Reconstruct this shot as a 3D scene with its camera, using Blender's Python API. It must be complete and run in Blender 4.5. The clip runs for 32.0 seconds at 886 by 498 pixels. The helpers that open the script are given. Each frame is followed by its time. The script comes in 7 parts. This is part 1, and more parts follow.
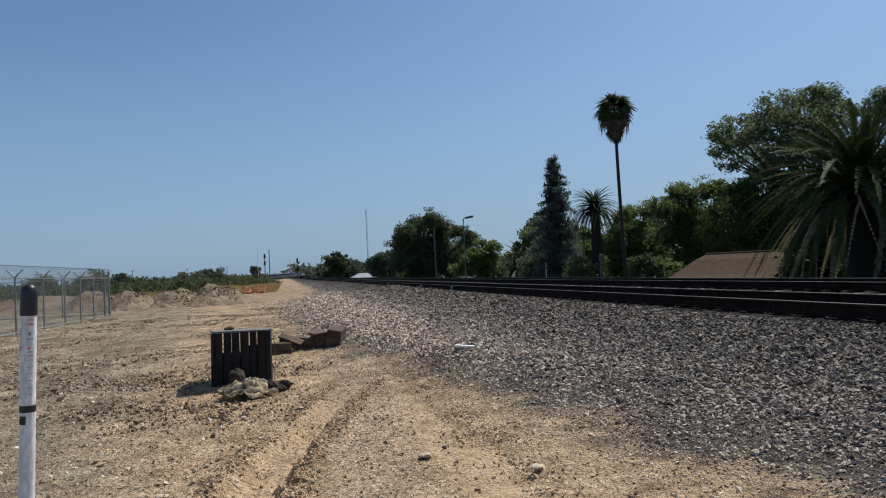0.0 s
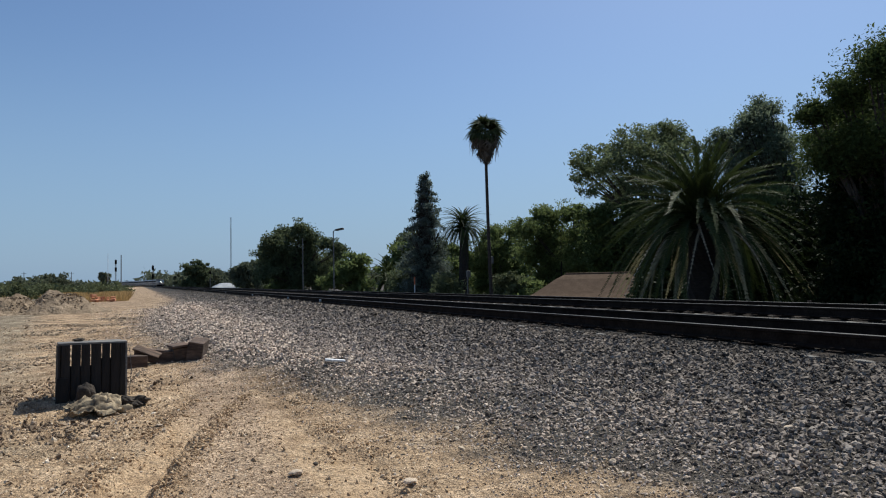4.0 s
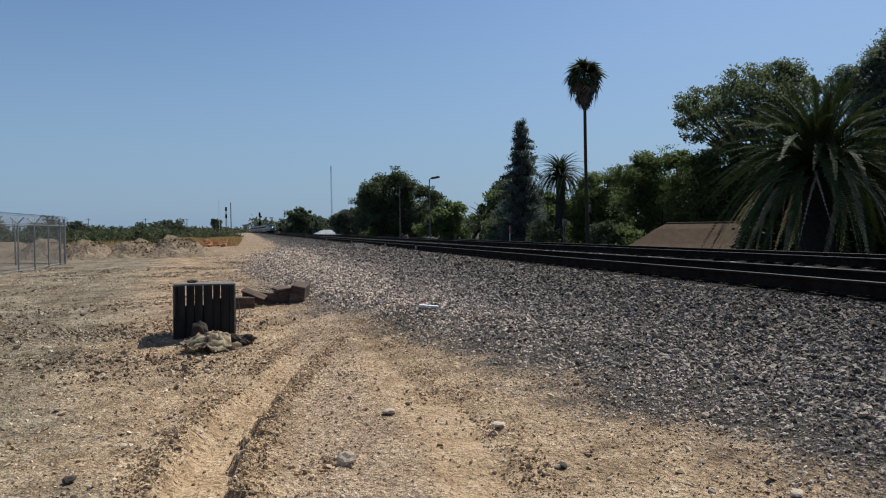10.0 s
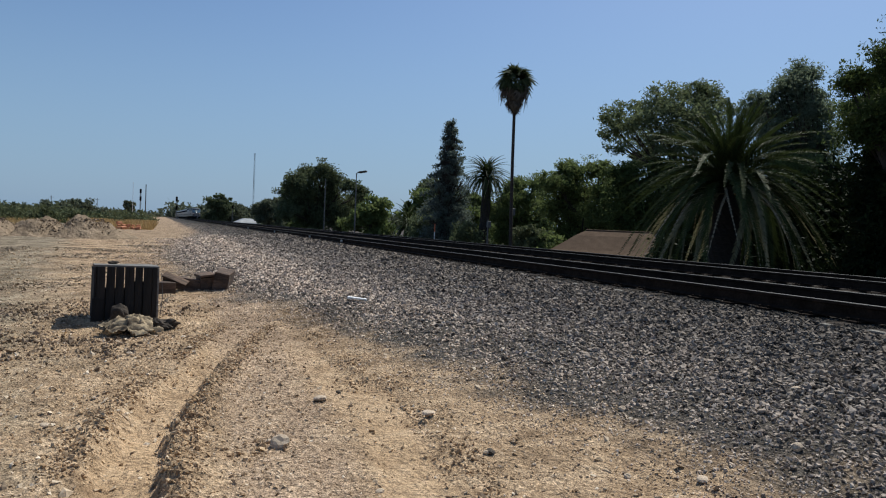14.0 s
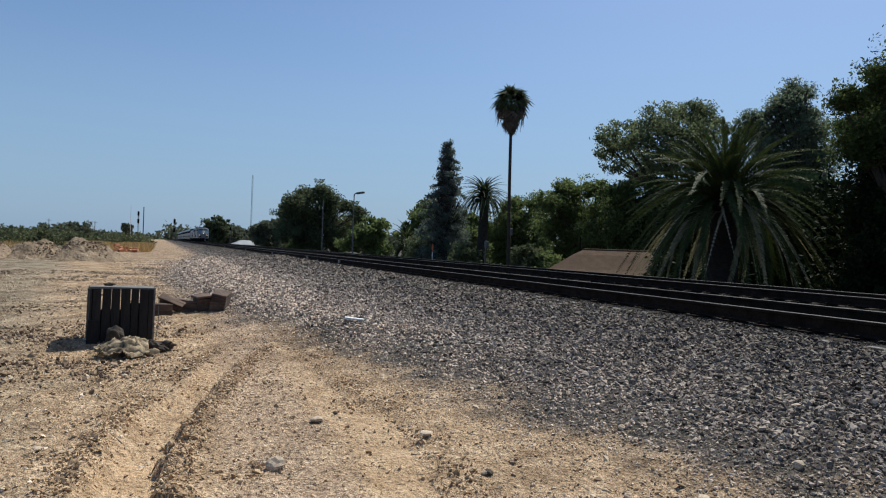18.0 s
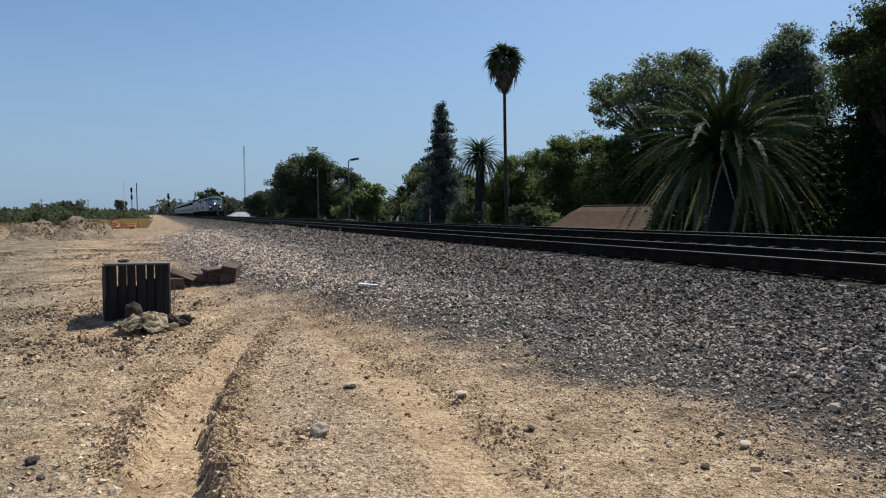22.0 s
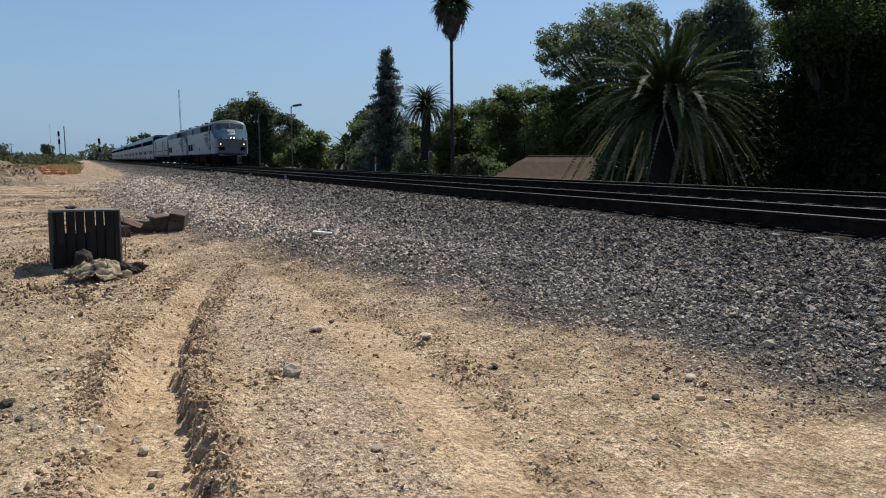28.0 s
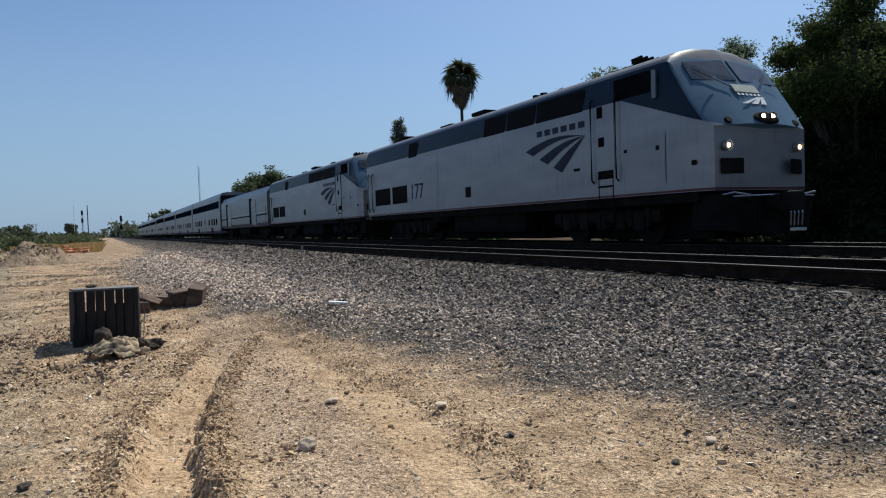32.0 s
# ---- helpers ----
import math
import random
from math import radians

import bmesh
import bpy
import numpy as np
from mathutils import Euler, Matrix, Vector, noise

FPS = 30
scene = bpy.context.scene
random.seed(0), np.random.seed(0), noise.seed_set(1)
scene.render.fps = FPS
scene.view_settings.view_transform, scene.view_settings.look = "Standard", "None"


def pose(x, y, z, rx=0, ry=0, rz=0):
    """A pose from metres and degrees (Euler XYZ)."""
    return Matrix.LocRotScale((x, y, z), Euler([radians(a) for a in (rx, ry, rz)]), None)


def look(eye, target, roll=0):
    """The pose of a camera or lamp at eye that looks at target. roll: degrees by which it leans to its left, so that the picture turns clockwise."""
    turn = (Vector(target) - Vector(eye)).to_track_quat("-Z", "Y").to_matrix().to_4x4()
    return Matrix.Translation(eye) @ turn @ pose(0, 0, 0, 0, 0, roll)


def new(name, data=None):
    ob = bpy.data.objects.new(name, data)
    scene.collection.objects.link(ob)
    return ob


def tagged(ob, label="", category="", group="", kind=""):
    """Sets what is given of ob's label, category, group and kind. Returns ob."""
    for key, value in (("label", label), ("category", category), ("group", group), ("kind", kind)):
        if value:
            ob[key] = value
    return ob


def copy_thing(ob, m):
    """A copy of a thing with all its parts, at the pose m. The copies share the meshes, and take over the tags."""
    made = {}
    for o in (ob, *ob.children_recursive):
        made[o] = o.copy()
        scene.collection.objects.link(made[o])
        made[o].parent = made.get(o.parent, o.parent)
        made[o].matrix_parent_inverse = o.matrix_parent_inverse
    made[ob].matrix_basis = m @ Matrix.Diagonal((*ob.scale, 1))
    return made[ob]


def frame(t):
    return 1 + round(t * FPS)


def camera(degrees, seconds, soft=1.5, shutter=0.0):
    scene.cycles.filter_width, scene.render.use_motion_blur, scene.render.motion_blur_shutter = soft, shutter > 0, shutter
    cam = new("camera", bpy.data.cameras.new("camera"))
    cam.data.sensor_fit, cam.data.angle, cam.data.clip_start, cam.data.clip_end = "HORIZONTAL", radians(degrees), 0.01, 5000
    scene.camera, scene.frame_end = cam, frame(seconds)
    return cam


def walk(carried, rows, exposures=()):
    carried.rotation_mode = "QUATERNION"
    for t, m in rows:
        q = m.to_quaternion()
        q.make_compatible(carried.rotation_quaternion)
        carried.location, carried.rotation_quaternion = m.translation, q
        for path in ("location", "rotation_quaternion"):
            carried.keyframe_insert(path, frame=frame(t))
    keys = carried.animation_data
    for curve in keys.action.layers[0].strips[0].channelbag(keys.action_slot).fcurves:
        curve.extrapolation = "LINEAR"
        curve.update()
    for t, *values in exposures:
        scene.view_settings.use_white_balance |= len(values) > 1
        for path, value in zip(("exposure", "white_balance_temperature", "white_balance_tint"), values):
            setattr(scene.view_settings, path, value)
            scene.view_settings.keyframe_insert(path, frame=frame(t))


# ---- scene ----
cam = camera(65.81, 32.0, soft=1.1)
PATH = [
    (0.0, 0.270, 0.052, 1.238, -12.85, 1.77, -2.76),
    (0.5, 0.231, 0.058, 1.239, -14.46, 1.72, -2.19),
    (1.0, 0.162, 0.132, 1.242, -15.64, 1.21, -2.32),
    (1.5, 0.141, 0.159, 1.240, -15.18, 3.02, -2.13),
    (2.0, 0.146, 0.155, 1.252, -15.20, 3.03, -1.95),
    (2.5, 0.158, 0.143, 1.259, -17.98, 4.42, -2.84),
    (4.5, 0.198, 0.016, 1.246, -24.21, 1.18, -0.60),
    (5.0, 0.129, -0.004, 1.249, -20.24, -0.14, 0.88),
    (5.5, 0.058, -0.021, 1.255, -18.72, -0.30, -0.41),
    (6.0, 0.044, -0.029, 1.248, -18.30, -0.66, -0.67),
    (6.5, 0.132, 0.016, 1.252, -17.13, 0.16, 0.63),
    (7.0, 0.169, 0.011, 1.244, -15.14, 0.84, -0.34),
    (7.5, 0.191, 0.010, 1.257, -14.45, 0.56, -1.40),
    (8.0, 0.188, 0.011, 1.266, -14.50, 0.82, -1.74),
    (8.5, 0.182, 0.005, 1.258, -15.63, 1.23, -1.14),
    (9.0, 0.191, 0.011, 1.256, -16.45, 0.94, -0.71),
    (9.5, 0.197, 0.004, 1.248, -14.97, -0.14, -0.50),
    (10.0, 0.225, 0.025, 1.244, -15.86, -1.65, -0.72),
    (10.5, 0.260, -0.003, 1.239, -14.62, 0.05, 0.12),
    (11.0, 0.220, 0.010, 1.226, -12.04, 0.57, 0.75),
    (11.5, 0.134, -0.021, 1.196, -11.06, -0.65, 2.12),
    (12.0, 0.119, -0.032, 1.209, -14.12, -1.81, 2.76),
    (12.5, 0.100, -0.061, 1.220, -20.05, 0.38, 3.54),
    (13.0, 0.091, -0.065, 1.224, -22.93, 0.13, 3.10),
    (13.5, 0.090, -0.055, 1.218, -22.48, -1.81, 2.68),
    (15.5, 0.087, -0.058, 1.227, -22.02, -1.39, 2.03),
    (16.0, 0.086, -0.053, 1.219, -22.02, -1.46, 1.97),
    (16.5, 0.092, -0.053, 1.223, -21.37, 0.12, 2.57),
    (17.0, 0.099, -0.055, 1.217, -21.71, 0.12, 2.60),
    (17.5, 0.113, -0.055, 1.213, -23.33, -0.49, 2.43),
    (18.0, 0.103, -0.049, 1.208, -22.38, -0.08, 1.97),
    (18.5, 0.080, -0.013, 1.200, -18.82, -1.76, 2.24),
    (19.0, 0.104, 0.110, 1.184, -18.30, -2.16, 1.09),
    (19.5, 0.126, 0.176, 1.208, -18.98, -2.57, 0.32),
    (20.0, 0.046, 0.193, 1.225, -21.12, -3.49, 0.07),
    (20.5, -0.034, 0.177, 1.222, -21.53, -3.36, 0.31),
    (21.0, 0.014, 0.113, 1.217, -17.44, -3.59, -0.13),
    (21.5, 0.028, 0.063, 1.213, -18.34, -3.50, -0.69),
    (22.0, -0.078, 0.036, 1.197, -22.76, -3.16, -0.52),
    (22.5, -0.230, -0.005, 1.195, -24.60, -3.74, -0.37),
    (23.0, -0.263, -0.021, 1.198, -24.95, -3.26, 1.34),
    (23.5, -0.276, -0.055, 1.202, -24.20, -2.84, 1.22),
    (24.0, -0.281, -0.031, 1.202, -23.37, -3.37, 0.52),
    (24.5, -0.297, -0.027, 1.187, -22.38, -5.48, 1.40),
    (26.5, -0.284, -0.059, 1.194, -24.28, -4.65, 1.08),
    (27.0, -0.278, -0.058, 1.184, -25.21, -5.61, 1.24),
    (27.5, -0.279, -0.047, 1.183, -27.86, -7.63, 2.30),
    (28.0, -0.258, -0.030, 1.193, -27.40, -7.40, 0.12),
    (28.5, -0.289, -0.046, 1.199, -22.66, -5.36, -0.01),
    (29.0, -0.289, -0.042, 1.194, -22.05, -4.20, -0.18),
    (29.5, -0.283, -0.045, 1.201, -23.17, -4.03, -0.45),
    (30.0, -0.286, -0.047, 1.200, -23.79, -3.61, -0.67),
    (30.5, -0.281, -0.056, 1.204, -23.65, -3.28, -1.20),
    (31.0, -0.267, -0.068, 1.206, -24.54, -2.96, -2.16),
    (31.5, -0.258, -0.086, 1.202, -24.80, -2.47, -2.01),
    (32.0, -0.242, -0.083, 1.218, -26.14, -1.99, -1.96),
]
# seconds, eye, heading, tilt and lean of the hand-held camera
walk(cam, [(t, pose(x, y, z, 90 + p, -r, h)) for t, x, y, z, h, p, r in PATH],
     [(0.0, -0.1, 6000, 7), (6.0, 0.0, 6000, 7), (12.0, -0.15, 6000, 7), (17.0, 0.02, 6000, 7), (32.0, 0.06, 6000, 7)])

# ---- light ----
SUN_FROM = Vector((0.46, 0.33, 0.82)).normalized()
world = bpy.data.worlds.new("sky")
scene.world = world
world.use_nodes = True
wn = world.node_tree.nodes
sky = wn.new("ShaderNodeTexSky")
sky.sky_type = "NISHITA"
sky.sun_disc = False
sky.sun_elevation = math.asin(SUN_FROM.z)
sky.sun_rotation = math.atan2(SUN_FROM.x, SUN_FROM.y)
sky.air_density, sky.dust_density, sky.ozone_density = 1.0, 1.1, 5.0
wn["Background"].inputs["Strength"].default_value = 0.098
# dry summer haze low over the horizon
wl = world.node_tree.links
w_at, w_xyz = wn.new("ShaderNodeTexCoord"), wn.new("ShaderNodeSeparateXYZ")
wl.new(w_at.outputs["Generated"], w_xyz.inputs[0])
w_low = wn.new("ShaderNodeMapRange")
w_low.inputs[1].default_value, w_low.inputs[2].default_value, w_low.inputs[3].default_value, w_low.inputs[4].default_value = 0.0, 0.36, 0.75, 0.0
w_low.interpolation_type = "SMOOTHSTEP"
wl.new(w_xyz.outputs[2], w_low.inputs[0])
haze = wn.new("ShaderNodeMix")
haze.data_type = "RGBA"
haze.inputs[7].default_value = (2.95, 4.2, 5.75, 1)
wl.new(w_low.outputs[0], haze.inputs[0])
wl.new(sky.outputs[0], haze.inputs[6])
wl.new(haze.outputs[2], wn["Background"].inputs[0])
sun = new("sun", bpy.data.lights.new("sun", "SUN"))
sun.data.energy, sun.data.angle, sun.data.color = 5.0, radians(0.53), (1.0, 0.922, 0.785)
sun.matrix_basis = look(SUN_FROM * 100, (0, 0, 0))


# ---- materials ----
def mat(name, rough=0.8, metal=0.0):
    m = bpy.data.materials.new(name)
    m.use_nodes = True
    b = m.node_tree.nodes["Principled BSDF"]
    b.inputs["Roughness"].default_value, b.inputs["Metallic"].default_value = rough, metal
    return m, m.node_tree.nodes, m.node_tree.links, b


def noise_node(n, l, scale, detail=4.0, coord="Object", rough=0.55, stretch=None):
    c = n.new("ShaderNodeTexCoord")
    t = n.new("ShaderNodeTexNoise")
    t.inputs["Scale"].default_value, t.inputs["Detail"].default_value, t.inputs["Roughness"].default_value = scale, detail, rough
    if stretch:
        k = n.new("ShaderNodeMapping")
        k.inputs["Scale"].default_value = stretch
        l.new(c.outputs[coord], k.inputs["Vector"])
        l.new(k.outputs[0], t.inputs["Vector"])
    else:
        l.new(c.outputs[coord], t.inputs["Vector"])
    return t


def ramp_node(n, l, source, stops):
    r = n.new("ShaderNodeValToRGB")
    e = r.color_ramp.elements
    while len(e) < len(stops):
        e.new(0.5)
    for k, (at, col) in zip(e, stops):
        k.position, k.color = at, (*col, 1)
    l.new(source, r.inputs[0])
    return r


def mix_node(n, l, how, fac, a, b):
    m = n.new("ShaderNodeMix")
    m.data_type, m.blend_type = "RGBA", how
    for socket, v in ((m.inputs[0], fac), (m.inputs[6], a), (m.inputs[7], b)):
        if isinstance(v, (int, float)):
            socket.default_value = v
        elif isinstance(v, tuple):
            socket.default_value = (*v, 1)
        else:
            l.new(v, socket)
    return m.outputs[2]


def bump_node(n, l, b, source, strength, distance):
    k = n.new("ShaderNodeBump")
    k.inputs["Strength"].default_value, k.inputs["Distance"].default_value = strength, distance
    l.new(source, k.inputs["Height"])
    l.new(k.outputs[0], b.inputs["Normal"])


def surface(name, dark, light, scale=6.0, rough=0.8, metal=0.0, grain=40.0, bump=0.3, depth=0.01, vary=0.0, island=False, stretch=None, spec=0.5):
    """Two scales of colour and a fine relief; vary shifts the brightness from piece to piece."""
    m, n, l, b = mat(name, rough, metal)
    b.inputs["Specular IOR Level"].default_value = spec
    big = noise_node(n, l, scale, 5.0, stretch=stretch)
    fine = noise_node(n, l, grain, 3.0, stretch=stretch)
    col = ramp_node(n, l, big.outputs[0], [(0.32, dark), (0.68, light)]).outputs[0]
    shade = ramp_node(n, l, fine.outputs[0], [(0.3, (0.72, 0.72, 0.72)), (0.7, (1.18, 1.18, 1.18))]).outputs[0]
    col = mix_node(n, l, "MULTIPLY", 1.0, col, shade)
    if vary:
        src = n.new("ShaderNodeNewGeometry").outputs["Random Per Island"] if island else n.new("ShaderNodeObjectInfo").outputs["Random"]
        r = ramp_node(n, l, src, [(0.0, (1 - vary,) * 3), (1.0, (1 + vary,) * 3)]).outputs[0]
        col = mix_node(n, l, "MULTIPLY", 1.0, col, r)
    l.new(col, b.inputs["Base Color"])
    bump_node(n, l, b, fine.outputs[0], bump, depth)
    return m


# ---- building helpers ----
def part(name, bm, material, parent=None, label="", smooth=False):
    me = bpy.data.meshes.new(name)
    bmesh.ops.recalc_face_normals(bm, faces=bm.faces)
    bm.to_mesh(me)
    bm.free()
    me.materials.append(material)
    if smooth:
        me.polygons.foreach_set("use_smooth", [True] * len(me.polygons))
    ob = new(name, me)
    if parent:
        ob.parent = parent
    if label:
        ob["label"] = label
    return ob


def arrays(name, verts, faces, material, parent=None, smooth=False):
    """A mesh from numpy arrays; all faces have the same number of corners."""
    me = bpy.data.meshes.new(name)
    verts, faces = np.asarray(verts, np.float32), np.asarray(faces, np.int32)
    k = faces.shape[1]
    me.vertices.add(len(verts))
    me.vertices.foreach_set("co", verts.ravel())
    me.loops.add(faces.size)
    me.loops.foreach_set("vertex_index", faces.ravel())
    me.polygons.add(len(faces))
    me.polygons.foreach_set("loop_start", np.arange(0, faces.size, k, dtype=np.int32))
    me.polygons.foreach_set("use_smooth", np.full(len(faces), smooth))
    me.update(calc_edges=True)
    me.validate()
    me.materials.append(material)
    ob = new(name, me)
    if parent:
        ob.parent = parent
    return ob


def box(bm, size, centre, bevel=0.0, m=None):
    """A box of that size; bevelled edges."""
    made = bmesh.ops.create_cube(bm, size=1.0)["verts"]
    bmesh.ops.scale(bm, vec=size, verts=made)
    if bevel:
        edges = list({e for v in made for e in v.link_edges})
        made = list({v for f in bmesh.ops.bevel(bm, geom=edges, offset=bevel, segments=2, affect="EDGES", profile=0.6)["faces"] for v in f.verts} | {v for v in made if v.is_valid})
    if m is not None:
        bmesh.ops.transform(bm, matrix=m, verts=made)
    bmesh.ops.translate(bm, vec=centre, verts=made)
    return made


def rod(bm, a, b, r0, r1=None, sides=8):
    a, b = Vector(a), Vector(b)
    m = Matrix.Translation((a + b) / 2) @ (b - a).to_track_quat("Z", "Y").to_matrix().to_4x4()
    return bmesh.ops.create_cone(bm, cap_ends=True, segments=sides, radius1=r0, radius2=r0 if r1 is None else r1, depth=(b - a).length, matrix=m)["verts"]


def tube(bm, pts, radii, sides=8):
    """A tapered tube along points."""
    rings = []
    for i, p in enumerate(pts):
        p = Vector(p)
        d = (Vector(pts[min(i + 1, len(pts) - 1)]) - Vector(pts[max(i - 1, 0)])).normalized()
        q = d.to_track_quat("Z", "Y").to_matrix()
        rings.append([bm.verts.new(p + q @ Vector((math.cos(a) * radii[i], math.sin(a) * radii[i], 0))) for a in (2 * math.pi * k / sides for k in range(sides))])
    for r, s in zip(rings, rings[1:]):
        for k in range(sides):
            bm.faces.new((r[k], r[(k + 1) % sides], s[(k + 1) % sides], s[k]))
    bm.faces.new(rings[0][::-1])
    bm.faces.new(rings[-1])


def thing(name, label, category, group="", at=None, kind=""):
    ob = tagged(new(name), label, category, group, kind)
    if at is not None:
        ob.matrix_basis = at
    return ob


# ---- the plan: the line runs along +y, the rail heads lie at RAIL_Z ----
RAIL_Z = 0.61
TRACK_NEAR, TRACK_FAR = 7.56, 12.07
GAUGE = 1.505
BEND_AT, BEND_R = 500.0, 1000.0


def along(x, y):
    """A place on the line: straight, then a long bend to the left."""
    if y <= BEND_AT:
        return x, y, 0.0
    a = (y - BEND_AT) / BEND_R
    return x - (BEND_R + x) * (1 - math.cos(a)), BEND_AT + (BEND_R + x) * math.sin(a), math.degrees(a)


# ---- the train: each vehicle's front end is at y = 0, the rail heads at z = 0 ----
def paint_loco(name):
    """Brushed silver with a dark blue sweep that falls from the roof band to the nose, a thin red sill line and grime low down."""
    m, n, l, b = mat(name, 0.38, 0.0)
    c = n.new("ShaderNodeTexCoord")
    xyz = n.new("ShaderNodeSeparateXYZ")
    l.new(c.outputs["Object"], xyz.inputs[0])

    def calc(op, a, v, clamp=False):
        k = n.new("ShaderNodeMath")
        k.operation, k.use_clamp = op, clamp
        for s, q in zip(k.inputs, (a, v)):
            if isinstance(q, (int, float)):
                s.default_value = q
            else:
                l.new(q, s)
        return k.outputs[0]

    u = calc("MULTIPLY", xyz.outputs[1], 0.36, True)
    edge = calc("ADD", calc("MULTIPLY", u, 0.95), 2.38)
    # the blue dips to a point at the middle of the nose
    dip = calc("MULTIPLY", calc("MAXIMUM", calc("SUBTRACT", 0.15, calc("MULTIPLY", calc("ABSOLUTE", xyz.outputs[0], 0.0), 0.115)), 0.0), calc("SUBTRACT", 1.0, calc("MULTIPLY", xyz.outputs[1], 2.0), True))
    blue = calc("MULTIPLY", calc("ADD", calc("SUBTRACT", xyz.outputs[2], edge), dip), 60.0, True)
    top = calc("MULTIPLY", calc("SUBTRACT", xyz.outputs[2], 4.02), 40.0, True)
    blue = calc("MULTIPLY", blue, calc("SUBTRACT", 1.0, top))
    red = calc("MULTIPLY", calc("GREATER_THAN", xyz.outputs[2], 1.13), calc("LESS_THAN", xyz.outputs[2], 1.18))
    big = noise_node(n, l, 0.9, 5.0, stretch=(1, 0.5, 2.5))
    silver = ramp_node(n, l, big.outputs[0], [(0.3, (0.235, 0.24, 0.255)), (0.7, (0.30, 0.305, 0.32))]).outputs[0]
    navy = ramp_node(n, l, big.outputs[0], [(0.3, (0.010, 0.021, 0.040)), (0.7, (0.014, 0.028, 0.051))]).outputs[0]
    # the sloping nose gets a lighter blue: light on it is in the paint colour
    slope = calc("GREATER_THAN", xyz.outputs[2], calc("ADD", calc("MULTIPLY", xyz.outputs[1], 1.505), 1.90))
    lit_blue = ramp_node(n, l, big.outputs[0], [(0.3, (0.07, 0.125, 0.18)), (0.7, (0.10, 0.165, 0.225))]).outputs[0]
    navy = mix_node(n, l, "MIX", slope, navy, lit_blue)
    col = mix_node(n, l, "MIX", blue, silver, navy)
    col = mix_node(n, l, "MIX", top, col, ramp_node(n, l, big.outputs[0], [(0.3, (0.12, 0.122, 0.126)), (0.7, (0.18, 0.182, 0.186))]).outputs[0])
    col = mix_node(n, l, "MIX", red, col, (0.10, 0.045, 0.045))
    drip = noise_node(n, l, 3.0, 6.0, stretch=(4, 4, 0.35))
    dirt = ramp_node(n, l, drip.outputs[0], [(0.5, (1, 1, 1)), (0.8, (0.82, 0.79, 0.75))]).outputs[0]
    col = mix_node(n, l, "MULTIPLY", 0.8, col, dirt)
    l.new(col, b.inputs["Base Color"])
    b.inputs["Specular IOR Level"].default_value = 0.09
    l.new(calc("MULTIPLY", calc("SUBTRACT", calc("SUBTRACT", 1.0, blue), top, True), 0.5), b.inputs["Metallic"])
    return m


LOCO = paint_loco("locomotive_paint")
NAVY = surface("navy_paint", (0.015, 0.026, 0.046), (0.024, 0.037, 0.06), 2.0, 0.6, bump=0.05, spec=0.0)
EMBLEM = surface("slate_blue_vinyl", (0.028, 0.036, 0.055), (0.042, 0.052, 0.075), 2.0, 0.6, bump=0.05, spec=0.05)
SCREEN = surface("louvred_intake_screen", (0.003, 0.0035, 0.0045), (0.008, 0.009, 0.011), 3.0, 0.8, bump=0.3, spec=0.1, stretch=(1, 1, 14))
STEEL = surface("brushed_car_steel", (0.125, 0.131, 0.14), (0.185, 0.193, 0.203), 0.7, 0.36, 0.3, 60, 0.08, 0.004, stretch=(1, 0.3, 4))
ROOF = surface("sooty_roof_steel", (0.22, 0.23, 0.24), (0.36, 0.37, 0.38), 0.8, 0.6, 0.1)
BLACK = surface("sooty_black_iron", (0.007, 0.0065, 0.006), (0.018, 0.016, 0.014), 2.5, 0.85, bump=0.4, spec=0.05)
TRUCK = surface("brake_dust_iron", (0.008, 0.007, 0.006), (0.02, 0.017, 0.014), 3.0, 0.9, bump=0.5, spec=0.2)
CHROME = surface("worn_chrome", (0.5, 0.5, 0.5), (0.65, 0.65, 0.66), 4.0, 0.3, 0.9, bump=0.05)
CREAM = surface("cream_number_board", (0.36, 0.38, 0.30), (0.46, 0.48, 0.38), 3.0, 0.5, bump=0.05)
WHITEPAINT = surface("white_paint", (0.72, 0.72, 0.70), (0.82, 0.82, 0.80), 3.0, 0.45, bump=0.05)
GLASS, gn, gl, gb = mat("dark_tinted_glass", 0.06)
gb.inputs["Base Color"].default_value = (0.012, 0.015, 0.017, 1)
gb.inputs["Specular IOR Level"].default_value = 0.7
g_noise = noise_node(gn, gl, 1.3, 2.0)
gl.new(ramp_node(gn, gl, g_noise.outputs[0], [(0.3, (0.05, 0.05, 0.05)), (0.7, (0.14, 0.14, 0.14))]).outputs[0], gb.inputs["Roughness"])


CARGLASS = surface("smoked_carriage_glass", (0.004, 0.005, 0.007), (0.009, 0.011, 0.014), 1.2, 0.45, bump=0.02, spec=0.0)
WINDSHIELD = surface("dusty_windshield_glass", (0.022, 0.026, 0.03), (0.055, 0.062, 0.07), 2.2, 0.2, bump=0.03, spec=0.5)
REFLECTOR = surface("amber_lamp_reflector", (0.30, 0.15, 0.06), (0.45, 0.26, 0.11), 9.0, 0.3, 0.7, bump=0.02)


def glow(name, colour, power):
    m, n, l, b = mat(name, 0.3)
    b.inputs["Base Color"].default_value = (0.9, 0.88, 0.8, 1)
    b.inputs["Emission Color"].default_value = (*colour, 1)
    b.inputs["Emission Strength"].default_value = power
    return m


HEADLIGHT = glow("lit_headlight", (1.0, 0.72, 0.52), 60.0)
DITCH = glow("lit_ditch_light", (1.0, 0.62, 0.32), 5.0)


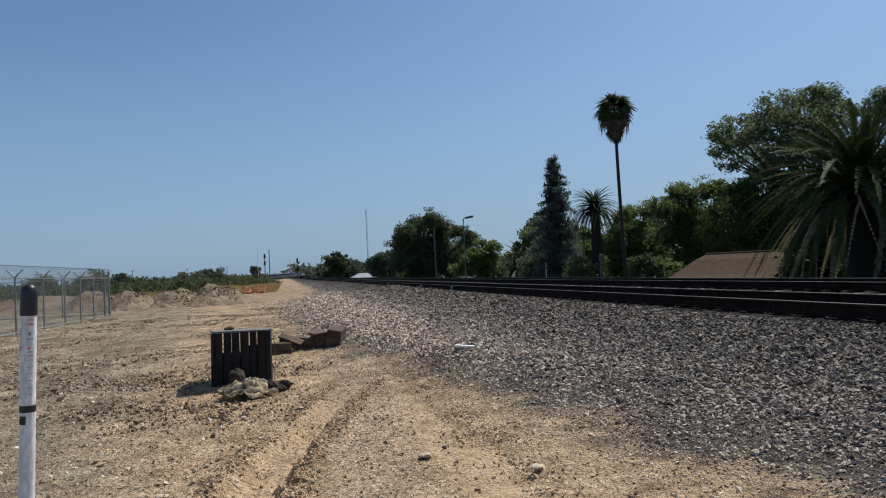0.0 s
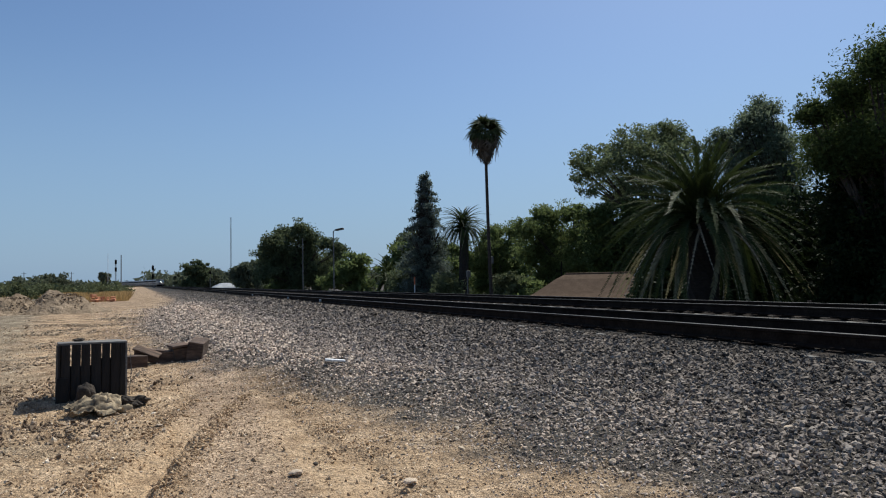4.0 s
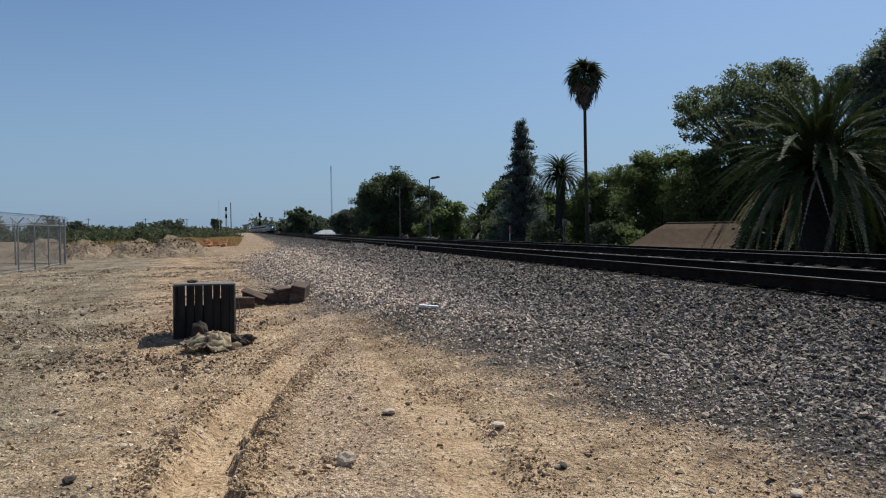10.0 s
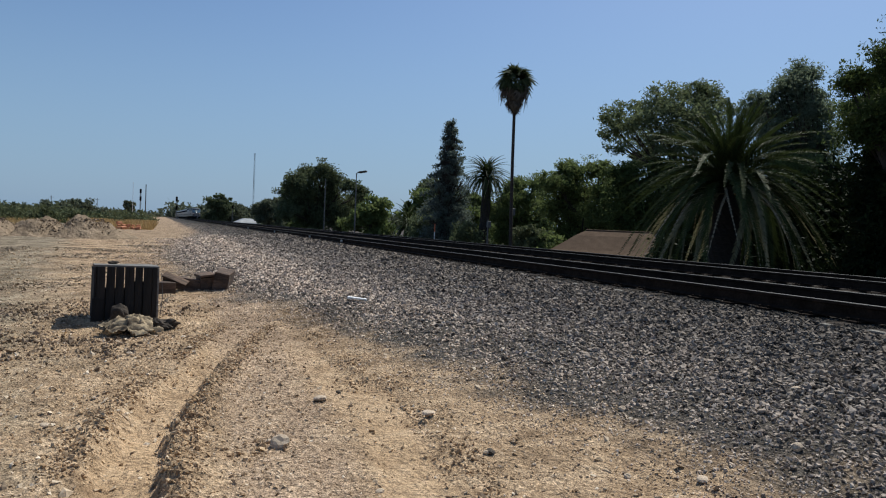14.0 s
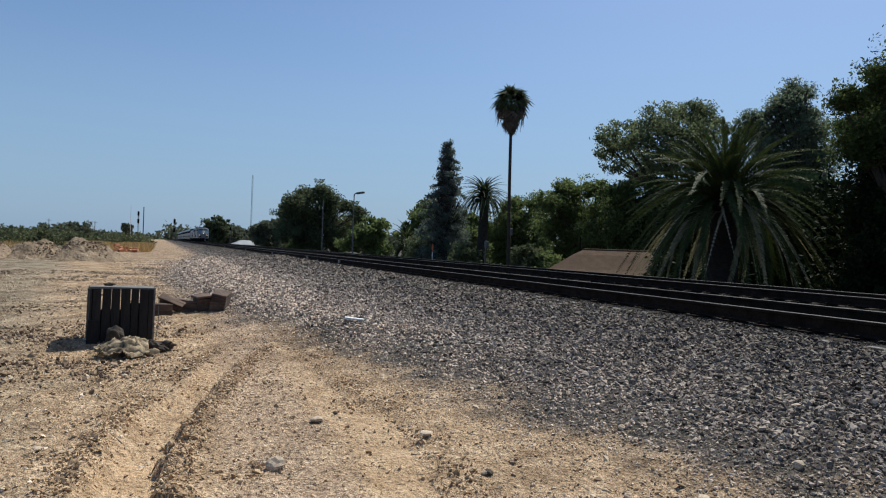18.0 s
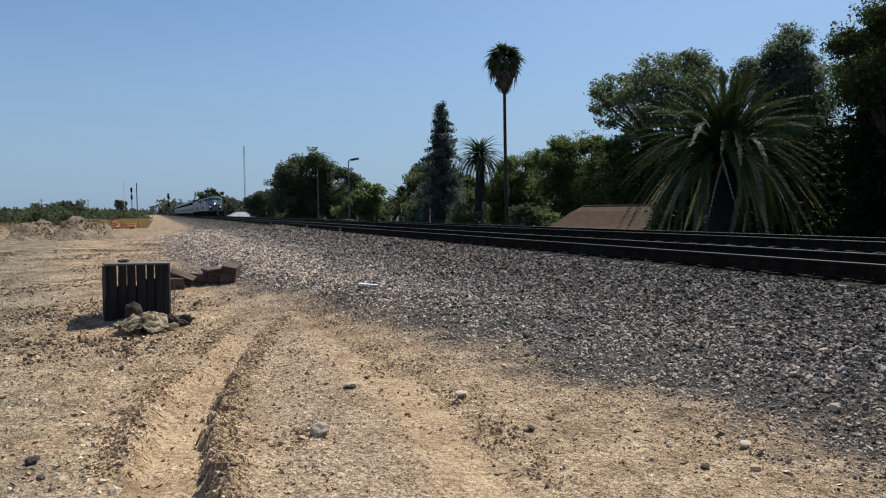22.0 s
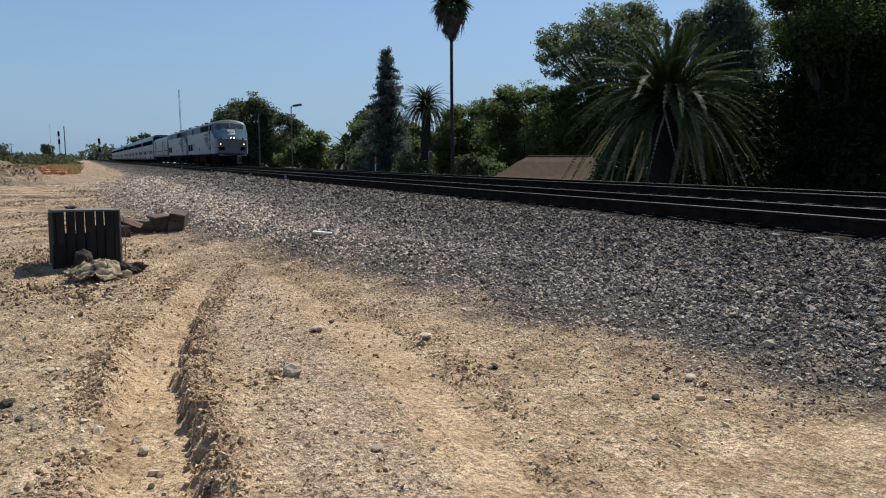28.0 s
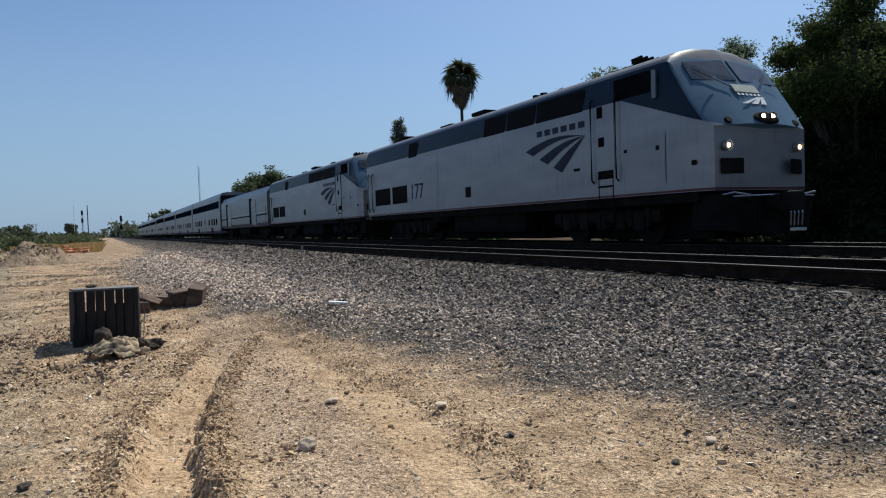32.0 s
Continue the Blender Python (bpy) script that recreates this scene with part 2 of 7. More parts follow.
def cup(bm, at, r_in, r_out, deep, sides=20):
    """A short open tube facing -y."""
    rows = []
    for r, y in ((r_in, deep), (r_in, 0.0), (r_out, 0.0), (r_out, deep)):
        rows.append([bm.verts.new((at[0] + r * math.cos(2 * math.pi * k / sides), at[1] + y, at[2] + r * math.sin(2 * math.pi * k / sides))) for k in range(sides)])
    for a, b in zip(rows, rows[1:]):
        for k in range(sides):
            bm.faces.new((a[k], a[(k + 1) % sides], b[(k + 1) % sides], b[k]))


def loft(bm, ys, ring):
    """Rings of places ring(y), one a station, skinned and capped."""
    rows = [[bm.verts.new(p) for p in ring(y)] for y in ys]
    k = len(rows[0])
    for a, b in zip(rows, rows[1:]):
        for i in range(k):
            bm.faces.new((a[i], a[(i + 1) % k], b[(i + 1) % k], b[i]))
    bm.faces.new(rows[0][::-1])
    bm.faces.new(rows[-1])
    bmesh.ops.remove_doubles(bm, verts=bm.verts, dist=0.002)


def quad_panel(name, pts, out, material, parent, label=""):
    """A panel on the corners pts, raised by the vector out."""
    bm = bmesh.new()
    a = [bm.verts.new(p) for p in pts]
    b = [bm.verts.new(Vector(p) + Vector(out)) for p in pts]
    bm.faces.new(a[::-1])
    bm.faces.new(b)
    k = len(a)
    for i in range(k):
        bm.faces.new((a[i], a[(i + 1) % k], b[(i + 1) % k], b[i]))
    return part(name, bm, material, parent, label)


def side_panel(name, side, y0, y1, z0, z1, material, parent, label="", raise_by=0.012, lean=0.0, wide=1.52):
    x = side * (wide - 0.004)
    return quad_panel(name, [(x, y0, z0), (x, y1, z0), (x, y1 + lean, z1), (x, y0 + lean, z1)], (side * raise_by, 0, 0), material, parent, label)


def bogie(parent, y, wheels, base, name="bogie", radius=0.5):
    """A truck of side frames, axles and wheels; its wheels are parts of it."""
    bm = bmesh.new()
    for s in (-1, 1):
        box(bm, (0.16, base + 1.3, 0.28), (s * 1.08, y, 0.66), 0.04)
        for q in (-1, 0, 1):
            box(bm, (0.2, 0.34, 0.42), (s * 1.1, y + q * base * 0.25, 0.56), 0.03)
        for q in np.linspace(-base / 2, base / 2, wheels):
            box(bm, (0.2, 0.36, 0.36), (s * 1.12, y + q, 0.5), 0.05)
            rod(bm, (s * 1.16, y + q - 0.3, 0.42), (s * 1.16, y + q - 0.3, 0.85), 0.07)
            rod(bm, (s * 1.16, y + q + 0.3, 0.42), (s * 1.16, y + q + 0.3, 0.85), 0.07)
    box(bm, (2.1, 0.5, 0.35), (0, y, 0.75), 0.04)
    frame_part = part(name, bm, TRUCK, parent)
    for q in np.linspace(-base / 2, base / 2, wheels):
        bm = bmesh.new()
        for s in (-1, 1):
            rod(bm, (s * 0.69, y + q, radius), (s * 0.82, y + q, radius), radius, sides=24)
            rod(bm, (s * 0.66, y + q, radius), (s * 0.69, y + q, radius), radius + 0.025, sides=24)
        rod(bm, (-0.7, y + q, radius), (0.7, y + q, radius), 0.09)
        part("wheelset", bm, TRUCK, frame_part)
    return frame_part


def swoosh(side, parent):
    """The emblem: three tapering bars that fan from one point."""
    x = side * 1.532
    tip = Vector((x, 4.1, 2.72))
    for a0, a1 in ((0.0, 0.22), (0.40, 0.62), (0.78, 1.0)):
        bm = bmesh.new()
        rows = []
        for f in np.linspace(0, 1, 8):
            pts = []
            for a in (a0, a1):
                p = tip.lerp(Vector((x, 6.8 - 1.7 * a, 2.60 - 0.72 * a)), f)
                p.z += 0.16 * math.sin(f * math.pi) * (1.1 - a)
                pts.append(bm.verts.new(p))
            rows.append(pts)
        for a, b in zip(rows, rows[1:]):
            bm.faces.new((a[0], b[0], b[1], a[1]))
        bmesh.ops.remove_doubles(bm, verts=bm.verts, dist=0.004)
        part("emblem_bar", bm, EMBLEM, parent, "dull slate blue emblem bar")


def lettering(text, height, material, parent, m, name="number"):
    c = bpy.data.curves.new(name, "FONT")
    c.body, c.size, c.extrude, c.align_x = text, height, 0.003, "CENTER"
    o = bpy.data.objects.new(name, c)
    scene.collection.objects.link(o)
    me = bpy.data.meshes.new_from_object(o.evaluated_get(bpy.context.evaluated_depsgraph_get()))
    bpy.data.objects.remove(o)
    me.materials.clear()
    me.materials.append(material)
    ob = new(name, me)
    ob.parent, ob.matrix_basis = parent, m
    return ob


LOCO_L = 20.05


def nose_z(y, x):
    return 2.40 + 1.30 * y + 0.06 * (1 - (x / 1.5) ** 2)


def locomotive(number):
    o = thing("locomotive", "silver and navy blue passenger diesel locomotive with headlights lit", "locomotive", "train vehicles")

    def ring(y):
        w = 1.52 - 0.17 * max(0.0, 1 - y / 0.5) ** 2
        half = [(1.0, 1.12), (1.0, 2.2), (1.0, 2.4), (1.0, 2.9), (1.0, 3.4), (0.985, 3.72), (0.955, 3.94), (0.87, 4.08), (0.68, 4.2), (0.4, 4.31), (0.0, 4.35)]
        pts = []
        for s, seq in ((-1, half), (1, half[-2::-1])):
            for fx, z in seq:
                x = s * fx * w
                n0 = nose_z(y, x)
                zz = z if z < 2.39 else 0.5 * (z + n0 - math.sqrt((z - n0) ** 2 + 0.005)) if z > 3.0 and n0 < 5 else min(z, n0)
                back = 0.30 * (abs(x) / 1.52) ** 2 * max(0.0, 1 - y / 2.2)
                pts.append((x, y + back, zz))
        return pts

    bm = bmesh.new()
    loft(bm, [0, 0.06, 0.15, 0.3, 0.5, 0.7, 0.9, 1.05, 1.15, 1.25, 1.35, 1.45, 1.55, 1.7, 1.85, 2.0, 2.3, 3.3, 5, 8, 11, 14, 17, 19.8, 20.0], ring)
    body = part("body", bm, LOCO, o)
    body.data.polygons.foreach_set("use_smooth", [abs(p.normal.y) < 0.98 and p.center.z > 1.2 for p in body.data.polygons])
    body.data.set_sharp_from_angle(angle=radians(28))
    # windshield: two panes on the sloping front, with a bright rim
    for s in (-1, 1):
        def on(x, y):
            return (s * x, y + 0.30 * (x / 1.52) ** 2 * (1 - y / 2.2), nose_z(y, x) + 0.006)
        quad_panel("windshield", [on(0.07, 0.78), on(1.22, 0.80), on(1.20, 1.12), on(0.07, 1.18)], (0, -0.012, 0.014), WINDSHIELD, o, "dark reflective windshield pane")
        bm = bmesh.new()
        a, b = Vector(on(0.40, 0.62)) + Vector((0, -0.03, 0.03)), Vector(on(1.1, 0.98)) + Vector((0, -0.03, 0.03))
        rod(bm, a, b, 0.009, 0.007, 6)
        a2 = Vector(on(0.75, 0.74)) + Vector((0, -0.04, 0.04))
        rod(bm, a2, a2 + Vector((s * 0.40, 0.02, -0.02)), 0.008, 0.008, 6)
        part("wiper", bm, BLACK, o)
        bm = bmesh.new()
        p = Vector(on(1.0, 0.07))
        rod(bm, p + Vector((0, 0.03, -0.03)), p + Vector((0, -0.02, 0.016)), 0.085, sides=16)
        part("marker_light", bm, BLACK, o)
        # ditch light in the corner of the nose, with its ring
        bm = bmesh.new()
        cup(bm, (s * 1.06, 0.115, 2.02), 0.085, 0.105, 0.1)
        ring_ob = part("ditch_light", bm, CHROME, o, "round ditch light with a chrome rim")
        bm = bmesh.new()
        rod(bm, (s * 1.06, 0.138, 2.02), (s * 1.06, 0.2, 2.02), 0.085, sides=20)
        part("reflector", bm, REFLECTOR, ring_ob, "amber lamp reflector")
        bm = bmesh.new()
        rod(bm, (s * 1.06, 0.13, 2.02), (s * 1.06, 0.15, 2.02), 0.05, sides=14)
        part("bulb", bm, DITCH, ring_ob, "glowing amber bulb")
        quad_panel("intake_grille", [(s * 0.72, 0.09, 1.45), (s * 1.2, 0.22, 1.45), (s * 1.2, 0.22, 1.76), (s * 0.72, 0.09, 1.76)], (0, -0.025, 0), BLACK, o)
        bm = bmesh.new()
        box(bm, (0.05, 0.12, 0.62), (s * 1.56, 1.65, 3.5), 0.015)
        part("mirror", bm, STEEL, o)
    # headlight cluster
    bm = bmesh.new()
    p = Vector((0, 0.10, nose_z(0.10, 0)))
    bmesh.ops.create_uvsphere(bm, u_segments=24, v_segments=12, radius=1.0, matrix=Matrix.Translation(p) @ pose(0, 0, 0, 52, 0, 0) @ Matrix.Diagonal((0.36, 0.17, 0.05, 1)))
    for s in (-1, 1):
        cup(bm, p + Vector((s * 0.14, -0.07, 0.02)), 0.08, 0.095, 0.16)
    pod = part("headlight_housing", bm, BLACK, o)
    for s in (-1, 1):
        bm = bmesh.new()
        rod(bm, p + Vector((s * 0.14, -0.035, 0.02)), p + Vector((s * 0.14, 0.03, 0.02)), 0.08, sides=20)
        part("reflector", bm, REFLECTOR, pod, "amber lamp reflector")
        bm = bmesh.new()
        rod(bm, p + Vector((s * 0.14, -0.05, 0.02)), p + Vector((s * 0.14, -0.0, 0.02)), 0.052, sides=14)
        part("bulb", bm, HEADLIGHT, pod, "glowing headlight bulb")
    quad_panel("number_board", [(-0.36, 0.56, nose_z(0.56, 0.2) + 0.006), (0.36, 0.56, nose_z(0.56, 0.2) + 0.006), (0.36, 0.70, nose_z(0.70, 0.2) + 0.006), (-0.36, 0.70, nose_z(0.70, 0.2) + 0.006)], (0, -0.012, 0.012), CREAM, o, "pale number board")
    for k, (a, b) in enumerate(((-0.42, -0.24), (-0.14, 0.06), (0.16, 0.32))):
        quad_panel("emblem_bar", [(a, 0.34, nose_z(0.34, 0.2) + 0.012), (b, 0.34, nose_z(0.34, 0.2) + 0.012), (0.28 + 0.05 * k, 0.48, nose_z(0.48, 0.2) + 0.012), (0.2 + 0.05 * k, 0.48, nose_z(0.48, 0.2) + 0.012)], (0, -0.006, 0.006), WHITEPAINT, o, "white emblem bar")
    for a in (-0.34, -0.22, -0.10, 0.02, 0.14, 0.26):
        quad_panel("name_bar", [(a, 0.50, nose_z(0.50, 0.2) + 0.012), (a + 0.07, 0.50, nose_z(0.50, 0.2) + 0.012), (a + 0.07, 0.535, nose_z(0.535, 0.2) + 0.012), (a, 0.535, nose_z(0.535, 0.2) + 0.012)], (0, -0.004, 0.004), WHITEPAINT, o, "short white bar")
    # pilot, coupler and hoses
    bm = bmesh.new()
    loft(bm, [0.05, 0.3, 0.8], lambda y: [(-1.35, y, 1.02), (-1.35, y + 0.1, 0.22 + 0.1), (0, y - 0.12, 0.16), (1.35, y + 0.1, 0.32), (1.35, y, 1.02)])
    part("pilot", bm, BLACK, o, "black snow-plough pilot")
    bm = bmesh.new()
    box(bm, (0.34, 0.62, 0.3), (0, -0.22, 0.86), 0.06)
    box(bm, (0.5, 0.22, 0.4), (0.02, -0.46, 0.86), 0.07)
    part("coupler", bm, TRUCK, o)
    for x in (-0.72, -0.60, -0.48, 0.34, 0.45, 0.57, 0.70):
        bm = bmesh.new()
        tube(bm, [(x, 0.0, 0.95), (x, -0.13, 0.86), (x, -0.17, 0.62), (x + 0.03, -0.13, 0.36)], [0.024] * 4, 6)
        part("air_hose", bm, BLACK if x < 0 else CHROME, o)
    bm = bmesh.new()
    tube(bm, [(-1.2, -0.08, 0.98), (-0.3, -0.16, 1.0), (0.3, -0.16, 1.0), (1.2, -0.08, 0.98)], [0.018] * 4, 6)
    box(bm, (0.5, 0.03, 0.07), (0.52, -0.2, 0.28), 0.01)
    part("uncoupling_lever", bm, CHROME, o, "pale steel uncoupling lever")
    for s in (-1, 1):
        bm = bmesh.new()
        tube(bm, [(s * 1.3, 0.1, 1.02), (s * 1.2, -0.1, 1.06), (s * 0.75, -0.12, 1.0), (s * 0.6, 0.0, 0.94)], [0.02] * 4, 6)
        part("grab_rail", bm, CHROME, o)
        # crew door between tall grab rails, steps below
        side_panel("crew_door", s, 3.02, 3.70, 1.78, 3.42, LOCO, o, raise_by=0.02)
        side_panel("door_window", s, 3.42, 3.62, 3.05, 3.32, CARGLASS, o, raise_by=0.03)
        side_panel("door_window", s, 3.38, 3.58, 2.36, 2.58, CARGLASS, o, raise_by=0.03)
        for y in (2.90, 3.80):
            bm = bmesh.new()
            tube(bm, [(s * 1.52, y, 1.5), (s * 1.59, y, 1.57), (s * 1.59, y, 3.46), (s * 1.52, y, 3.53)], [0.022] * 4, 6)
            part("grab_rail", bm, BLACK, o)
        bm = bmesh.new()
        for z in (0.45, 0.78, 1.1, 1.4, 1.62):
            box(bm, (0.16, 0.5, 0.04), (s * 1.49, 3.36, z), 0.008)
        for y in (3.1, 3.62):
            box(bm, (0.05, 0.03, 1.3), (s * 1.5, y, 1.05))
        part("step_ladder", bm, BLACK, o)
        side_panel("step_well", s, 3.08, 3.64, 1.58, 2.06, BLACK, o, raise_by=0.008)
        # cab window, then the intake windows, rear vent, rear grilles
        side_panel("cab_window", s, 1.82, 3.0, 3.36, 3.84, CARGLASS, o, raise_by=0.008)
        for y0, y1 in ((4.2, 6.25), (6.38, 7.8), (7.93, 9.2)):
            side_panel("intake_screen", s, y0, y1, 3.32, 3.86, SCREEN, o, raise_by=0.008, lean=-0.12)
        side_panel("intake_screen", s, 14.4, 15.2, 3.28, 3.82, SCREEN, o, raise_by=0.008, lean=-0.12)
        for y0, y1 in ((15.45, 17.0), (17.25, 19.0)):
            side_panel("radiator_grille", s, y0, y1, 1.55, 2.25, BLACK, o, raise_by=0.012)
        side_panel("fuel_gauge", s, 10.15, 10.5, 1.5, 1.84, BLACK, o, raise_by=0.015)
        side_panel("latch", s, 1.58, 1.68, 2.08, 2.18, BLACK, o)
        side_panel("latch", s, 0.55, 0.67, 1.66, 1.76, BLACK, o)
        side_panel("latch", s, 2.6, 2.7, 2.12, 2.2, BLACK, o)
        side_panel("latch", s, 4.35, 4.6, 1.86, 1.93, BLACK, o)
        for y in (19.25, 19.75):
            bm = bmesh.new()
            tube(bm, [(s * 1.52, y, 1.3), (s * 1.58, y, 1.4), (s * 1.58, y, 2.9), (s * 1.52, y, 3.0)], [0.025] * 4, 6)
            part("grab_rail", bm, BLACK, o)
        for y in (1.38, 12.6):
            side_panel("panel_seam", s, y, y + 0.025, 1.35, 2.4 if y < 3 else 3.3, ROOF, o, raise_by=0.004)
        swoosh(s, o)
        # plain bar in place of the lettering over the emblem
        for k in range(6):
            side_panel("name_bar", s, 4.12 + 0.37 * k, 4.38 + 0.37 * k, 2.93, 3.09, EMBLEM, o, "short slate bar", 0.006)
        if number:
            lettering(number, 0.85, EMBLEM, o, Matrix.Translation((s * 1.526, 14.5, 1.66)) @ pose(0, 0, 0, 90, 0, 90 * s))
        bm = bmesh.new()
        box(bm, (0.5, 4.6, 0.72), (s * 1.05, 9.6, 0.66), 0.16)
        part("fuel_tank", bm, BLACK, o)
        for y in (12.9,):
            bm = bmesh.new()
            box(bm, (0.3, 1.4, 0.4), (s * 1.2, y, 0.92), 0.06)
            part("air_reservoir", bm, BLACK, o)
    bm = bmesh.new()
    box(bm, (2.9, 19.2, 0.24), (0, 10.2, 1.02), 0.02)
    part("underframe", bm, BLACK, o)
    # black blocks added so no light shows through under the engine
    for y0, y1 in ((0.9, 5.6), (7.3, 13.9), (13.9, 19.4)):
        bm = bmesh.new()
        box(bm, (1.3, y1 - y0, 0.86), (0, (y0 + y1) / 2, 0.54), 0.05)
        part("equipment_box", bm, BLACK, o)
    bogie(o, 4.0, 2, 2.75)
    bogie(o, 15.6, 2, 2.75)
    # roof gear
    bm = bmesh.new()
    for x in (-0.35, -0.18, 0.0, 0.18, 0.35):
        rod(bm, (x - 0.3, 3.0, 4.46), (x - 0.3, 3.35, 4.46), 0.05, 0.025)
    box(bm, (0.9, 0.08, 0.1), (-0.3, 3.2, 4.38))
    part("horn", bm, BLACK, o)
    for y, w, h in ((3.9, 0.6, 0.10), (10.9, 1.3, 0.13), (13.6, 1.1, 0.06), (17.2, 1.6, 0.05)):
        bm = bmesh.new()
        box(bm, (w, 0.9, h), (-0.1, y, 4.33 + h / 2), 0.03)
        part("roof_hatch", bm, BLACK, o)
    for y in (7.3, 7.7):
        bm = bmesh.new()
        rod(bm, (-0.5, y, 4.2), (-0.5, y, 4.42), 0.11)
        part("exhaust_stack", bm, BLACK, o)
    bm = bmesh.new()
    box(bm, (1.0, 0.35, 2.2), (0, 20.15, 2.2), 0.03)
    box(bm, (0.34, 0.7, 0.3), (0, 20.3, 0.86), 0.05)
    part("rear_diaphragm", bm, BLACK, o)
    return o


def car_shell(name, length, wide, top, low, material, parent, crown=0.28):
    def ring(y):
        half = [(0.94, low), (1.0, low + 0.3), (1.0, top - 0.95), (0.985, top - 0.55), (0.93, top - crown), (0.8, top - 0.12), (0.5, top - 0.03), (0.0, top)]
        return [(s * fx * wide, y, z) for s, seq in ((-1, half), (1, half[-2::-1])) for fx, z in seq]
    bm = bmesh.new()
    loft(bm, [0, length], ring)
    return part(name, bm, material, parent)


def car_ends(o, length, low):
    bogie(o, 2.9, 2, 2.6, radius=0.46)
    bogie(o, length - 2.9, 2, 2.6, radius=0.46)
    for y in (-0.18, length + 0.18):
        bm = bmesh.new()
        box(bm, (1.0, 0.36, 2.1), (0, y, low + 1.45), 0.03)
        box(bm, (0.3, 0.7, 0.28), (0, y, 0.86), 0.05)
        part("diaphragm", bm, BLACK, o)


def baggage_car():
    o = thing("baggage_car", "plain silver baggage car with dark sliding doors behind the engines", "railway carriage", "train vehicles")
    length = 22.6
    car_shell("body", length, 1.52, 4.12, 1.0, STEEL, o, 0.5)
    for s in (-1, 1):
        for y in (4.3, 16.6):
            side_panel("sliding_door", s, y, y + 1.9, 1.15, 3.15, STEEL, o, raise_by=0.03)
            side_panel("door_gap", s, y + 1.7, y + 2.9, 1.2, 3.35, BLACK, o, "dark open door gap")
        side_panel("stripe", s, 0.05, length - 0.05, 2.02, 2.12, CREAM, o, "pale stripe", 0.006)
        side_panel("stripe", s, 0.05, length - 0.05, 1.86, 1.96, NAVY, o, "navy stripe", 0.006)
        for y in (0.6, length - 0.8):
            side_panel("grab_iron", s, y, y + 0.06, 1.2, 2.6, BLACK, o)
    bm = bmesh.new()
    for s in (-1, 1):
        box(bm, (0.5, 5.0, 0.5), (s * 1.0, length / 2, 0.72), 0.06)
    part("battery_box", bm, BLACK, o)
    # added black block, keeps the space under the car dark
    bm = bmesh.new()
    box(bm, (1.1, length - 1.0, 0.8), (0, length / 2, 0.58), 0.05)
    part("underbody", bm, BLACK, o)
    car_ends(o, length, 1.0)
    return o


def bilevel_car(kind):
    """A two-storey carriage: fluted steel, a window band above, scattered windows and a door below."""
    words = {"sleeper": "two-storey silver sleeping car with small paired windows", "coach": "two-storey silver coach with a long upper window row", "lounge": "two-storey silver lounge car with tall wraparound upper windows"}
    o = thing("bilevel_carriage", words[kind], "railway carriage", "train vehicles")
    length = 25.6
    shell = car_shell("body", length, 1.55, 4.92, 0.55, STEEL, o, 0.42)
    for s in (-1, 1):
        w = 1.55
        side_panel("window_band", s, 0.5, length - 0.5, 3.22, 3.98, NAVY, o, "dark blue window band", 0.006, wide=w)
        count = {"sleeper": 14, "coach": 12, "lounge": 9}[kind]
        gap = (length - 2.4) / count
        for k in range(count):
            y = 1.2 + gap * k + gap * 0.14
            side_panel("upper_window", s, y, y + gap * 0.72, 3.32, 3.86 if kind != "lounge" else 4.2, CARGLASS, o, raise_by=0.016, wide=w)
        lows = {"sleeper": (2.2, 4.0, 5.8, 8.2, 15.6, 17.4, 19.2, 21.4), "coach": (3.0, 9.0, 14.6, 16.4, 18.2, 20.0), "lounge": (4.2, 6.4, 8.6, 10.8, 15.0, 17.2, 19.4)}[kind]
        for y in lows:
            side_panel("lower_window", s, y, y + 1.05, 1.5, 2.16, CARGLASS, o, raise_by=0.014, wide=w)
        d = side_panel("entrance_door", s, 12.0, 12.9, 0.75, 2.6, STEEL, o, raise_by=0.02, wide=w)
        side_panel("door_pane", s, 12.2, 12.7, 1.6, 2.2, CARGLASS, d, raise_by=0.03, wide=w)
        for z in (0.85, 1.05, 1.25, 2.45, 2.62, 2.79, 2.96):
            side_panel("flute", s, 0.1, length - 0.1, z, z + 0.05, STEEL, o, raise_by=0.012, wide=w)
        side_panel("access_vent", s, 5.5, 7.0, 0.7, 1.2, BLACK, o, raise_by=0.018, wide=w)
        side_panel("access_vent", s, length - 7.5, length - 6.0, 0.7, 1.2, BLACK, o, raise_by=0.018, wide=w)
    quad_panel("end_sheet", [(-1.4, -0.004, 0.8), (1.4, -0.004, 0.8), (1.4, -0.004, 4.55), (-1.4, -0.004, 4.55)], (0, -0.01, 0), BLACK, o, "black end bulkhead")
    # added black block that closes off daylight below the carriage
    bm = bmesh.new()
    box(bm, (1.1, length - 1.0, 0.5), (0, length / 2, 0.38), 0.05)
    part("underbody", bm, BLACK, o)
    car_ends(o, length, 1.9)
    return o


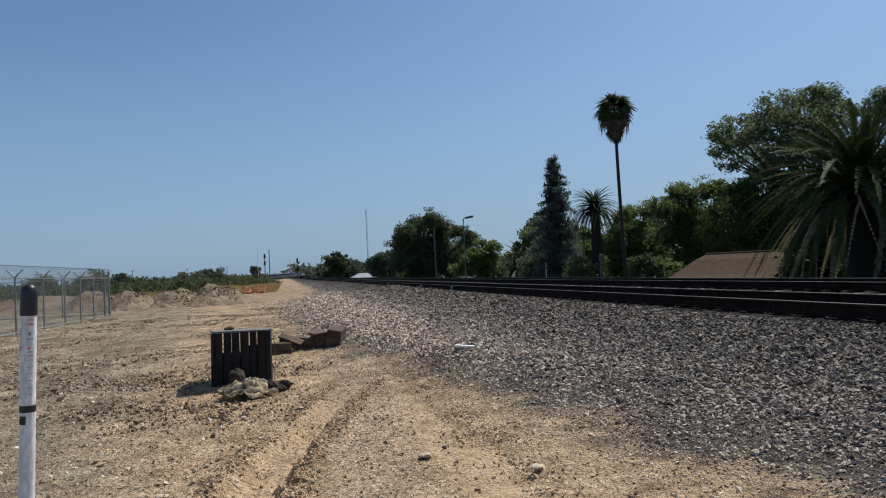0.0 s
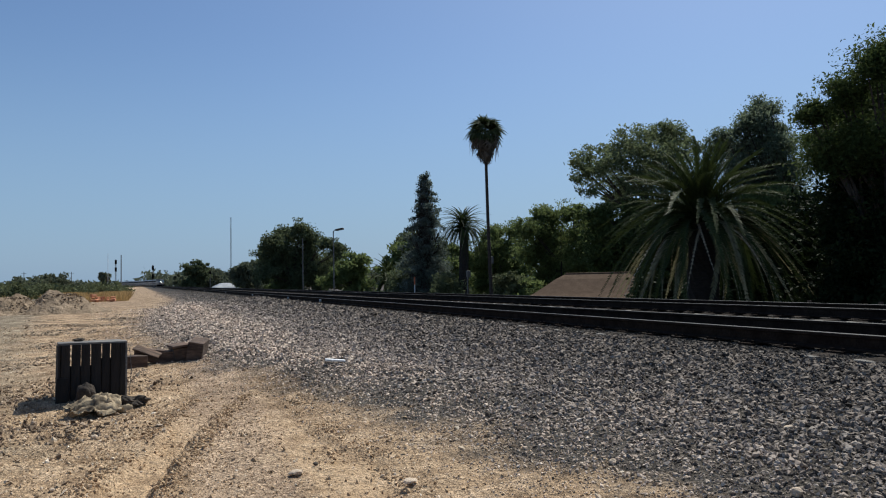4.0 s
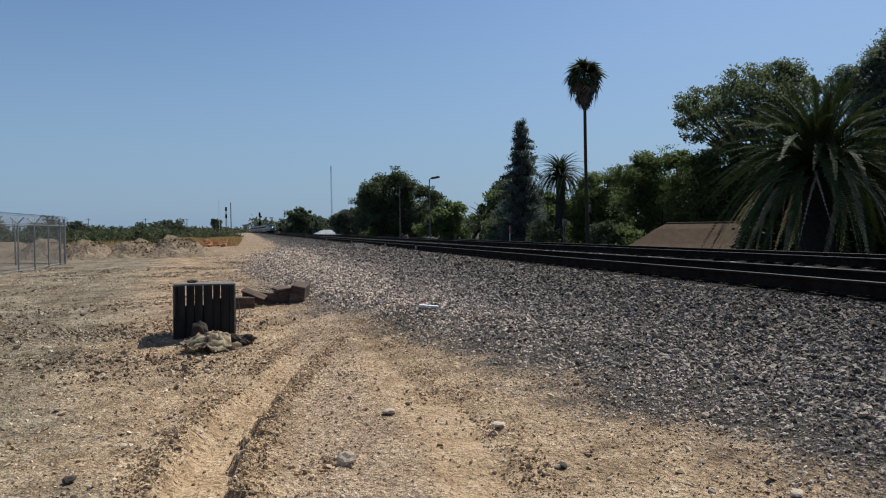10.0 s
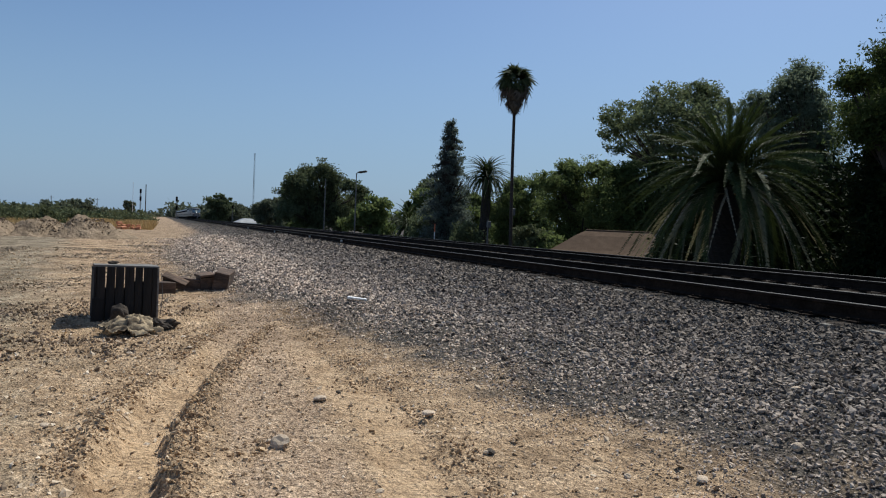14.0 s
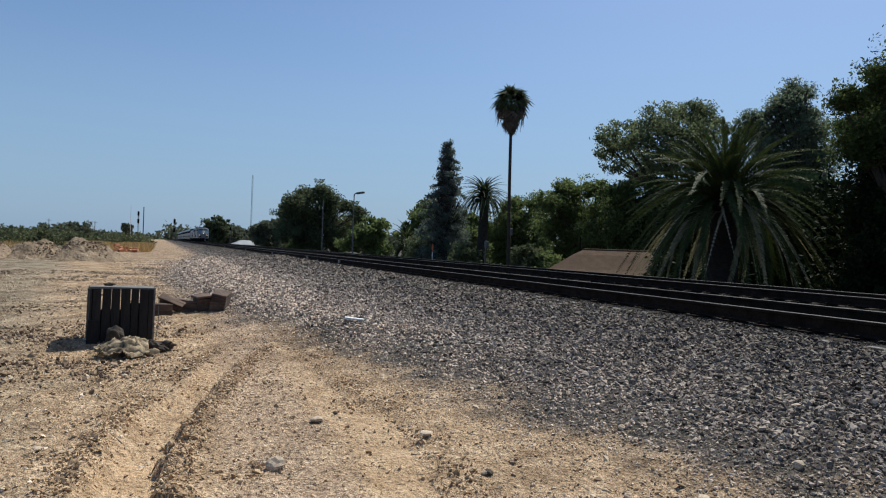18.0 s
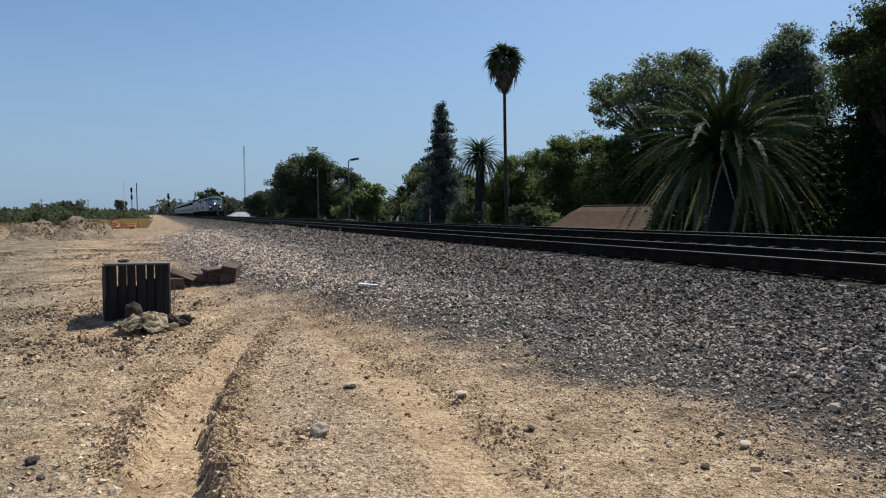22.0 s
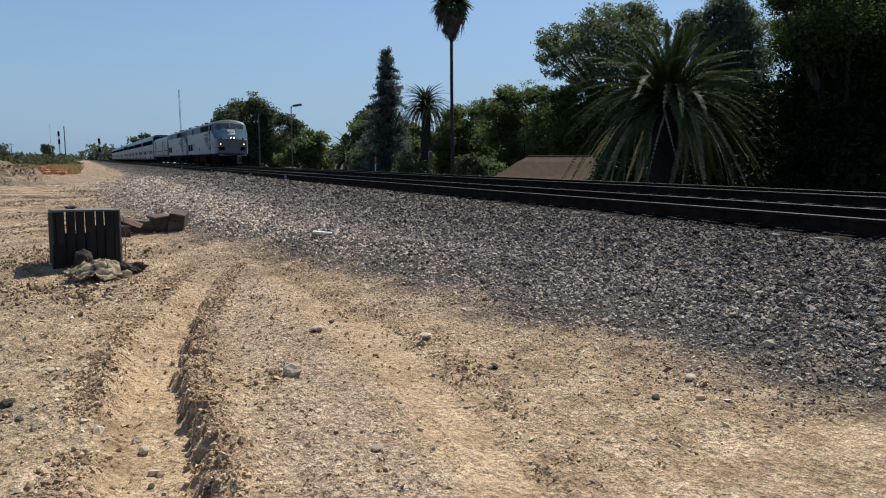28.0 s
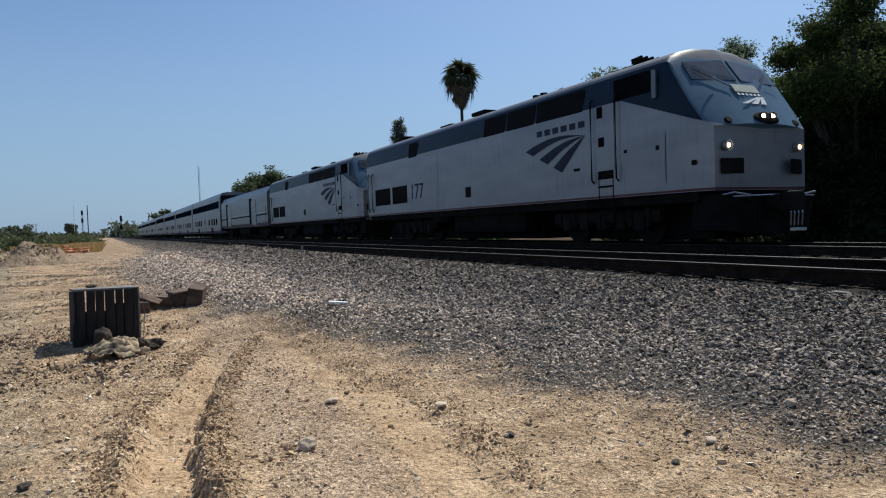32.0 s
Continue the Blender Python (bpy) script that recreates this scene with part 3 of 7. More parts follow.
# spacing from the leading nose, front to back
lead = locomotive("177")
second = locomotive("")
for c in list(second.children):
    if c.name.startswith("headlight_housing") or c.name.startswith("ditch_light"):
        for q in c.children:
            q.data.materials[0] = WHITEPAINT
tagged(second, "silver and navy blue passenger diesel coupled behind the first engine")
VEHICLES = [(lead, 0.0, LOCO_L), (second, 20.85, LOCO_L), (baggage_car(), 41.9, 22.6)]
coach, sleeper, lounge = bilevel_car("coach"), bilevel_car("sleeper"), bilevel_car("lounge")
at_s = 65.4
for k, proto in enumerate((sleeper, "sleeper", "sleeper", lounge, coach, "coach", "coach", "coach")):
    one = proto if not isinstance(proto, str) else copy_thing(sleeper if proto == "sleeper" else coach, Matrix())
    VEHICLES.append((one, at_s, 25.6))
    at_s += 26.3


# ---- ground: one sheet with the embankment of the line, tyre ruts and rough soil ----
def soft(a, b, v):
    u = min(1.0, max(0.0, (v - a) / (b - a)))
    return u * u * (3 - 2 * u)


EDGE_Y, EDGE_X = [0, 3, 5, 8.5, 12.7, 22, 33, 46, 60], [2.9, 2.55, 2.2, 1.55, 0.5, -0.1, 0.6, 1.6, 2.6]


def edge_x(y):
    """Where loose soil gives way to ballast stone."""
    return float(np.interp(y, EDGE_Y, EDGE_X))


def rut_left(y):
    return float(np.interp(y, [0, 2.5, 3.5, 4.1, 4.6, 5.0, 6.1, 7.5, 9.5], [-0.22, -0.10, -0.02, 0.04, 0.11, 0.20, 0.49, 0.87, 1.6]))


def rut_right(y):
    return float(np.interp(y, [0, 3.0, 3.4, 4.0, 4.6, 5.2, 6.0, 7.4, 9.5], [0.7, 1.25, 1.35, 1.42, 1.46, 1.38, 1.33, 1.44, 1.9]))


def ground_z(x, y, fine=True):
    e = edge_x(y)
    z = 0.20 * soft(e - 0.3, e + 1.6, x) + 0.19 * soft(3.6, 6.2, x)
    z -= 3.2 * soft(14.2, 19.5, x)
    z += -0.35 * soft(-6, -40, x) if x < -6 else 0.0
    z += 0.07 * math.exp(-((x + 0.3) / 0.7) ** 2 - ((y - 8.62) / 0.32) ** 2)
    z -= 0.10 * math.exp(-((x + 0.5) / 0.85) ** 2 - ((y - 7.75) / 0.55) ** 2)
    if not fine or abs(x) > 14 or y > 40 or y < -4:
        return z
    fade = soft(8.4, 4.4, y) if y < 8.4 else 0.0
    # the deep rut: a pressed floor, a broken wall of lug prints on one side, a crumbled bank on the other
    c = rut_left(y)
    ragged = 0.05 * noise.noise((y * 3.1, 2.0, 1.0)) + 0.03 * noise.noise((y * 9.0, x * 4, 4.0))
    lug = 0.022 * (1 if (y * 9.5 + 3.0 * x) % 1.0 < 0.5 else -1) * soft(7.5, 5.5, y)
    w = (0.19 - 0.05 * soft(4.4, 6.5, y)) * (0.95 + 0.2 * noise.noise((y * 0.9, 8.0, 0.0)))
    u = (x - c) / w
    if -3.2 < u < 3.6:
        wall = soft(0.72, 1.12, u - (ragged + lug) / w)
        slope = soft(-0.75, -1.45, u + ragged / w)
        z -= fade * 0.078 * (1 - wall) * (1 - slope)
        z += fade * 0.050 * wall * soft(2.7, 1.1, u) * (0.65 + 0.9 * noise.noise((x * 5, y * 5.3, 5)) + 0.7 * noise.noise((x * 14, y * 14, 5)))
        heap = max(0.0, noise.noise((y * 1.1, 5.0, 2.0)) + 0.25)
        z += fade * 0.085 * heap * math.exp(-((u + 1.55) / 0.42) ** 2) * (0.7 + 0.9 * noise.noise((x * 9, y * 9, 5)) + 0.6 * noise.noise((x * 21, y * 21, 5)))
        if -0.8 < u < 0.8:
            z += fade * 0.005 * math.sin(y * 40 + 7 * abs(x - c))
    # the shallow rut: little more than a smooth pressed lane with crumbs thrown out beside it
    c = rut_right(y)
    u = (x - c) / (0.17 + 0.09 * math.exp(-((y - 4.4) / 0.7) ** 2))
    if abs(u) < 3:
        z -= fade * 0.022 * (1 - soft(0.7, 1.15, abs(u)))
        z += fade * 0.055 * math.exp(-((u - 1.35) / 0.3) ** 2) * max(0.0, noise.noise((x * 4, y * 2.4, 15)) + 0.05) * (0.6 + noise.noise((x * 15, y * 15, 3)))
    soil = 1 - 0.6 * soft(e, e + 0.8, x)
    z += 0.030 * noise.noise((x * 0.55, y * 0.55, 1.5)) + soil * 0.022 * noise.noise((x * 2.3, y * 2.3, 3.1))
    z += soil * 0.013 * noise.noise((x * 6.5, y * 6.5, 7.7)) + soil * 0.008 * noise.noise((x * 15, y * 15, 2.7))
    lump = noise.noise((x * 4.2, y * 4.2, 11.3))
    z += soil * 0.03 * max(0.0, lump - 0.28) * (1.0 if x < 2.5 else 0.3)
    if y < 11:
        rough = 0.3 if abs(x - rut_left(y)) < 0.13 or abs(x - rut_right(y)) < 0.15 else 1.0
        z += soil * rough * (0.010 * noise.noise((x * 24, y * 24, 6.1)) + 0.014 * max(0.0, noise.noise((x * 13, y * 17, 8.8)) - 0.1))
    return z


def graded(lo, hi, step, far_lo, far_hi, grow=1.16):
    mid = list(np.arange(lo, hi, step))
    s, v, a = step, lo, []
    while v > far_lo:
        s = min(s * grow, 250)
        v -= s
        a.append(v)
    s, v, b = step, hi, []
    while v < far_hi:
        s = min(s * grow, 250)
        v += s
        b.append(v)
    return np.array(a[::-1] + mid + [hi] + b)


def ground_material():
    m, n, l, b = mat("dry_soil_and_ballast_dust", 0.95)
    b.inputs["Specular IOR Level"].default_value = 0.2
    c = n.new("ShaderNodeTexCoord")
    xyz = n.new("ShaderNodeSeparateXYZ")
    l.new(c.outputs["Object"], xyz.inputs[0])

    def calc(op, a, v=0.0, clamp=False):
        k = n.new("ShaderNodeMath")
        k.operation, k.use_clamp = op, clamp
        for s, q in zip(k.inputs, (a, v)):
            if isinstance(q, (int, float)):
                s.default_value = q
            else:
                l.new(q, s)
        return k.outputs[0]

    yy = calc("MAXIMUM", xyz.outputs[1], -5.0)
    curve = ramp_node(n, l, calc("MULTIPLY", yy, 1 / 60.0), [(y / 60.0, ((x + 2.0) / 6.0,) * 3) for y, x in zip(EDGE_Y, EDGE_X)]).outputs[0]
    edge = calc("SUBTRACT", calc("MULTIPLY", curve, 6.0), 2.0)
    wob = noise_node(n, l, 1.1, 6.0, rough=0.65)
    over = calc("ADD", calc("SUBTRACT", xyz.outputs[0], edge), calc("MULTIPLY", calc("SUBTRACT", wob.outputs[0], 0.5), 2.6))
    stone = calc("MULTIPLY", calc("ADD", over, 0.1), 1.6, True)
    left = calc("MULTIPLY", calc("ADD", calc("MULTIPLY", calc("ADD", xyz.outputs[0], calc("MULTIPLY", yy, 0.10)), -1.0), calc("MULTIPLY", calc("SUBTRACT", wob.outputs[0], 0.5), 2.6)), 1.1, True)
    big, mid, fine = noise_node(n, l, 0.45, 6.0, rough=0.6), noise_node(n, l, 3.4, 6.0, rough=0.65), noise_node(n, l, 34.0, 4.0, rough=0.7)
    soil = ramp_node(n, l, mid.outputs[0], [(0.28, (0.20, 0.135, 0.08)), (0.48, (0.41, 0.295, 0.185)), (0.68, (0.60, 0.455, 0.305))]).outputs[0]
    pale = ramp_node(n, l, mid.outputs[0], [(0.3, (0.165, 0.133, 0.092)), (0.5, (0.305, 0.255, 0.18)), (0.7, (0.455, 0.385, 0.28))]).outputs[0]
    # grit kept dark: shade in the gaps between stones is in its colour
    grit = ramp_node(n, l, fine.outputs[0], [(0.34, (0.03, 0.026, 0.022)), (0.55, (0.095, 0.083, 0.07)), (0.72, (0.26, 0.23, 0.195))]).outputs[0]
    col = mix_node(n, l, "MIX", left, soil, pale)
    # fine grey grit pressed into the strip between the wheel lanes
    strip = calc("MULTIPLY", calc("SUBTRACT", 0.42, calc("ABSOLUTE", calc("SUBTRACT", calc("ADD", xyz.outputs[0], calc("MULTIPLY", calc("SUBTRACT", wob.outputs[0], 0.5), 0.9)), calc("ADD", calc("MULTIPLY", yy, 0.06), 0.52)))), 5.0, True)
    chips = ramp_node(n, l, fine.outputs[0], [(0.32, (0.26, 0.188, 0.13)), (0.55, (0.46, 0.345, 0.25)), (0.72, (0.64, 0.51, 0.385))]).outputs[0]
    col = mix_node(n, l, "MIX", calc("MULTIPLY", strip, 0.55), col, chips)
    col = mix_node(n, l, "MIX", stone, col, grit)
    tracks = noise_node(n, l, 0.9, 5.0, rough=0.6, stretch=(1.6, 0.16, 1))
    lane = ramp_node(n, l, tracks.outputs[0], [(0.38, (0.74, 0.72, 0.70)), (0.52, (1, 1, 1))]).outputs[0]
    blot = noise_node(n, l, 0.9, 9.0, rough=0.78)
    patch = ramp_node(n, l, blot.outputs[0], [(0.40, (0.58, 0.55, 0.52)), (0.55, (1.06, 1.06, 1.06))]).outputs[0]
    col = mix_node(n, l, "MULTIPLY", calc("MULTIPLY", calc("SUBTRACT", yy, 5.5), 0.3, True), col, patch)
    cells = n.new("ShaderNodeTexVoronoi")
    cells.inputs["Scale"].default_value = 26.0
    bent = n.new("ShaderNodeMix")
    bent.data_type, bent.blend_type = "VECTOR", "MIX"
    bent.inputs[0].default_value = 0.06
    l.new(c.outputs["Object"], bent.inputs[4])
    l.new(noise_node(n, l, 9.0, 4.0).outputs["Color"], bent.inputs[5])
    l.new(bent.outputs[1], cells.inputs["Vector"])
    crumb = ramp_node(n, l, cells.outputs["Distance"], [(0.2, (1.22, 1.22, 1.22)), (0.7, (0.5, 0.47, 0.44))]).outputs[0]
    col = mix_node(n, l, "MULTIPLY", 0.35, col, crumb)
    sand = noise_node(n, l, 95.0, 3.0, rough=0.75)
    col = mix_node(n, l, "MULTIPLY", 1.0, col, ramp_node(n, l, sand.outputs[0], [(0.36, (0.42, 0.40, 0.37)), (0.48, (1, 1, 1)), (0.64, (1.5, 1.5, 1.5))]).outputs[0])
    col = mix_node(n, l, "MULTIPLY", left, col, lane)
    # pressed pale dust in the wheel ruts
    for spots in ([(0, -0.22), (2.5, -0.10), (3.5, -0.02), (4.6, 0.11), (6.1, 0.49), (7.5, 0.87), (9.5, 1.6)], [(0, 0.7), (3.0, 1.25), (4.0, 1.42), (4.6, 1.46), (5.2, 1.38), (6.0, 1.33), (7.4, 1.44), (9.5, 1.9)]):
        line = ramp_node(n, l, calc("MULTIPLY", yy, 0.1), [(y / 10, ((x + 1) / 4,) * 3) for y, x in spots]).outputs[0]
        off = calc("ABSOLUTE", calc("SUBTRACT", xyz.outputs[0], calc("SUBTRACT", calc("MULTIPLY", line, 4.0), 1.0)))
        inside = calc("MULTIPLY", calc("MULTIPLY", calc("SUBTRACT", 0.27, calc("ADD", off, calc("MULTIPLY", calc("SUBTRACT", wob.outputs[0], 0.5), 0.22))), 5.5, True), calc("MULTIPLY", calc("SUBTRACT", 7.6, yy), 0.3, True))
        dust = ramp_node(n, l, mid.outputs[0], [(0.3, (0.50, 0.345, 0.20)), (0.7, (0.66, 0.48, 0.30))]).outputs[0]
        col = mix_node(n, l, "MIX", calc("MULTIPLY", inside, 0.55), col, dust)
    shade = ramp_node(n, l, big.outputs[0], [(0.3, (0.94, 0.915, 0.89)), (0.7, (1.28, 1.27, 1.26))]).outputs[0]
    col = mix_node(n, l, "MULTIPLY", 1.0, col, shade)
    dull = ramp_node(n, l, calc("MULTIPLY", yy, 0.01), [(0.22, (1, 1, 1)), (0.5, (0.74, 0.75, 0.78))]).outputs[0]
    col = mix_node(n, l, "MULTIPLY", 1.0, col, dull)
    speck = ramp_node(n, l, fine.outputs[0], [(0.3, (0.5, 0.48, 0.46)), (0.5, (1, 1, 1)), (0.72, (1.3, 1.3, 1.3))]).outputs[0]
    col = mix_node(n, l, "MULTIPLY", 1.0, col, speck)
    l.new(col, b.inputs["Base Color"])
    # ground colour darkened along the line, for oil and the rails' shade together
    near_line = ramp_node(n, l, calc("MULTIPLY", xyz.outputs[0], 0.05), [(0.17, (1, 1, 1)), (0.30, (0.30, 0.29, 0.28)), (0.325, (0.13, 0.125, 0.12)), (0.70, (0.22, 0.21, 0.20)), (0.76, (1, 1, 1))]).outputs[0]
    l.new(mix_node(n, l, "MULTIPLY", 1.0, col, near_line), b.inputs["Base Color"])
    bump_node(n, l, b, calc("ADD", fine.outputs[0], calc("MULTIPLY", cells.outputs["Distance"], -0.45)), 1.0, 0.04)
    return m


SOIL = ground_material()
gx = graded(-2.0, 2.6, 0.024, -3000, 3000, 1.15)
gy = graded(1.9, 8.4, 0.024, -3000, 3000, 1.13)
gz = np.array([[ground_z(x, y) for x in gx] for y in gy])
nx, ny = len(gx), len(gy)
gv = np.stack([np.tile(gx, ny), np.repeat(gy, nx), gz.ravel()], -1)
gi = (np.arange(ny - 1)[:, None] * nx + np.arange(nx - 1)[None, :]).ravel()
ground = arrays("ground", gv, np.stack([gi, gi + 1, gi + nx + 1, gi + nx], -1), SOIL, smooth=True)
tagged(ground, "dry tan earth with tyre ruts running beside a ballasted railway", "ground", kind="structure")

# ---- loose stone ----
def stone_mix(name, stops, spec=0.3, darken=False):
    """Each stone takes its colour from the mix; dust and grain over it."""
    m, n, l, b = mat(name, 0.88)
    b.inputs["Specular IOR Level"].default_value = spec
    col = ramp_node(n, l, n.new("ShaderNodeNewGeometry").outputs["Random Per Island"], stops).outputs[0]
    big, fine = noise_node(n, l, 1.3, 5.0), noise_node(n, l, 80.0, 3.0)
    col = mix_node(n, l, "MULTIPLY", 1.0, col, ramp_node(n, l, big.outputs[0], [(0.3, (0.94, 0.90, 0.87)), (0.7, (1.22, 1.13, 1.05))]).outputs[0])
    col = mix_node(n, l, "MULTIPLY", 1.0, col, ramp_node(n, l, fine.outputs[0], [(0.3, (0.75, 0.75, 0.75)), (0.7, (1.2, 1.2, 1.2))]).outputs[0])
    if darken:
        # the stone colour is multiplied darker towards the sleepers
        at, xyz = n.new("ShaderNodeTexCoord"), n.new("ShaderNodeSeparateXYZ")
        l.new(at.outputs["Object"], xyz.inputs[0])
        k = n.new("ShaderNodeMath")
        k.operation = "MULTIPLY"
        k.inputs[1].default_value = 0.1
        l.new(xyz.outputs[0], k.inputs[0])
        col = mix_node(n, l, "MULTIPLY", 1.0, col, ramp_node(n, l, k.outputs[0], [(0.24, (1.15, 1.10, 1.05)), (0.34, (0.74, 0.73, 0.73)), (0.46, (0.50, 0.50, 0.505)), (0.62, (0.36, 0.355, 0.35))]).outputs[0])
    l.new(col, b.inputs["Base Color"])
    bump_node(n, l, b, fine.outputs[0], 0.4, 0.006)
    return m


STONE = stone_mix("crushed_ballast_stone", [(0.0, (0.06, 0.053, 0.047)), (0.25, (0.22, 0.195, 0.17)), (0.55, (0.47, 0.41, 0.35)), (0.9, (0.60, 0.535, 0.46)), (1.0, (0.70, 0.64, 0.56))], 0.15, True)
# one dark colour holds both oil on the stone and shade by the rails
BLACKSTONE = stone_mix("oily_shaded_ballast", [(0.0, (0.02, 0.018, 0.016)), (0.7, (0.06, 0.054, 0.047)), (1.0, (0.12, 0.11, 0.10))], 0.15)
PEBBLE = stone_mix("pale_river_pebble", [(0.0, (0.17, 0.13, 0.09)), (0.35, (0.42, 0.335, 0.235)), (0.8, (0.60, 0.51, 0.385)), (1.0, (0.82, 0.75, 0.62))])
CLOD = stone_mix("clay_clod", [(0.0, (0.24, 0.17, 0.105)), (0.5, (0.42, 0.315, 0.20)), (1.0, (0.56, 0.44, 0.295))], 0.15)
rng = np.random.default_rng(5)
CORNERS = np.array([(1, 0, 0), (0, 1, 0), (-1, 0, 0), (0, -1, 0), (0, 0, 1), (0, 0, -1)], float)
SIDES = np.array([(0, 1, 4), (1, 2, 4), (2, 3, 4), (3, 0, 4), (1, 0, 5), (2, 1, 5), (3, 2, 5), (0, 3, 5)])


def stones(name, label, places, sizes, material, flat=0.5, sink=0.22, category="gravel"):
    """Thousands of angular stones in one mesh; each has its own shape and turn."""
    k = len(places)
    shape = CORNERS[None] * (1 + rng.uniform(-0.3, 0.3, (k, 6, 1))) + rng.uniform(-0.34, 0.34, (k, 6, 3))
    shape *= rng.uniform(0.7, 1.35, (k, 1, 3)) * np.array([1, 0.85, flat])
    a = rng.uniform(0, 2 * math.pi, (k, 3)) * np.array([0.14, 0.14, 1])
    (ca, cb, cc), (sa, sb, sc) = np.cos(a.T), np.sin(a.T)
    turn = np.stack([np.stack([cc * cb, cc * sb * sa - sc * ca, cc * sb * ca + sc * sa], -1), np.stack([sc * cb, sc * sb * sa + cc * ca, sc * sb * ca - cc * sa], -1), np.stack([-sb, cb * sa, cb * ca], -1)], 1)
    v = np.einsum("kij,kvj->kvi", turn, shape) * sizes[:, None, None] / 2
    v += places[:, None, :] + np.stack([0 * sizes, 0 * sizes, sizes * (flat / 2 - sink)], -1)[:, None, :]
    f = SIDES[None] + 6 * np.arange(k)[:, None, None]
    return tagged(arrays(name, v.reshape(-1, 3), f.reshape(-1, 3), material), label, category, kind="stuff")


def scatter(count, x0, x1, y0, y1, near=1.6):
    """Places, denser toward small y."""
    u = rng.uniform(0, 1, count)
    y = y0 * (y1 / y0) ** (u ** (1 / near))
    return rng.uniform(x0, x1, count), y


xs, ys = scatter(172000, -2.2, 6.36, 1.8, 40.0, 1.3)
keep = [x > edge_x(y) + (0.25 + 0.022 * y) * rng.normal() + 0.05 + 0.6 * noise.noise((x * 0.9, y * 0.9, 4)) for x, y in zip(xs, ys)]
xs, ys = xs[keep], ys[keep]
zs = np.array([ground_z(x, y) for x, y in zip(xs, ys)])
size = (0.013 + rng.gamma(2.2, 0.0068, len(xs))).clip(0, 0.045) * (1 + 0.036 * ys + 0.0016 * ys * ys) * (1 + 0.25 * np.clip((xs - 3.5) / 1.5, 0, 1))
size *= np.clip(0.5 + 0.5 * (xs - np.interp(ys, EDGE_Y, EDGE_X) - 0.1), 0.45, 1.0)
stones("ballast", "grey crushed ballast stone sloping up to the track", np.stack([xs, ys, zs], -1), size, STONE, flat=0.72, sink=0.24)
# between and beside the rails
xs, ys = scatter(17000, 6.32, 14.2, 3.0, 60.0, 1.3)
stones("ballast", "dark grey ballast stone between the rails", np.stack([xs, ys, 0 * xs + 0.385], -1), rng.uniform(0.035, 0.065, len(xs)) * (1 + 0.012 * ys), BLACKSTONE, sink=0.15)
xs, ys = scatter(15000, 6.30, 6.85, 3.0, 60.0, 1.3)
stones("ballast", "dark oily and shaded ballast stone packed against the sleeper ends", np.stack([xs, ys, 0 * xs + 0.392], -1), rng.uniform(0.03, 0.055, len(xs)) * (1 + 0.012 * ys), BLACKSTONE, flat=0.8, sink=0.25)
# far shoulder
xs, ys = scatter(11000, -0.2, 6.3, 30.0, 120.0, 1.0)
keep = [x > edge_x(y) + 0.6 * rng.normal() for x, y in zip(xs, ys)]
xs, ys = xs[keep], ys[keep]
stones("ballast", "grey crushed ballast stone sloping up to the track", np.stack([xs, ys, [ground_z(x, y) for x, y in zip(xs, ys)]], -1), rng.uniform(0.06, 0.13, len(xs)), STONE, sink=0.3)
# pebbles and crumbs on the soil
xs, ys = scatter(90000, -9.0, 3.6, 1.8, 26.0, 1.2)
keep = [x < edge_x(y) + 0.5 and not (abs(x - rut_left(y)) < 0.12 and y < 8) and not (abs(x - rut_right(y)) < 0.11 and y < 8) for x, y in zip(xs, ys)]
xs, ys = xs[keep], ys[keep]
zs = np.array([ground_z(x, y) for x, y in zip(xs, ys)])
grow = rng.gamma(1.3, 0.0042, len(xs)) + 0.0036
stones("pebbles", "small pale pebbles strewn over dry earth", np.stack([xs, ys, zs], -1)[::2], (1.25 * grow * (1 + 0.05 * ys))[::2], PEBBLE, flat=0.42, sink=0.16)
stones("soil_crumbs", "crumbled brown clay clods along the ruts", np.stack([xs, ys, zs], -1)[1::2], (1.2 * grow * (1 + 0.05 * ys))[1::2], CLOD, flat=0.55, sink=0.2, category="soil")
# ridges of clods along the ruts and the churned patch by the crate
cx, cy = [], []
for k in range(11000):
    y = rng.uniform(2.0, 8.0)
    which = rng.integers(0, 5)
    if which < 2:
        x = rut_left(y) + 0.23 + 0.055 * rng.normal()
    elif which < 4:
        if noise.noise((y * 1.1, 5.0, 2.0)) < -0.2:
            continue
        x = rut_left(y) - 0.31 + 0.06 * rng.normal()
    else:
        x = rut_right(y) + 0.27 + 0.06 * rng.normal()
        if noise.noise((x * 4, y * 2.4, 15)) < -0.02:
            continue
    cx.append(x)
    cy.append(y)
for x, y in ((-0.05, 5.81), (1.45, 3.13), (1.0, 5.9), (1.45, 5.0), (1.84, 5.2), (0.66, 3.72), (0.55, 3.6), (-0.3, 4.2), (-0.33, 3.8)):
    for k in range(90):
        cx.append(x + rng.normal(0, 0.085))
        cy.append(y + rng.normal(0, 0.13))
for k in range(5200):
    y = rng.normal(7.0, 2.0)
    cx.append(rng.normal(-0.1, 1.2))
    cy.append(y)
stones("soil_crumbs", "crumbled brown clay clods along the ruts", np.array([(x, y, ground_z(x, y)) for x, y in zip(cx, cy)]), (rng.gamma(1.4, 0.0068, len(cx)) + 0.004).clip(0, 0.036), CLOD, flat=0.8, sink=0.2, category="soil")


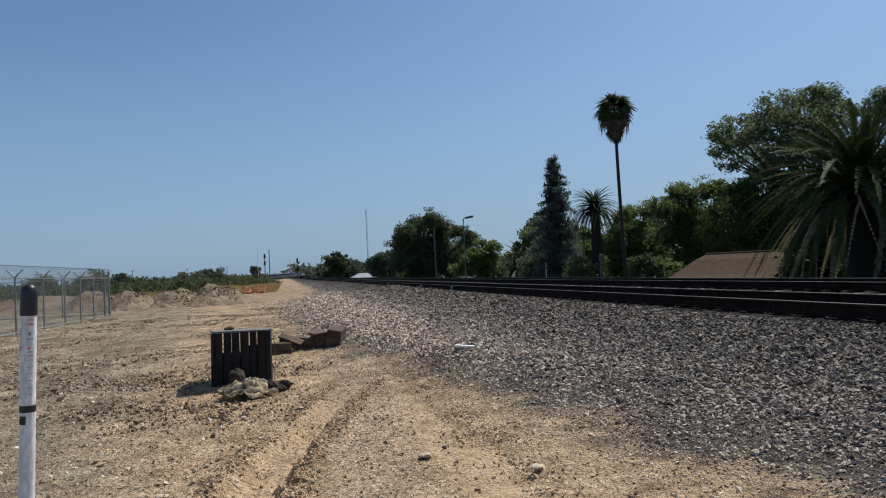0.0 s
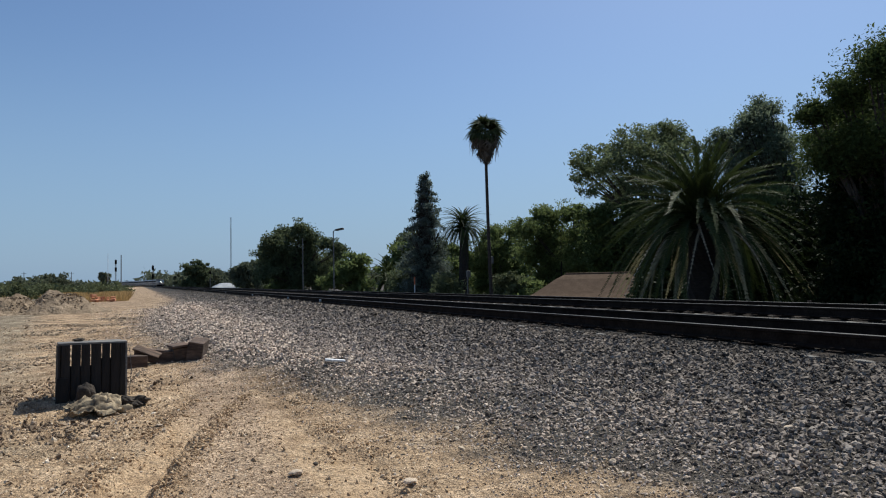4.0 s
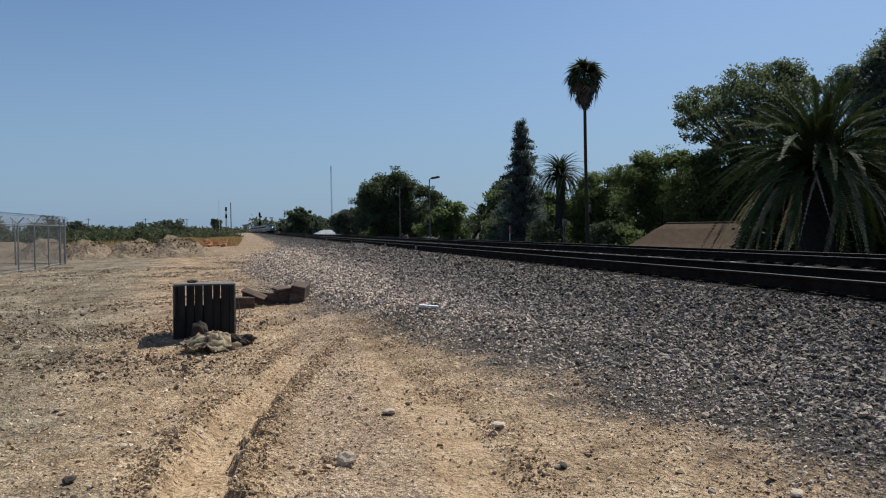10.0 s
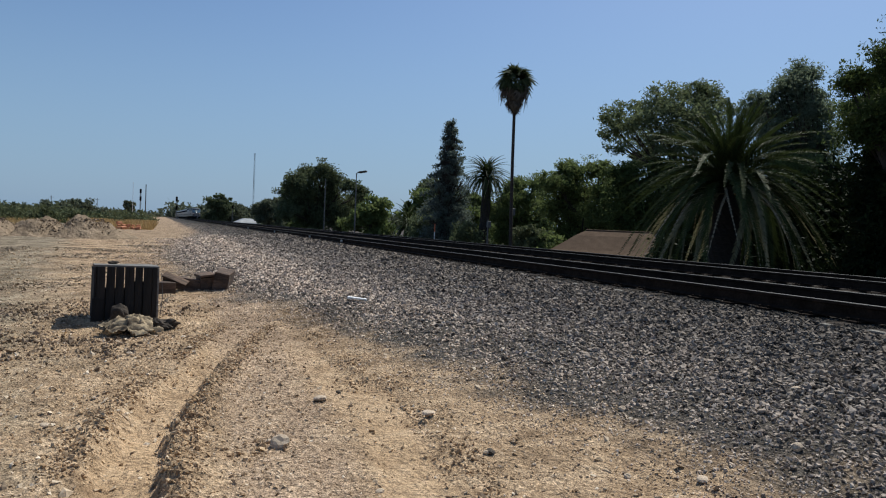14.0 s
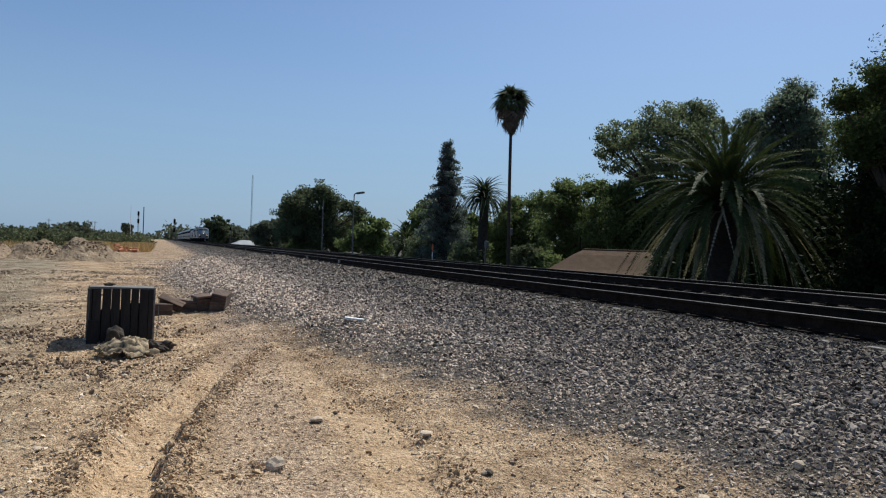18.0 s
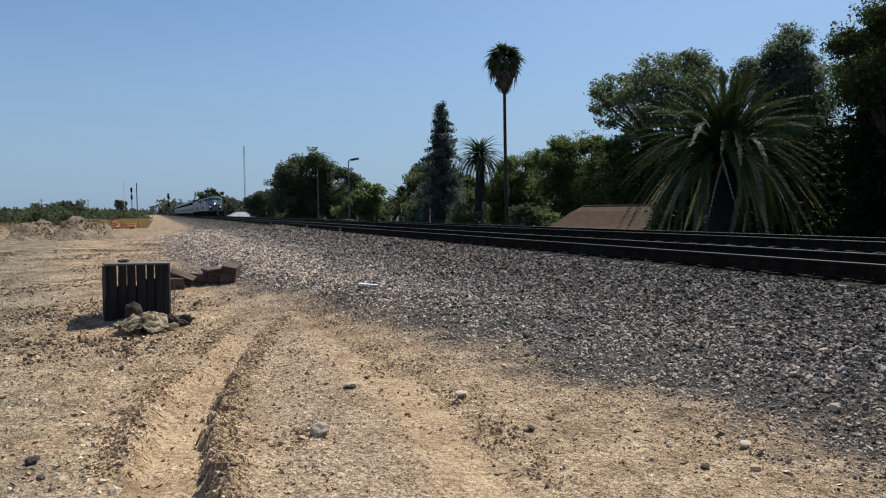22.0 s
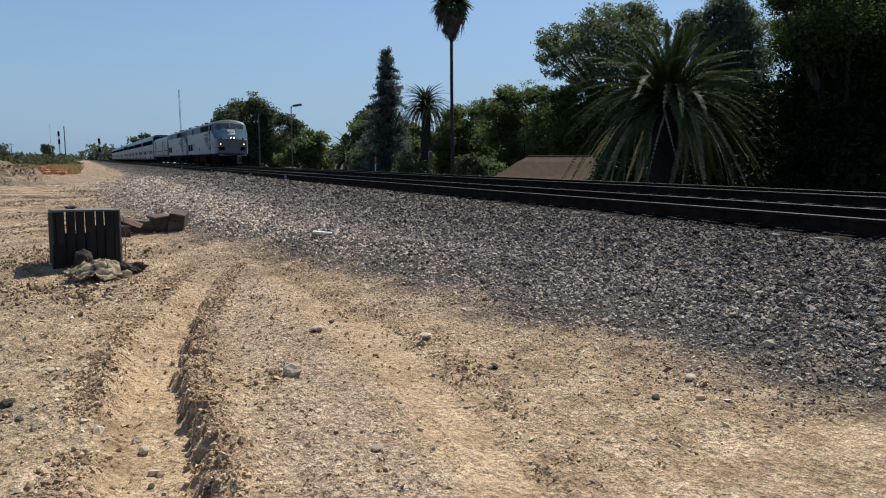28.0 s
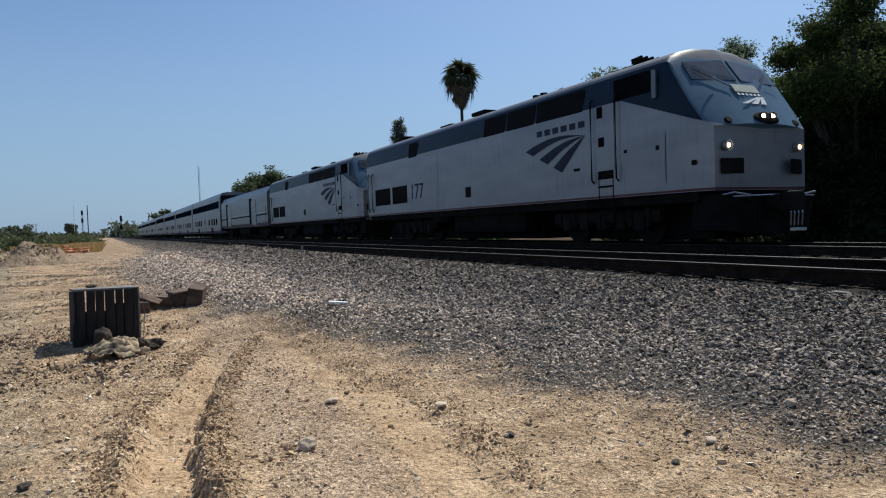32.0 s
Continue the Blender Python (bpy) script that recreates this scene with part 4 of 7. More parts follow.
# darker broken clods in drifts beside the crate
dx, dy = [], []
for x, y, w, d in ((-0.95, 9.0, 0.35, 0.3), (-1.6, 9.6, 0.5, 0.35), (-2.7, 9.9, 0.7, 0.35), (-0.7, 10.3, 0.5, 0.4), (-3.8, 11.2, 0.9, 0.5), (-0.75, 7.4, 0.35, 0.3), (-0.5, 6.7, 0.5, 0.3), (-1.5, 7.6, 0.6, 0.25), (-0.1, 9.6, 0.4, 0.5), (-2.2, 12.4, 1.0, 0.6), (-5.0, 13.5, 1.1, 0.6)):
    dx += list(rng.normal(x, w, 420))
    dy += list(rng.normal(y, d, 420))
stones("soil_clods", "dark broken clods drifted beside the crate", np.array([(x, y, ground_z(x, y)) for x, y in zip(dx, dy)]), (rng.gamma(1.5, 0.012, len(dx)) + 0.008).clip(0, 0.075), stone_mix("dark_clay_clod", [(0.0, (0.09, 0.068, 0.047)), (0.6, (0.21, 0.162, 0.115)), (1.0, (0.38, 0.31, 0.235))], 0.15), flat=0.75, sink=0.2, category="soil")
# larger smooth pebbles strewn at the edge of the yard
px, py = rng.uniform(-2.8, 0.1, 900), 2.3 + 8.0 * rng.uniform(0, 1, 900) ** 1.3
stones("pebbles", "pale rounded pebbles strewn over dry earth", np.array([(x, y, ground_z(x, y)) for x, y in zip(px, py)]), (rng.gamma(2.0, 0.008, len(px)) + 0.016).clip(0, 0.055), PEBBLE, flat=0.45, sink=0.12)


def rock_mesh(name, seed, flat=0.6):
    r = random.Random(seed)
    bm = bmesh.new()
    bmesh.ops.create_icosphere(bm, subdivisions=2, radius=0.42)
    off = Vector((r.uniform(0, 50), r.uniform(0, 50), r.uniform(0, 50)))
    for v in bm.verts:
        v.co *= 1 + 0.5 * noise.noise(v.co * 1.7 + off) + 0.18 * noise.noise(v.co * 4 + off)
        v.co.z *= flat
    me = bpy.data.meshes.new(name)
    bm.to_mesh(me)
    bm.free()
    return me


ROCK = surface("pale_weathered_rock", (0.42, 0.325, 0.235), (0.60, 0.49, 0.37), 7.0, 0.85, grain=50, bump=0.3, vary=0.25, spec=0.15)
DARKROCK = surface("dark_basalt_lump", (0.055, 0.044, 0.034), (0.13, 0.108, 0.085), 9.0, 0.8, grain=60, bump=0.4, spec=0.15)
rocks = [rock_mesh("rock", s, f) for s, f in ((3, 0.6), (8, 0.5), (21, 0.7), (34, 0.4))]
dark_rocks = [rock_mesh("rock", s, 0.55) for s in (5, 17)]
for me in rocks:
    me.materials.append(ROCK)
for me in dark_rocks:
    me.materials.append(DARKROCK)


def rock(x, y, size, k, turn=0.0, dark=False):
    o = new("rock", (dark_rocks if dark else rocks)[k])
    o.matrix_basis = pose(x, y, ground_z(x, y) + size * 0.12, 8 * math.sin(k + x), 6 * math.cos(y), turn) @ Matrix.Scale(size * 0.6, 4)
    tagged(o, "dark angular stone lying on dry earth" if dark else "pale rounded stone lying on dry earth", "rock", "loose stones")


for x, y, s, k, a in ((0.70, 3.64, 0.21, 0, 20), (0.66, 3.74, 0.06, 2, 70), (1.11, 4.52, 0.17, 3, 10), (-0.86, 3.62, 0.10, 1, 30), (-0.5, 4.35, 0.10, 3, 80), (-0.78, 4.65, 0.08, 0, 10), (-0.12, 3.25, 0.10, 0, 40), (-0.10, 3.12, 0.09, 2, 95), (1.68, 3.95, 0.14, 1, 12), (1.04, 2.9, 0.08, 3, 50),
                      (1.72, 3.2, 0.07, 2, 15), (0.0, 3.2, 0.06, 1, 0), (2.6, 2.55, 0.12, 1, 65), (2.3, 2.75, 0.08, 0, 25), (1.62, 4.3, 0.06, 2, 5), (1.95, 5.3, 0.1, 3, 42), (2.05, 4.9, 0.09, 0, 12), (3.46, 5.98, 0.11, 2, 20), (2.3, 6.3, 0.09, 1, 77),
                      (-0.3, 4.9, 0.06, 2, 31), (-1.1, 5.4, 0.08, 1, 60), (-1.3, 6.3, 0.1, 0, 12), (-0.4, 5.8, 0.05, 3, 12), (-1.9, 4.35, 0.09, 1, 22), (-1.75, 4.2, 0.07, 2, 2), (0.75, 2.5, 0.09, 1, 14), (1.0, 2.3, 0.06, 0, 55), (0.35, 6.6, 0.09, 1, 45), (-0.15, 6.35, 0.1, 2, 15),
                      (2.9, 3.6, 0.1, 0, 33), (4.1, 3.3, 0.11, 1, 8), (3.3, 2.6, 0.12, 2, 71), (4.4, 4.1, 0.09, 3, 54), (1.9, 3.0, 0.05, 2, 9), (0.2, 5.4, 0.05, 1, 21)):
    rock(x, y, s, k, a)
for x, y, s, k, a in ((-0.66, 3.80, 0.13, 0, 10), (-0.6, 3.62, 0.08, 1, 50), (1.75, 3.2, 0.10, 1, 30), (-0.9, 3.55, 0.05, 0, 0), (1.3, 4.78, 0.08, 0, 64), (-0.1, 2.75, 0.06, 1, 12), (2.2, 2.4, 0.09, 0, 37), (-2.6, 9.5, 0.16, 1, 5), (-2.2, 11.4, 0.15, 0, 25)):
    rock(x, y, s, k, a, True)

# a pale scrap of board on the stones
bm = bmesh.new()
box(bm, (0.26, 0.085, 0.028), (0, 0, 0.02), 0.012)
for v in bm.verts:
    v.co.z += 0.05 * v.co.x ** 2 * 4 + 0.012 * noise.noise(v.co * 9)
scrap = part("white_scrap", bm, WHITEPAINT)
scrap.matrix_basis = pose(2.52, 8.85, ground_z(2.52, 8.85) + 0.025, 2, 4, -12)
tagged(scrap, "curled white scrap of board lying on grey ballast", "debris")


# ---- the two tracks ----
RAIL = surface("rusty_rail_steel", (0.018, 0.012, 0.009), (0.04, 0.028, 0.021), 5.0, 0.9, 0.0, 40, 0.3, spec=0.05)
SHINE = surface("polished_rail_head", (0.035, 0.033, 0.031), (0.058, 0.055, 0.052), 2.0, 0.68, 0.3, 30, 0.05)
TIE = surface("creosoted_timber", (0.018, 0.013, 0.010), (0.055, 0.043, 0.033), 5.0, 0.9, spec=0.1, grain=30, bump=0.6, vary=0.3, stretch=(0.5, 6, 6))
# pale tone paints sunlight onto the sleeper ends
TIE_END = surface("sunlit_sleeper_end", (0.16, 0.145, 0.125), (0.32, 0.295, 0.26), 5.0, 0.9, spec=0.1, grain=30, bump=0.6, stretch=(0.5, 6, 6))


def swept(name, profile, x, ys, z, material, parent):
    """A rail's profile drawn along the line."""
    bm = bmesh.new()
    rows = []
    for y in ys:
        px, py, a = along(x, y)
        a = math.radians(a)
        rows.append([bm.verts.new((px + u * math.cos(a), py + u * math.sin(a), z + w)) for u, w in profile])
    k = len(profile)
    for r, s in zip(rows, rows[1:]):
        for i in range(k):
            bm.faces.new((r[i], r[(i + 1) % k], s[(i + 1) % k], s[i]))
    return part(name, bm, material, parent)


LINE_Y = [-60, -20, 0, 20, 60, 120, 250, 400, 500] + [500 + 25 * k for k in range(1, 18)]
WEB = [(-0.07, -0.17), (0.07, -0.17), (0.07, -0.155), (0.012, -0.135), (0.012, -0.045), (0.035, -0.035), (0.035, -0.008), (-0.035, -0.008), (-0.035, -0.035), (-0.012, -0.045), (-0.012, -0.135), (-0.07, -0.155)]
HEAD = [(-0.026, -0.012), (0.026, -0.012), (0.026, -0.003), (0.019, 0.0), (-0.019, 0.0), (-0.026, -0.003)]
bm = bmesh.new()
box(bm, (2.6, 0.23, 0.18), (0, 0, 0), 0.045)
for v in bm.verts:
    v.co.z += 0.006 * noise.noise(v.co * 5)
tie_mesh = bpy.data.meshes.new("sleeper")
bm.to_mesh(tie_mesh)
bm.free()
tie_mesh.materials.append(TIE)
tie_mesh.materials.append(TIE_END)
# only the -x end faces take the painted sunlight
for p in tie_mesh.polygons:
    if p.center.x < -1.27:
        p.material_index = 1
bm = bmesh.new()
box(bm, (0.36, 0.19, 0.02), (0, 0, 0), 0.004)
for u in (-0.12, 0.12):
    for w in (-0.06, 0.06):
        box(bm, (0.03, 0.03, 0.035), (u, w, 0.02))
plate_mesh = bpy.data.meshes.new("tie_plate")
bm.to_mesh(plate_mesh)
bm.free()
plate_mesh.materials.append(RAIL)
for name, x in (("railway_track_near", TRACK_NEAR), ("railway_track_far", TRACK_FAR)):
    track = thing(name, "rusty steel rails with bright heads on creosoted timber sleepers", "railway track", kind="structure")
    for s in (-1, 1):
        r = swept("rail", WEB, x + s * GAUGE / 2, LINE_Y, RAIL_Z, RAIL, track)
        swept("rail_head", HEAD, x + s * GAUGE / 2, LINE_Y, RAIL_Z, SHINE, r)
    rr = random.Random(4)
    bm = bmesh.new()
    for k in range(0, 420):
        y = -3 + 0.56 * k
        if k < 190:
            t = new("sleeper", tie_mesh)
            t.parent = track
            t.matrix_basis = pose(x + rr.uniform(-0.05, 0.05), y + rr.uniform(-0.03, 0.03), RAIL_Z - 0.285, 0, rr.uniform(-0.6, 0.6), rr.uniform(-1.2, 1.2))
            if 0 <= k < 70:
                for s in (-1, 1):
                    p = new("tie_plate", plate_mesh)
                    p.parent = track
                    p.matrix_basis = pose(x + s * GAUGE / 2, y, RAIL_Z - 0.182)
        else:
            box(bm, (2.6, 0.23, 0.18), (x, y, RAIL_Z - 0.285))
    far_ties = part("far_sleepers", bm, TIE, track)
    tagged(far_ties, kind="stuff")
# pale clips along the near rail
for y in (27.0, 33.5, 45.0, 60.0, 81.0):
    bm = bmesh.new()
    box(bm, (0.05, 0.22, 0.1), (0, 0, 0), 0.01)
    c = part("rail_joint", bm, ROOF)
    c.matrix_basis = pose(TRACK_NEAR - GAUGE / 2 - 0.06, y, RAIL_Z - 0.1)
    tagged(c, "pale painted joint bar bolted to a rail", "rail fitting", "rail joints")

# ---- marker post ----
POSTWHITE = surface("white_plastic", (0.74, 0.76, 0.80), (0.82, 0.83, 0.86), 2.5, 0.45, bump=0.06, stretch=(1, 1, 0.4))
CAP = surface("black_plastic_cap", (0.012, 0.013, 0.018), (0.028, 0.03, 0.038), 5.0, 0.4, bump=0.1)
TAPE = surface("black_tape", (0.012, 0.012, 0.013), (0.03, 0.03, 0.03), 8.0, 0.5, bump=0.2)
ORANGE = surface("faded_orange_label", (0.62, 0.16, 0.06), (0.75, 0.24, 0.10), 8.0, 0.6, bump=0.1)
GREYINK = surface("grey_print", (0.25, 0.27, 0.3), (0.4, 0.42, 0.45), 8.0, 0.6, bump=0.05)
marker = thing("marker_post", "white plastic cable marker post with a black domed cap", "marker post", at=pose(-1.27, 4.57, -0.01, 1.0, 2.4, 0))


def turned(profile, sides=28):
    bm = bmesh.new()
    rows = [[bm.verts.new((r * math.cos(2 * math.pi * k / sides), r * math.sin(2 * math.pi * k / sides), z)) for k in range(sides)] for r, z in profile]
    for a, b in zip(rows, rows[1:]):
        for k in range(sides):
            bm.faces.new((a[k], a[(k + 1) % sides], b[(k + 1) % sides], b[k]))
    bm.faces.new(rows[0][::-1])
    bm.faces.new(rows[-1])
    return bm


part("tube", turned([(0.042, -0.1), (0.042, 1.13)]), POSTWHITE, marker, smooth=False)
part("dome_cap", turned([(0.0455, 1.10), (0.046, 1.11), (0.0455, 1.225), (0.043, 1.25), (0.036, 1.27), (0.02, 1.282), (0.004, 1.285)]), CAP, marker, smooth=True)
part("tape_band", turned([(0.0428, 0.535), (0.0436, 0.54), (0.0436, 0.57), (0.0428, 0.575)]), TAPE, marker)


def curved_label(name, z0, z1, a0, a1, material, r=0.0429):
    bm = bmesh.new()
    cols = [(bm.verts.new((r * math.cos(a), r * math.sin(a), z0)), bm.verts.new((r * math.cos(a), r * math.sin(a), z1))) for a in np.radians(np.linspace(a0, a1, 8))]
    for p, q in zip(cols, cols[1:]):
        bm.faces.new((p[0], q[0], q[1], p[1]))
    part(name, bm, material, marker)


curved_label("tape_patch", 0.465, 0.50, 205, 275, TAPE)
curved_label("tape_patch", 0.50, 0.515, 225, 275, TAPE)
for z0, z1, a0, a1, m in ((1.045, 1.08, 285, 330, ORANGE), (1.055, 1.072, 287, 328, POSTWHITE), (0.99, 1.02, 205, 222, GREYINK), (0.985, 1.005, 288, 306, GREYINK), (0.962, 0.968, 275, 325, GREYINK), (0.90, 0.94, 205, 222, ORANGE), (0.905, 0.915, 280, 305, ORANGE), (0.885, 0.892, 280, 320, GREYINK), (0.865, 0.87, 275, 322, GREYINK), (0.84, 0.843, 275, 322, GREYINK), (0.80, 0.803, 275, 322, GREYINK), (0.76, 0.763, 278, 322, GREYINK), (0.72, 0.723, 275, 318, GREYINK), (0.68, 0.683, 275, 322, GREYINK), (0.64, 0.643, 275, 322, GREYINK)):
    curved_label("printed_bar" if m is not ORANGE else "orange_label", z0, z1, a0, a1, m, 0.0429 if z1 - z0 > 0.02 else 0.0432)

# ---- the old crate, the rag before it, sleeper offcuts behind ----
OLDWOOD = surface("dark_crate_wood", (0.007, 0.006, 0.0052), (0.022, 0.018, 0.0155), 4.0, 0.9, grain=24, bump=0.6, vary=0.35, stretch=(7, 7, 0.7))
GREYWOOD = surface("pale_grey_wood", (0.10, 0.093, 0.085), (0.24, 0.225, 0.205), 5.0, 0.9, grain=24, bump=0.5, vary=0.2, stretch=(0.8, 5, 5))
BROWNWOOD = surface("weathered_brown_timber", (0.042, 0.027, 0.019), (0.165, 0.104, 0.07), 4.0, 0.9, grain=22, bump=0.6, vary=0.25, stretch=(0.8, 5, 5))
CLOTH = surface("dusty_cloth", (0.035, 0.024, 0.016), (0.52, 0.41, 0.265), 5.5, 0.95, grain=60, bump=0.5, stretch=(1.0, 2.6, 1.0))
DARKCLOTH = surface("dark_dusty_cloth", (0.02, 0.015, 0.012), (0.075, 0.056, 0.04), 9.0, 0.95, grain=60, bump=0.5)
crate = thing("wooden_crate", "weathered black slatted wooden crate standing on its side in the dirt", "crate", at=pose(-0.28, 8.50, ground_z(-0.3, 8.6) - 0.09, -1, 0.8, 8))
rr = random.Random(9)
W, D, H = 0.66, 0.44, 0.68


def board(name, size, at, material, turn=(0, 0, 0), parent=crate):
    bm = bmesh.new()
    box(bm, size, (0, 0, 0), min(size) * 0.18)
    for v in bm.verts:
        v.co += Vector((noise.noise(v.co * 6 + Vector(at)), noise.noise(v.co * 7), noise.noise(v.co * 5))) * 0.004
    o = part(name, bm, material, parent)
    o.matrix_basis = pose(*at, *turn)
    return o


x = -W / 2 + 0.02
for k, w in enumerate((0.085, 0.09, 0.09, 0.10, 0.08, 0.09, 0.055)):
    board("slat", (w - 0.002, 0.02, H - 0.03), (x + w / 2, rr.uniform(-0.006, 0.006), H / 2 - 0.005), OLDWOOD, (0, rr.uniform(-0.9, 0.9), 0))
    x += w + (0.009, 0.004, 0.010, 0.005, 0.009, 0.004, 0)[k]
board("slat", (0.11, 0.02, 0.30), (-0.30, -0.012, 0.16), OLDWOOD, (0, 2, 0))
# top and +x boards use the paler wood as sunlit faces, shaded ones the dark
board("top_board", (W + 0.02, D * 0.5, 0.022), (0, D * 0.25, H - 0.01), GREYWOOD, (1.2, 0.4, 0))
board("top_board", (W - 0.02, D * 0.46, 0.022), (-0.01, D * 0.76, H - 0.015), GREYWOOD, (0.5, -0.6, 0))
for s in (-1, 1):
    board("side_board", (0.02, D * 0.5, H - 0.06), (s * (W / 2), D * 0.25, H / 2), GREYWOOD if s > 0 else OLDWOOD)
    board("side_board", (0.02, D * 0.46, H - 0.07), (s * (W / 2), D * 0.76, H / 2), GREYWOOD if s > 0 else OLDWOOD)
    for y in (0.035, D - 0.03):
        board("corner_batten", (0.045, 0.045, H - 0.05), (s * (W / 2 - 0.035), y, H / 2), OLDWOOD)
board("back_board", (W, 0.018, 0.20), (0, D, 0.12), OLDWOOD)
board("back_board", (W, 0.018, 0.17), (0, D, 0.31), OLDWOOD)
# panels added behind the slats to block light in the lower gaps
board("cross_batten", (W - 0.05, 0.016, 0.40), (0, 0.03, 0.22), OLDWOOD)
board("cross_batten", (W * 0.42, 0.016, 0.14), (W * 0.24, 0.032, 0.43), OLDWOOD)
bm = bmesh.new()
tube(bm, [(W / 2 + 0.03, -0.02, 0.6), (W / 2 + 0.05, -0.03, 0.35), (W / 2 + 0.02, -0.06, 0.02)], [0.004] * 3, 6)
part("wire", bm, GREYWOOD, crate)
bm = bmesh.new()
bmesh.ops.create_icosphere(bm, subdivisions=3, radius=1.0)
for v in bm.verts:
    v.co = Vector((v.co.x * 0.06, v.co.y * 0.04, v.co.z * 0.02)) * (1 + 0.4 * noise.noise(v.co * 2))
lump = part("bark_scrap", bm, DARKCLOTH)
lump.matrix_basis = pose(-0.43, 8.72, crate.matrix_basis.translation.z + H + 0.018)
tagged(lump, "small dark scrap of bark lying on the crate", "debris")


def heap(name, label, category, at, size, material, seed, detail=3.0, rough=0.5, sub=4):
    """A crumpled half-buried lump."""
    bm = bmesh.new()
    bmesh.ops.create_icosphere(bm, subdivisions=sub, radius=1.0)
    off = Vector((seed * 3.1, seed * 1.7, seed))
    for v in bm.verts:
        n0 = noise.noise(v.co * 1.4 + off) + 0.5 * abs(noise.noise(v.co * detail + off)) + 0.25 * abs(noise.noise(v.co * detail * 2.3 + off))
        v.co *= 1 + rough * n0
        v.co = Vector((v.co.x * size[0], v.co.y * size[1], max(v.co.z, -0.25) * size[2]))
    o = part(name, bm, material, smooth=False)
    o.matrix_basis = at
    return tagged(o, label, category)


def rag(label, at, size, material, seed):
    """A cloth sheet heaped in folds, with a ragged outline."""
    n = 56
    v, f = [], []
    for j in range(n + 1):
        for i in range(n + 1):
            a, b = -1 + 2 * i / n, -1 + 2 * j / n
            q = math.hypot(a, b)
            hump = math.exp(-2.2 * q * q) * (1 + 0.7 * noise.noise((a * 1.7, b * 1.7, seed)))
            fold = abs(noise.noise((a * 2.2 + b, b * 4.5 - a, seed + 3))) + 0.5 * abs(noise.noise((a * 6, b * 9, seed + 5)))
            v.append((a * size[0] + 0.05 * noise.noise((b * 4, a * 4, seed)), b * size[1], size[2] * (min(hump, 0.8) + 1.7 * (0.36 - fold) * (1 - 0.6 * q)) - 0.01))
    for j in range(n):
        for i in range(n):
            a, b = -1 + 2 * (i + 0.5) / n, -1 + 2 * (j + 0.5) / n
            if math.hypot(a, b) < 0.86 + 0.28 * noise.noise((a * 2.5, b * 2.5, seed + 9)):
                k = j * (n + 1) + i
                f.append((k, k + 1, k + n + 2, k + n + 1))
    o = arrays("dusty_rag", v, f, material, smooth=True)
    o.matrix_basis = at
    return tagged(o, label, "cloth")


rag("crumpled dusty cream and brown cloth heaped before the crate", pose(-0.17, 8.08, ground_z(-0.17, 8.08) + 0.02, 0, 3, 12), (0.40, 0.24, 0.15), CLOTH, 2.2)
heap("torn_rag", "dark torn cloth crumpled in the dirt beside the crate", "cloth", pose(0.10, 8.16, 0.0, 0, 0, -20), (0.15, 0.08, 0.07), DARKCLOTH, 5.1, 4.0, 0.7)
heap("old_boot", "dark dusty lump of leather leaning on the crate", "boot", pose(-0.33, 8.33, 0.06, 0, 0, 0), (0.10, 0.09, 0.16), DARKCLOTH, 7.4, 2.0, 0.3)
heap("soil_heap", "low heap of churned brown soil around the crate", "soil", pose(-0.05, 8.40, -0.06, 0, 0, 8), (0.46, 0.22, 0.09), CLOD, 3.3, 4.0, 0.35)


def timber(label, at, size, material=BROWNWOOD):
    bm = bmesh.new()
    box(bm, size, (0, 0, 0), 0.014)
    bmesh.ops.subdivide_edges(bm, edges=bm.edges, cuts=2, use_grid_fill=True)
    for v in bm.verts:
        v.co += Vector((noise.noise(v.co * 8), noise.noise(v.co * 9 + Vector((3, 1, 0))), noise.noise(v.co * 7 + Vector((0, 5, 2))))) * 0.012
    o = part("timber_offcut", bm, material)
    o.matrix_basis = at
    return tagged(o, label, "timber", "sleeper offcuts")


timber("weathered brown sleeper offcut lying end-on in the ballast", pose(1.06, 12.0, 0.19, 4, 10, -14), (0.24, 0.55, 0.30))
timber("weathered brown sleeper block leaning on its neighbour", pose(0.78, 12.05, 0.15, 6, -8, 6), (0.24, 0.45, 0.23))
timber("weathered brown board lying over sleeper blocks", pose(0.76, 11.92, 0.275, 3, -6, 14), (0.28, 0.32, 0.04))
timber("long dark sleeper lying half buried in stones", pose(0.42, 12.05, 0.12, 0, 9, -6), (0.62, 0.24, 0.20))
timber("short dark sleeper end half buried in earth", pose(0.10, 11.6, 0.07, 0, 3, 22), (0.34, 0.26, 0.22))
timber("split dark board leaning across a sleeper", pose(0.30, 11.85, 0.21, 24, 22, -18), (0.42, 0.16, 0.03))

# ---- chain-link fence with razor wire ----
GALV = surface("galvanised_steel", (0.20, 0.205, 0.20), (0.31, 0.315, 0.305), 6.0, 0.55, 0.4, bump=0.1)
fence = thing("chain_link_fence", "tall galvanised chain-link fence topped with coiled razor wire", "fence")
posts = [(-7.05, 31.35), (-7.05, 30.6), (-7.06, 29.0), (-7.07, 27.3), (-7.1, 25.6), (-7.12, 23.6), (-7.14, 21.4), (-7.16, 19.1), (-7.2, 16.7), (-7.2, 14.2)]
for k, (x, y) in enumerate(posts):
    bm = bmesh.new()
    rod(bm, (x, y, -0.3), (x, y, 1.62 if k > 1 else 1.86), 0.026 if k > 1 else 0.045)
    if k > 1:
        for s in (-1, 1):
            rod(bm, (x, y, 1.60), (x + s * 0.2, y, 1.82), 0.018)
    part("post", bm, GALV, fence)
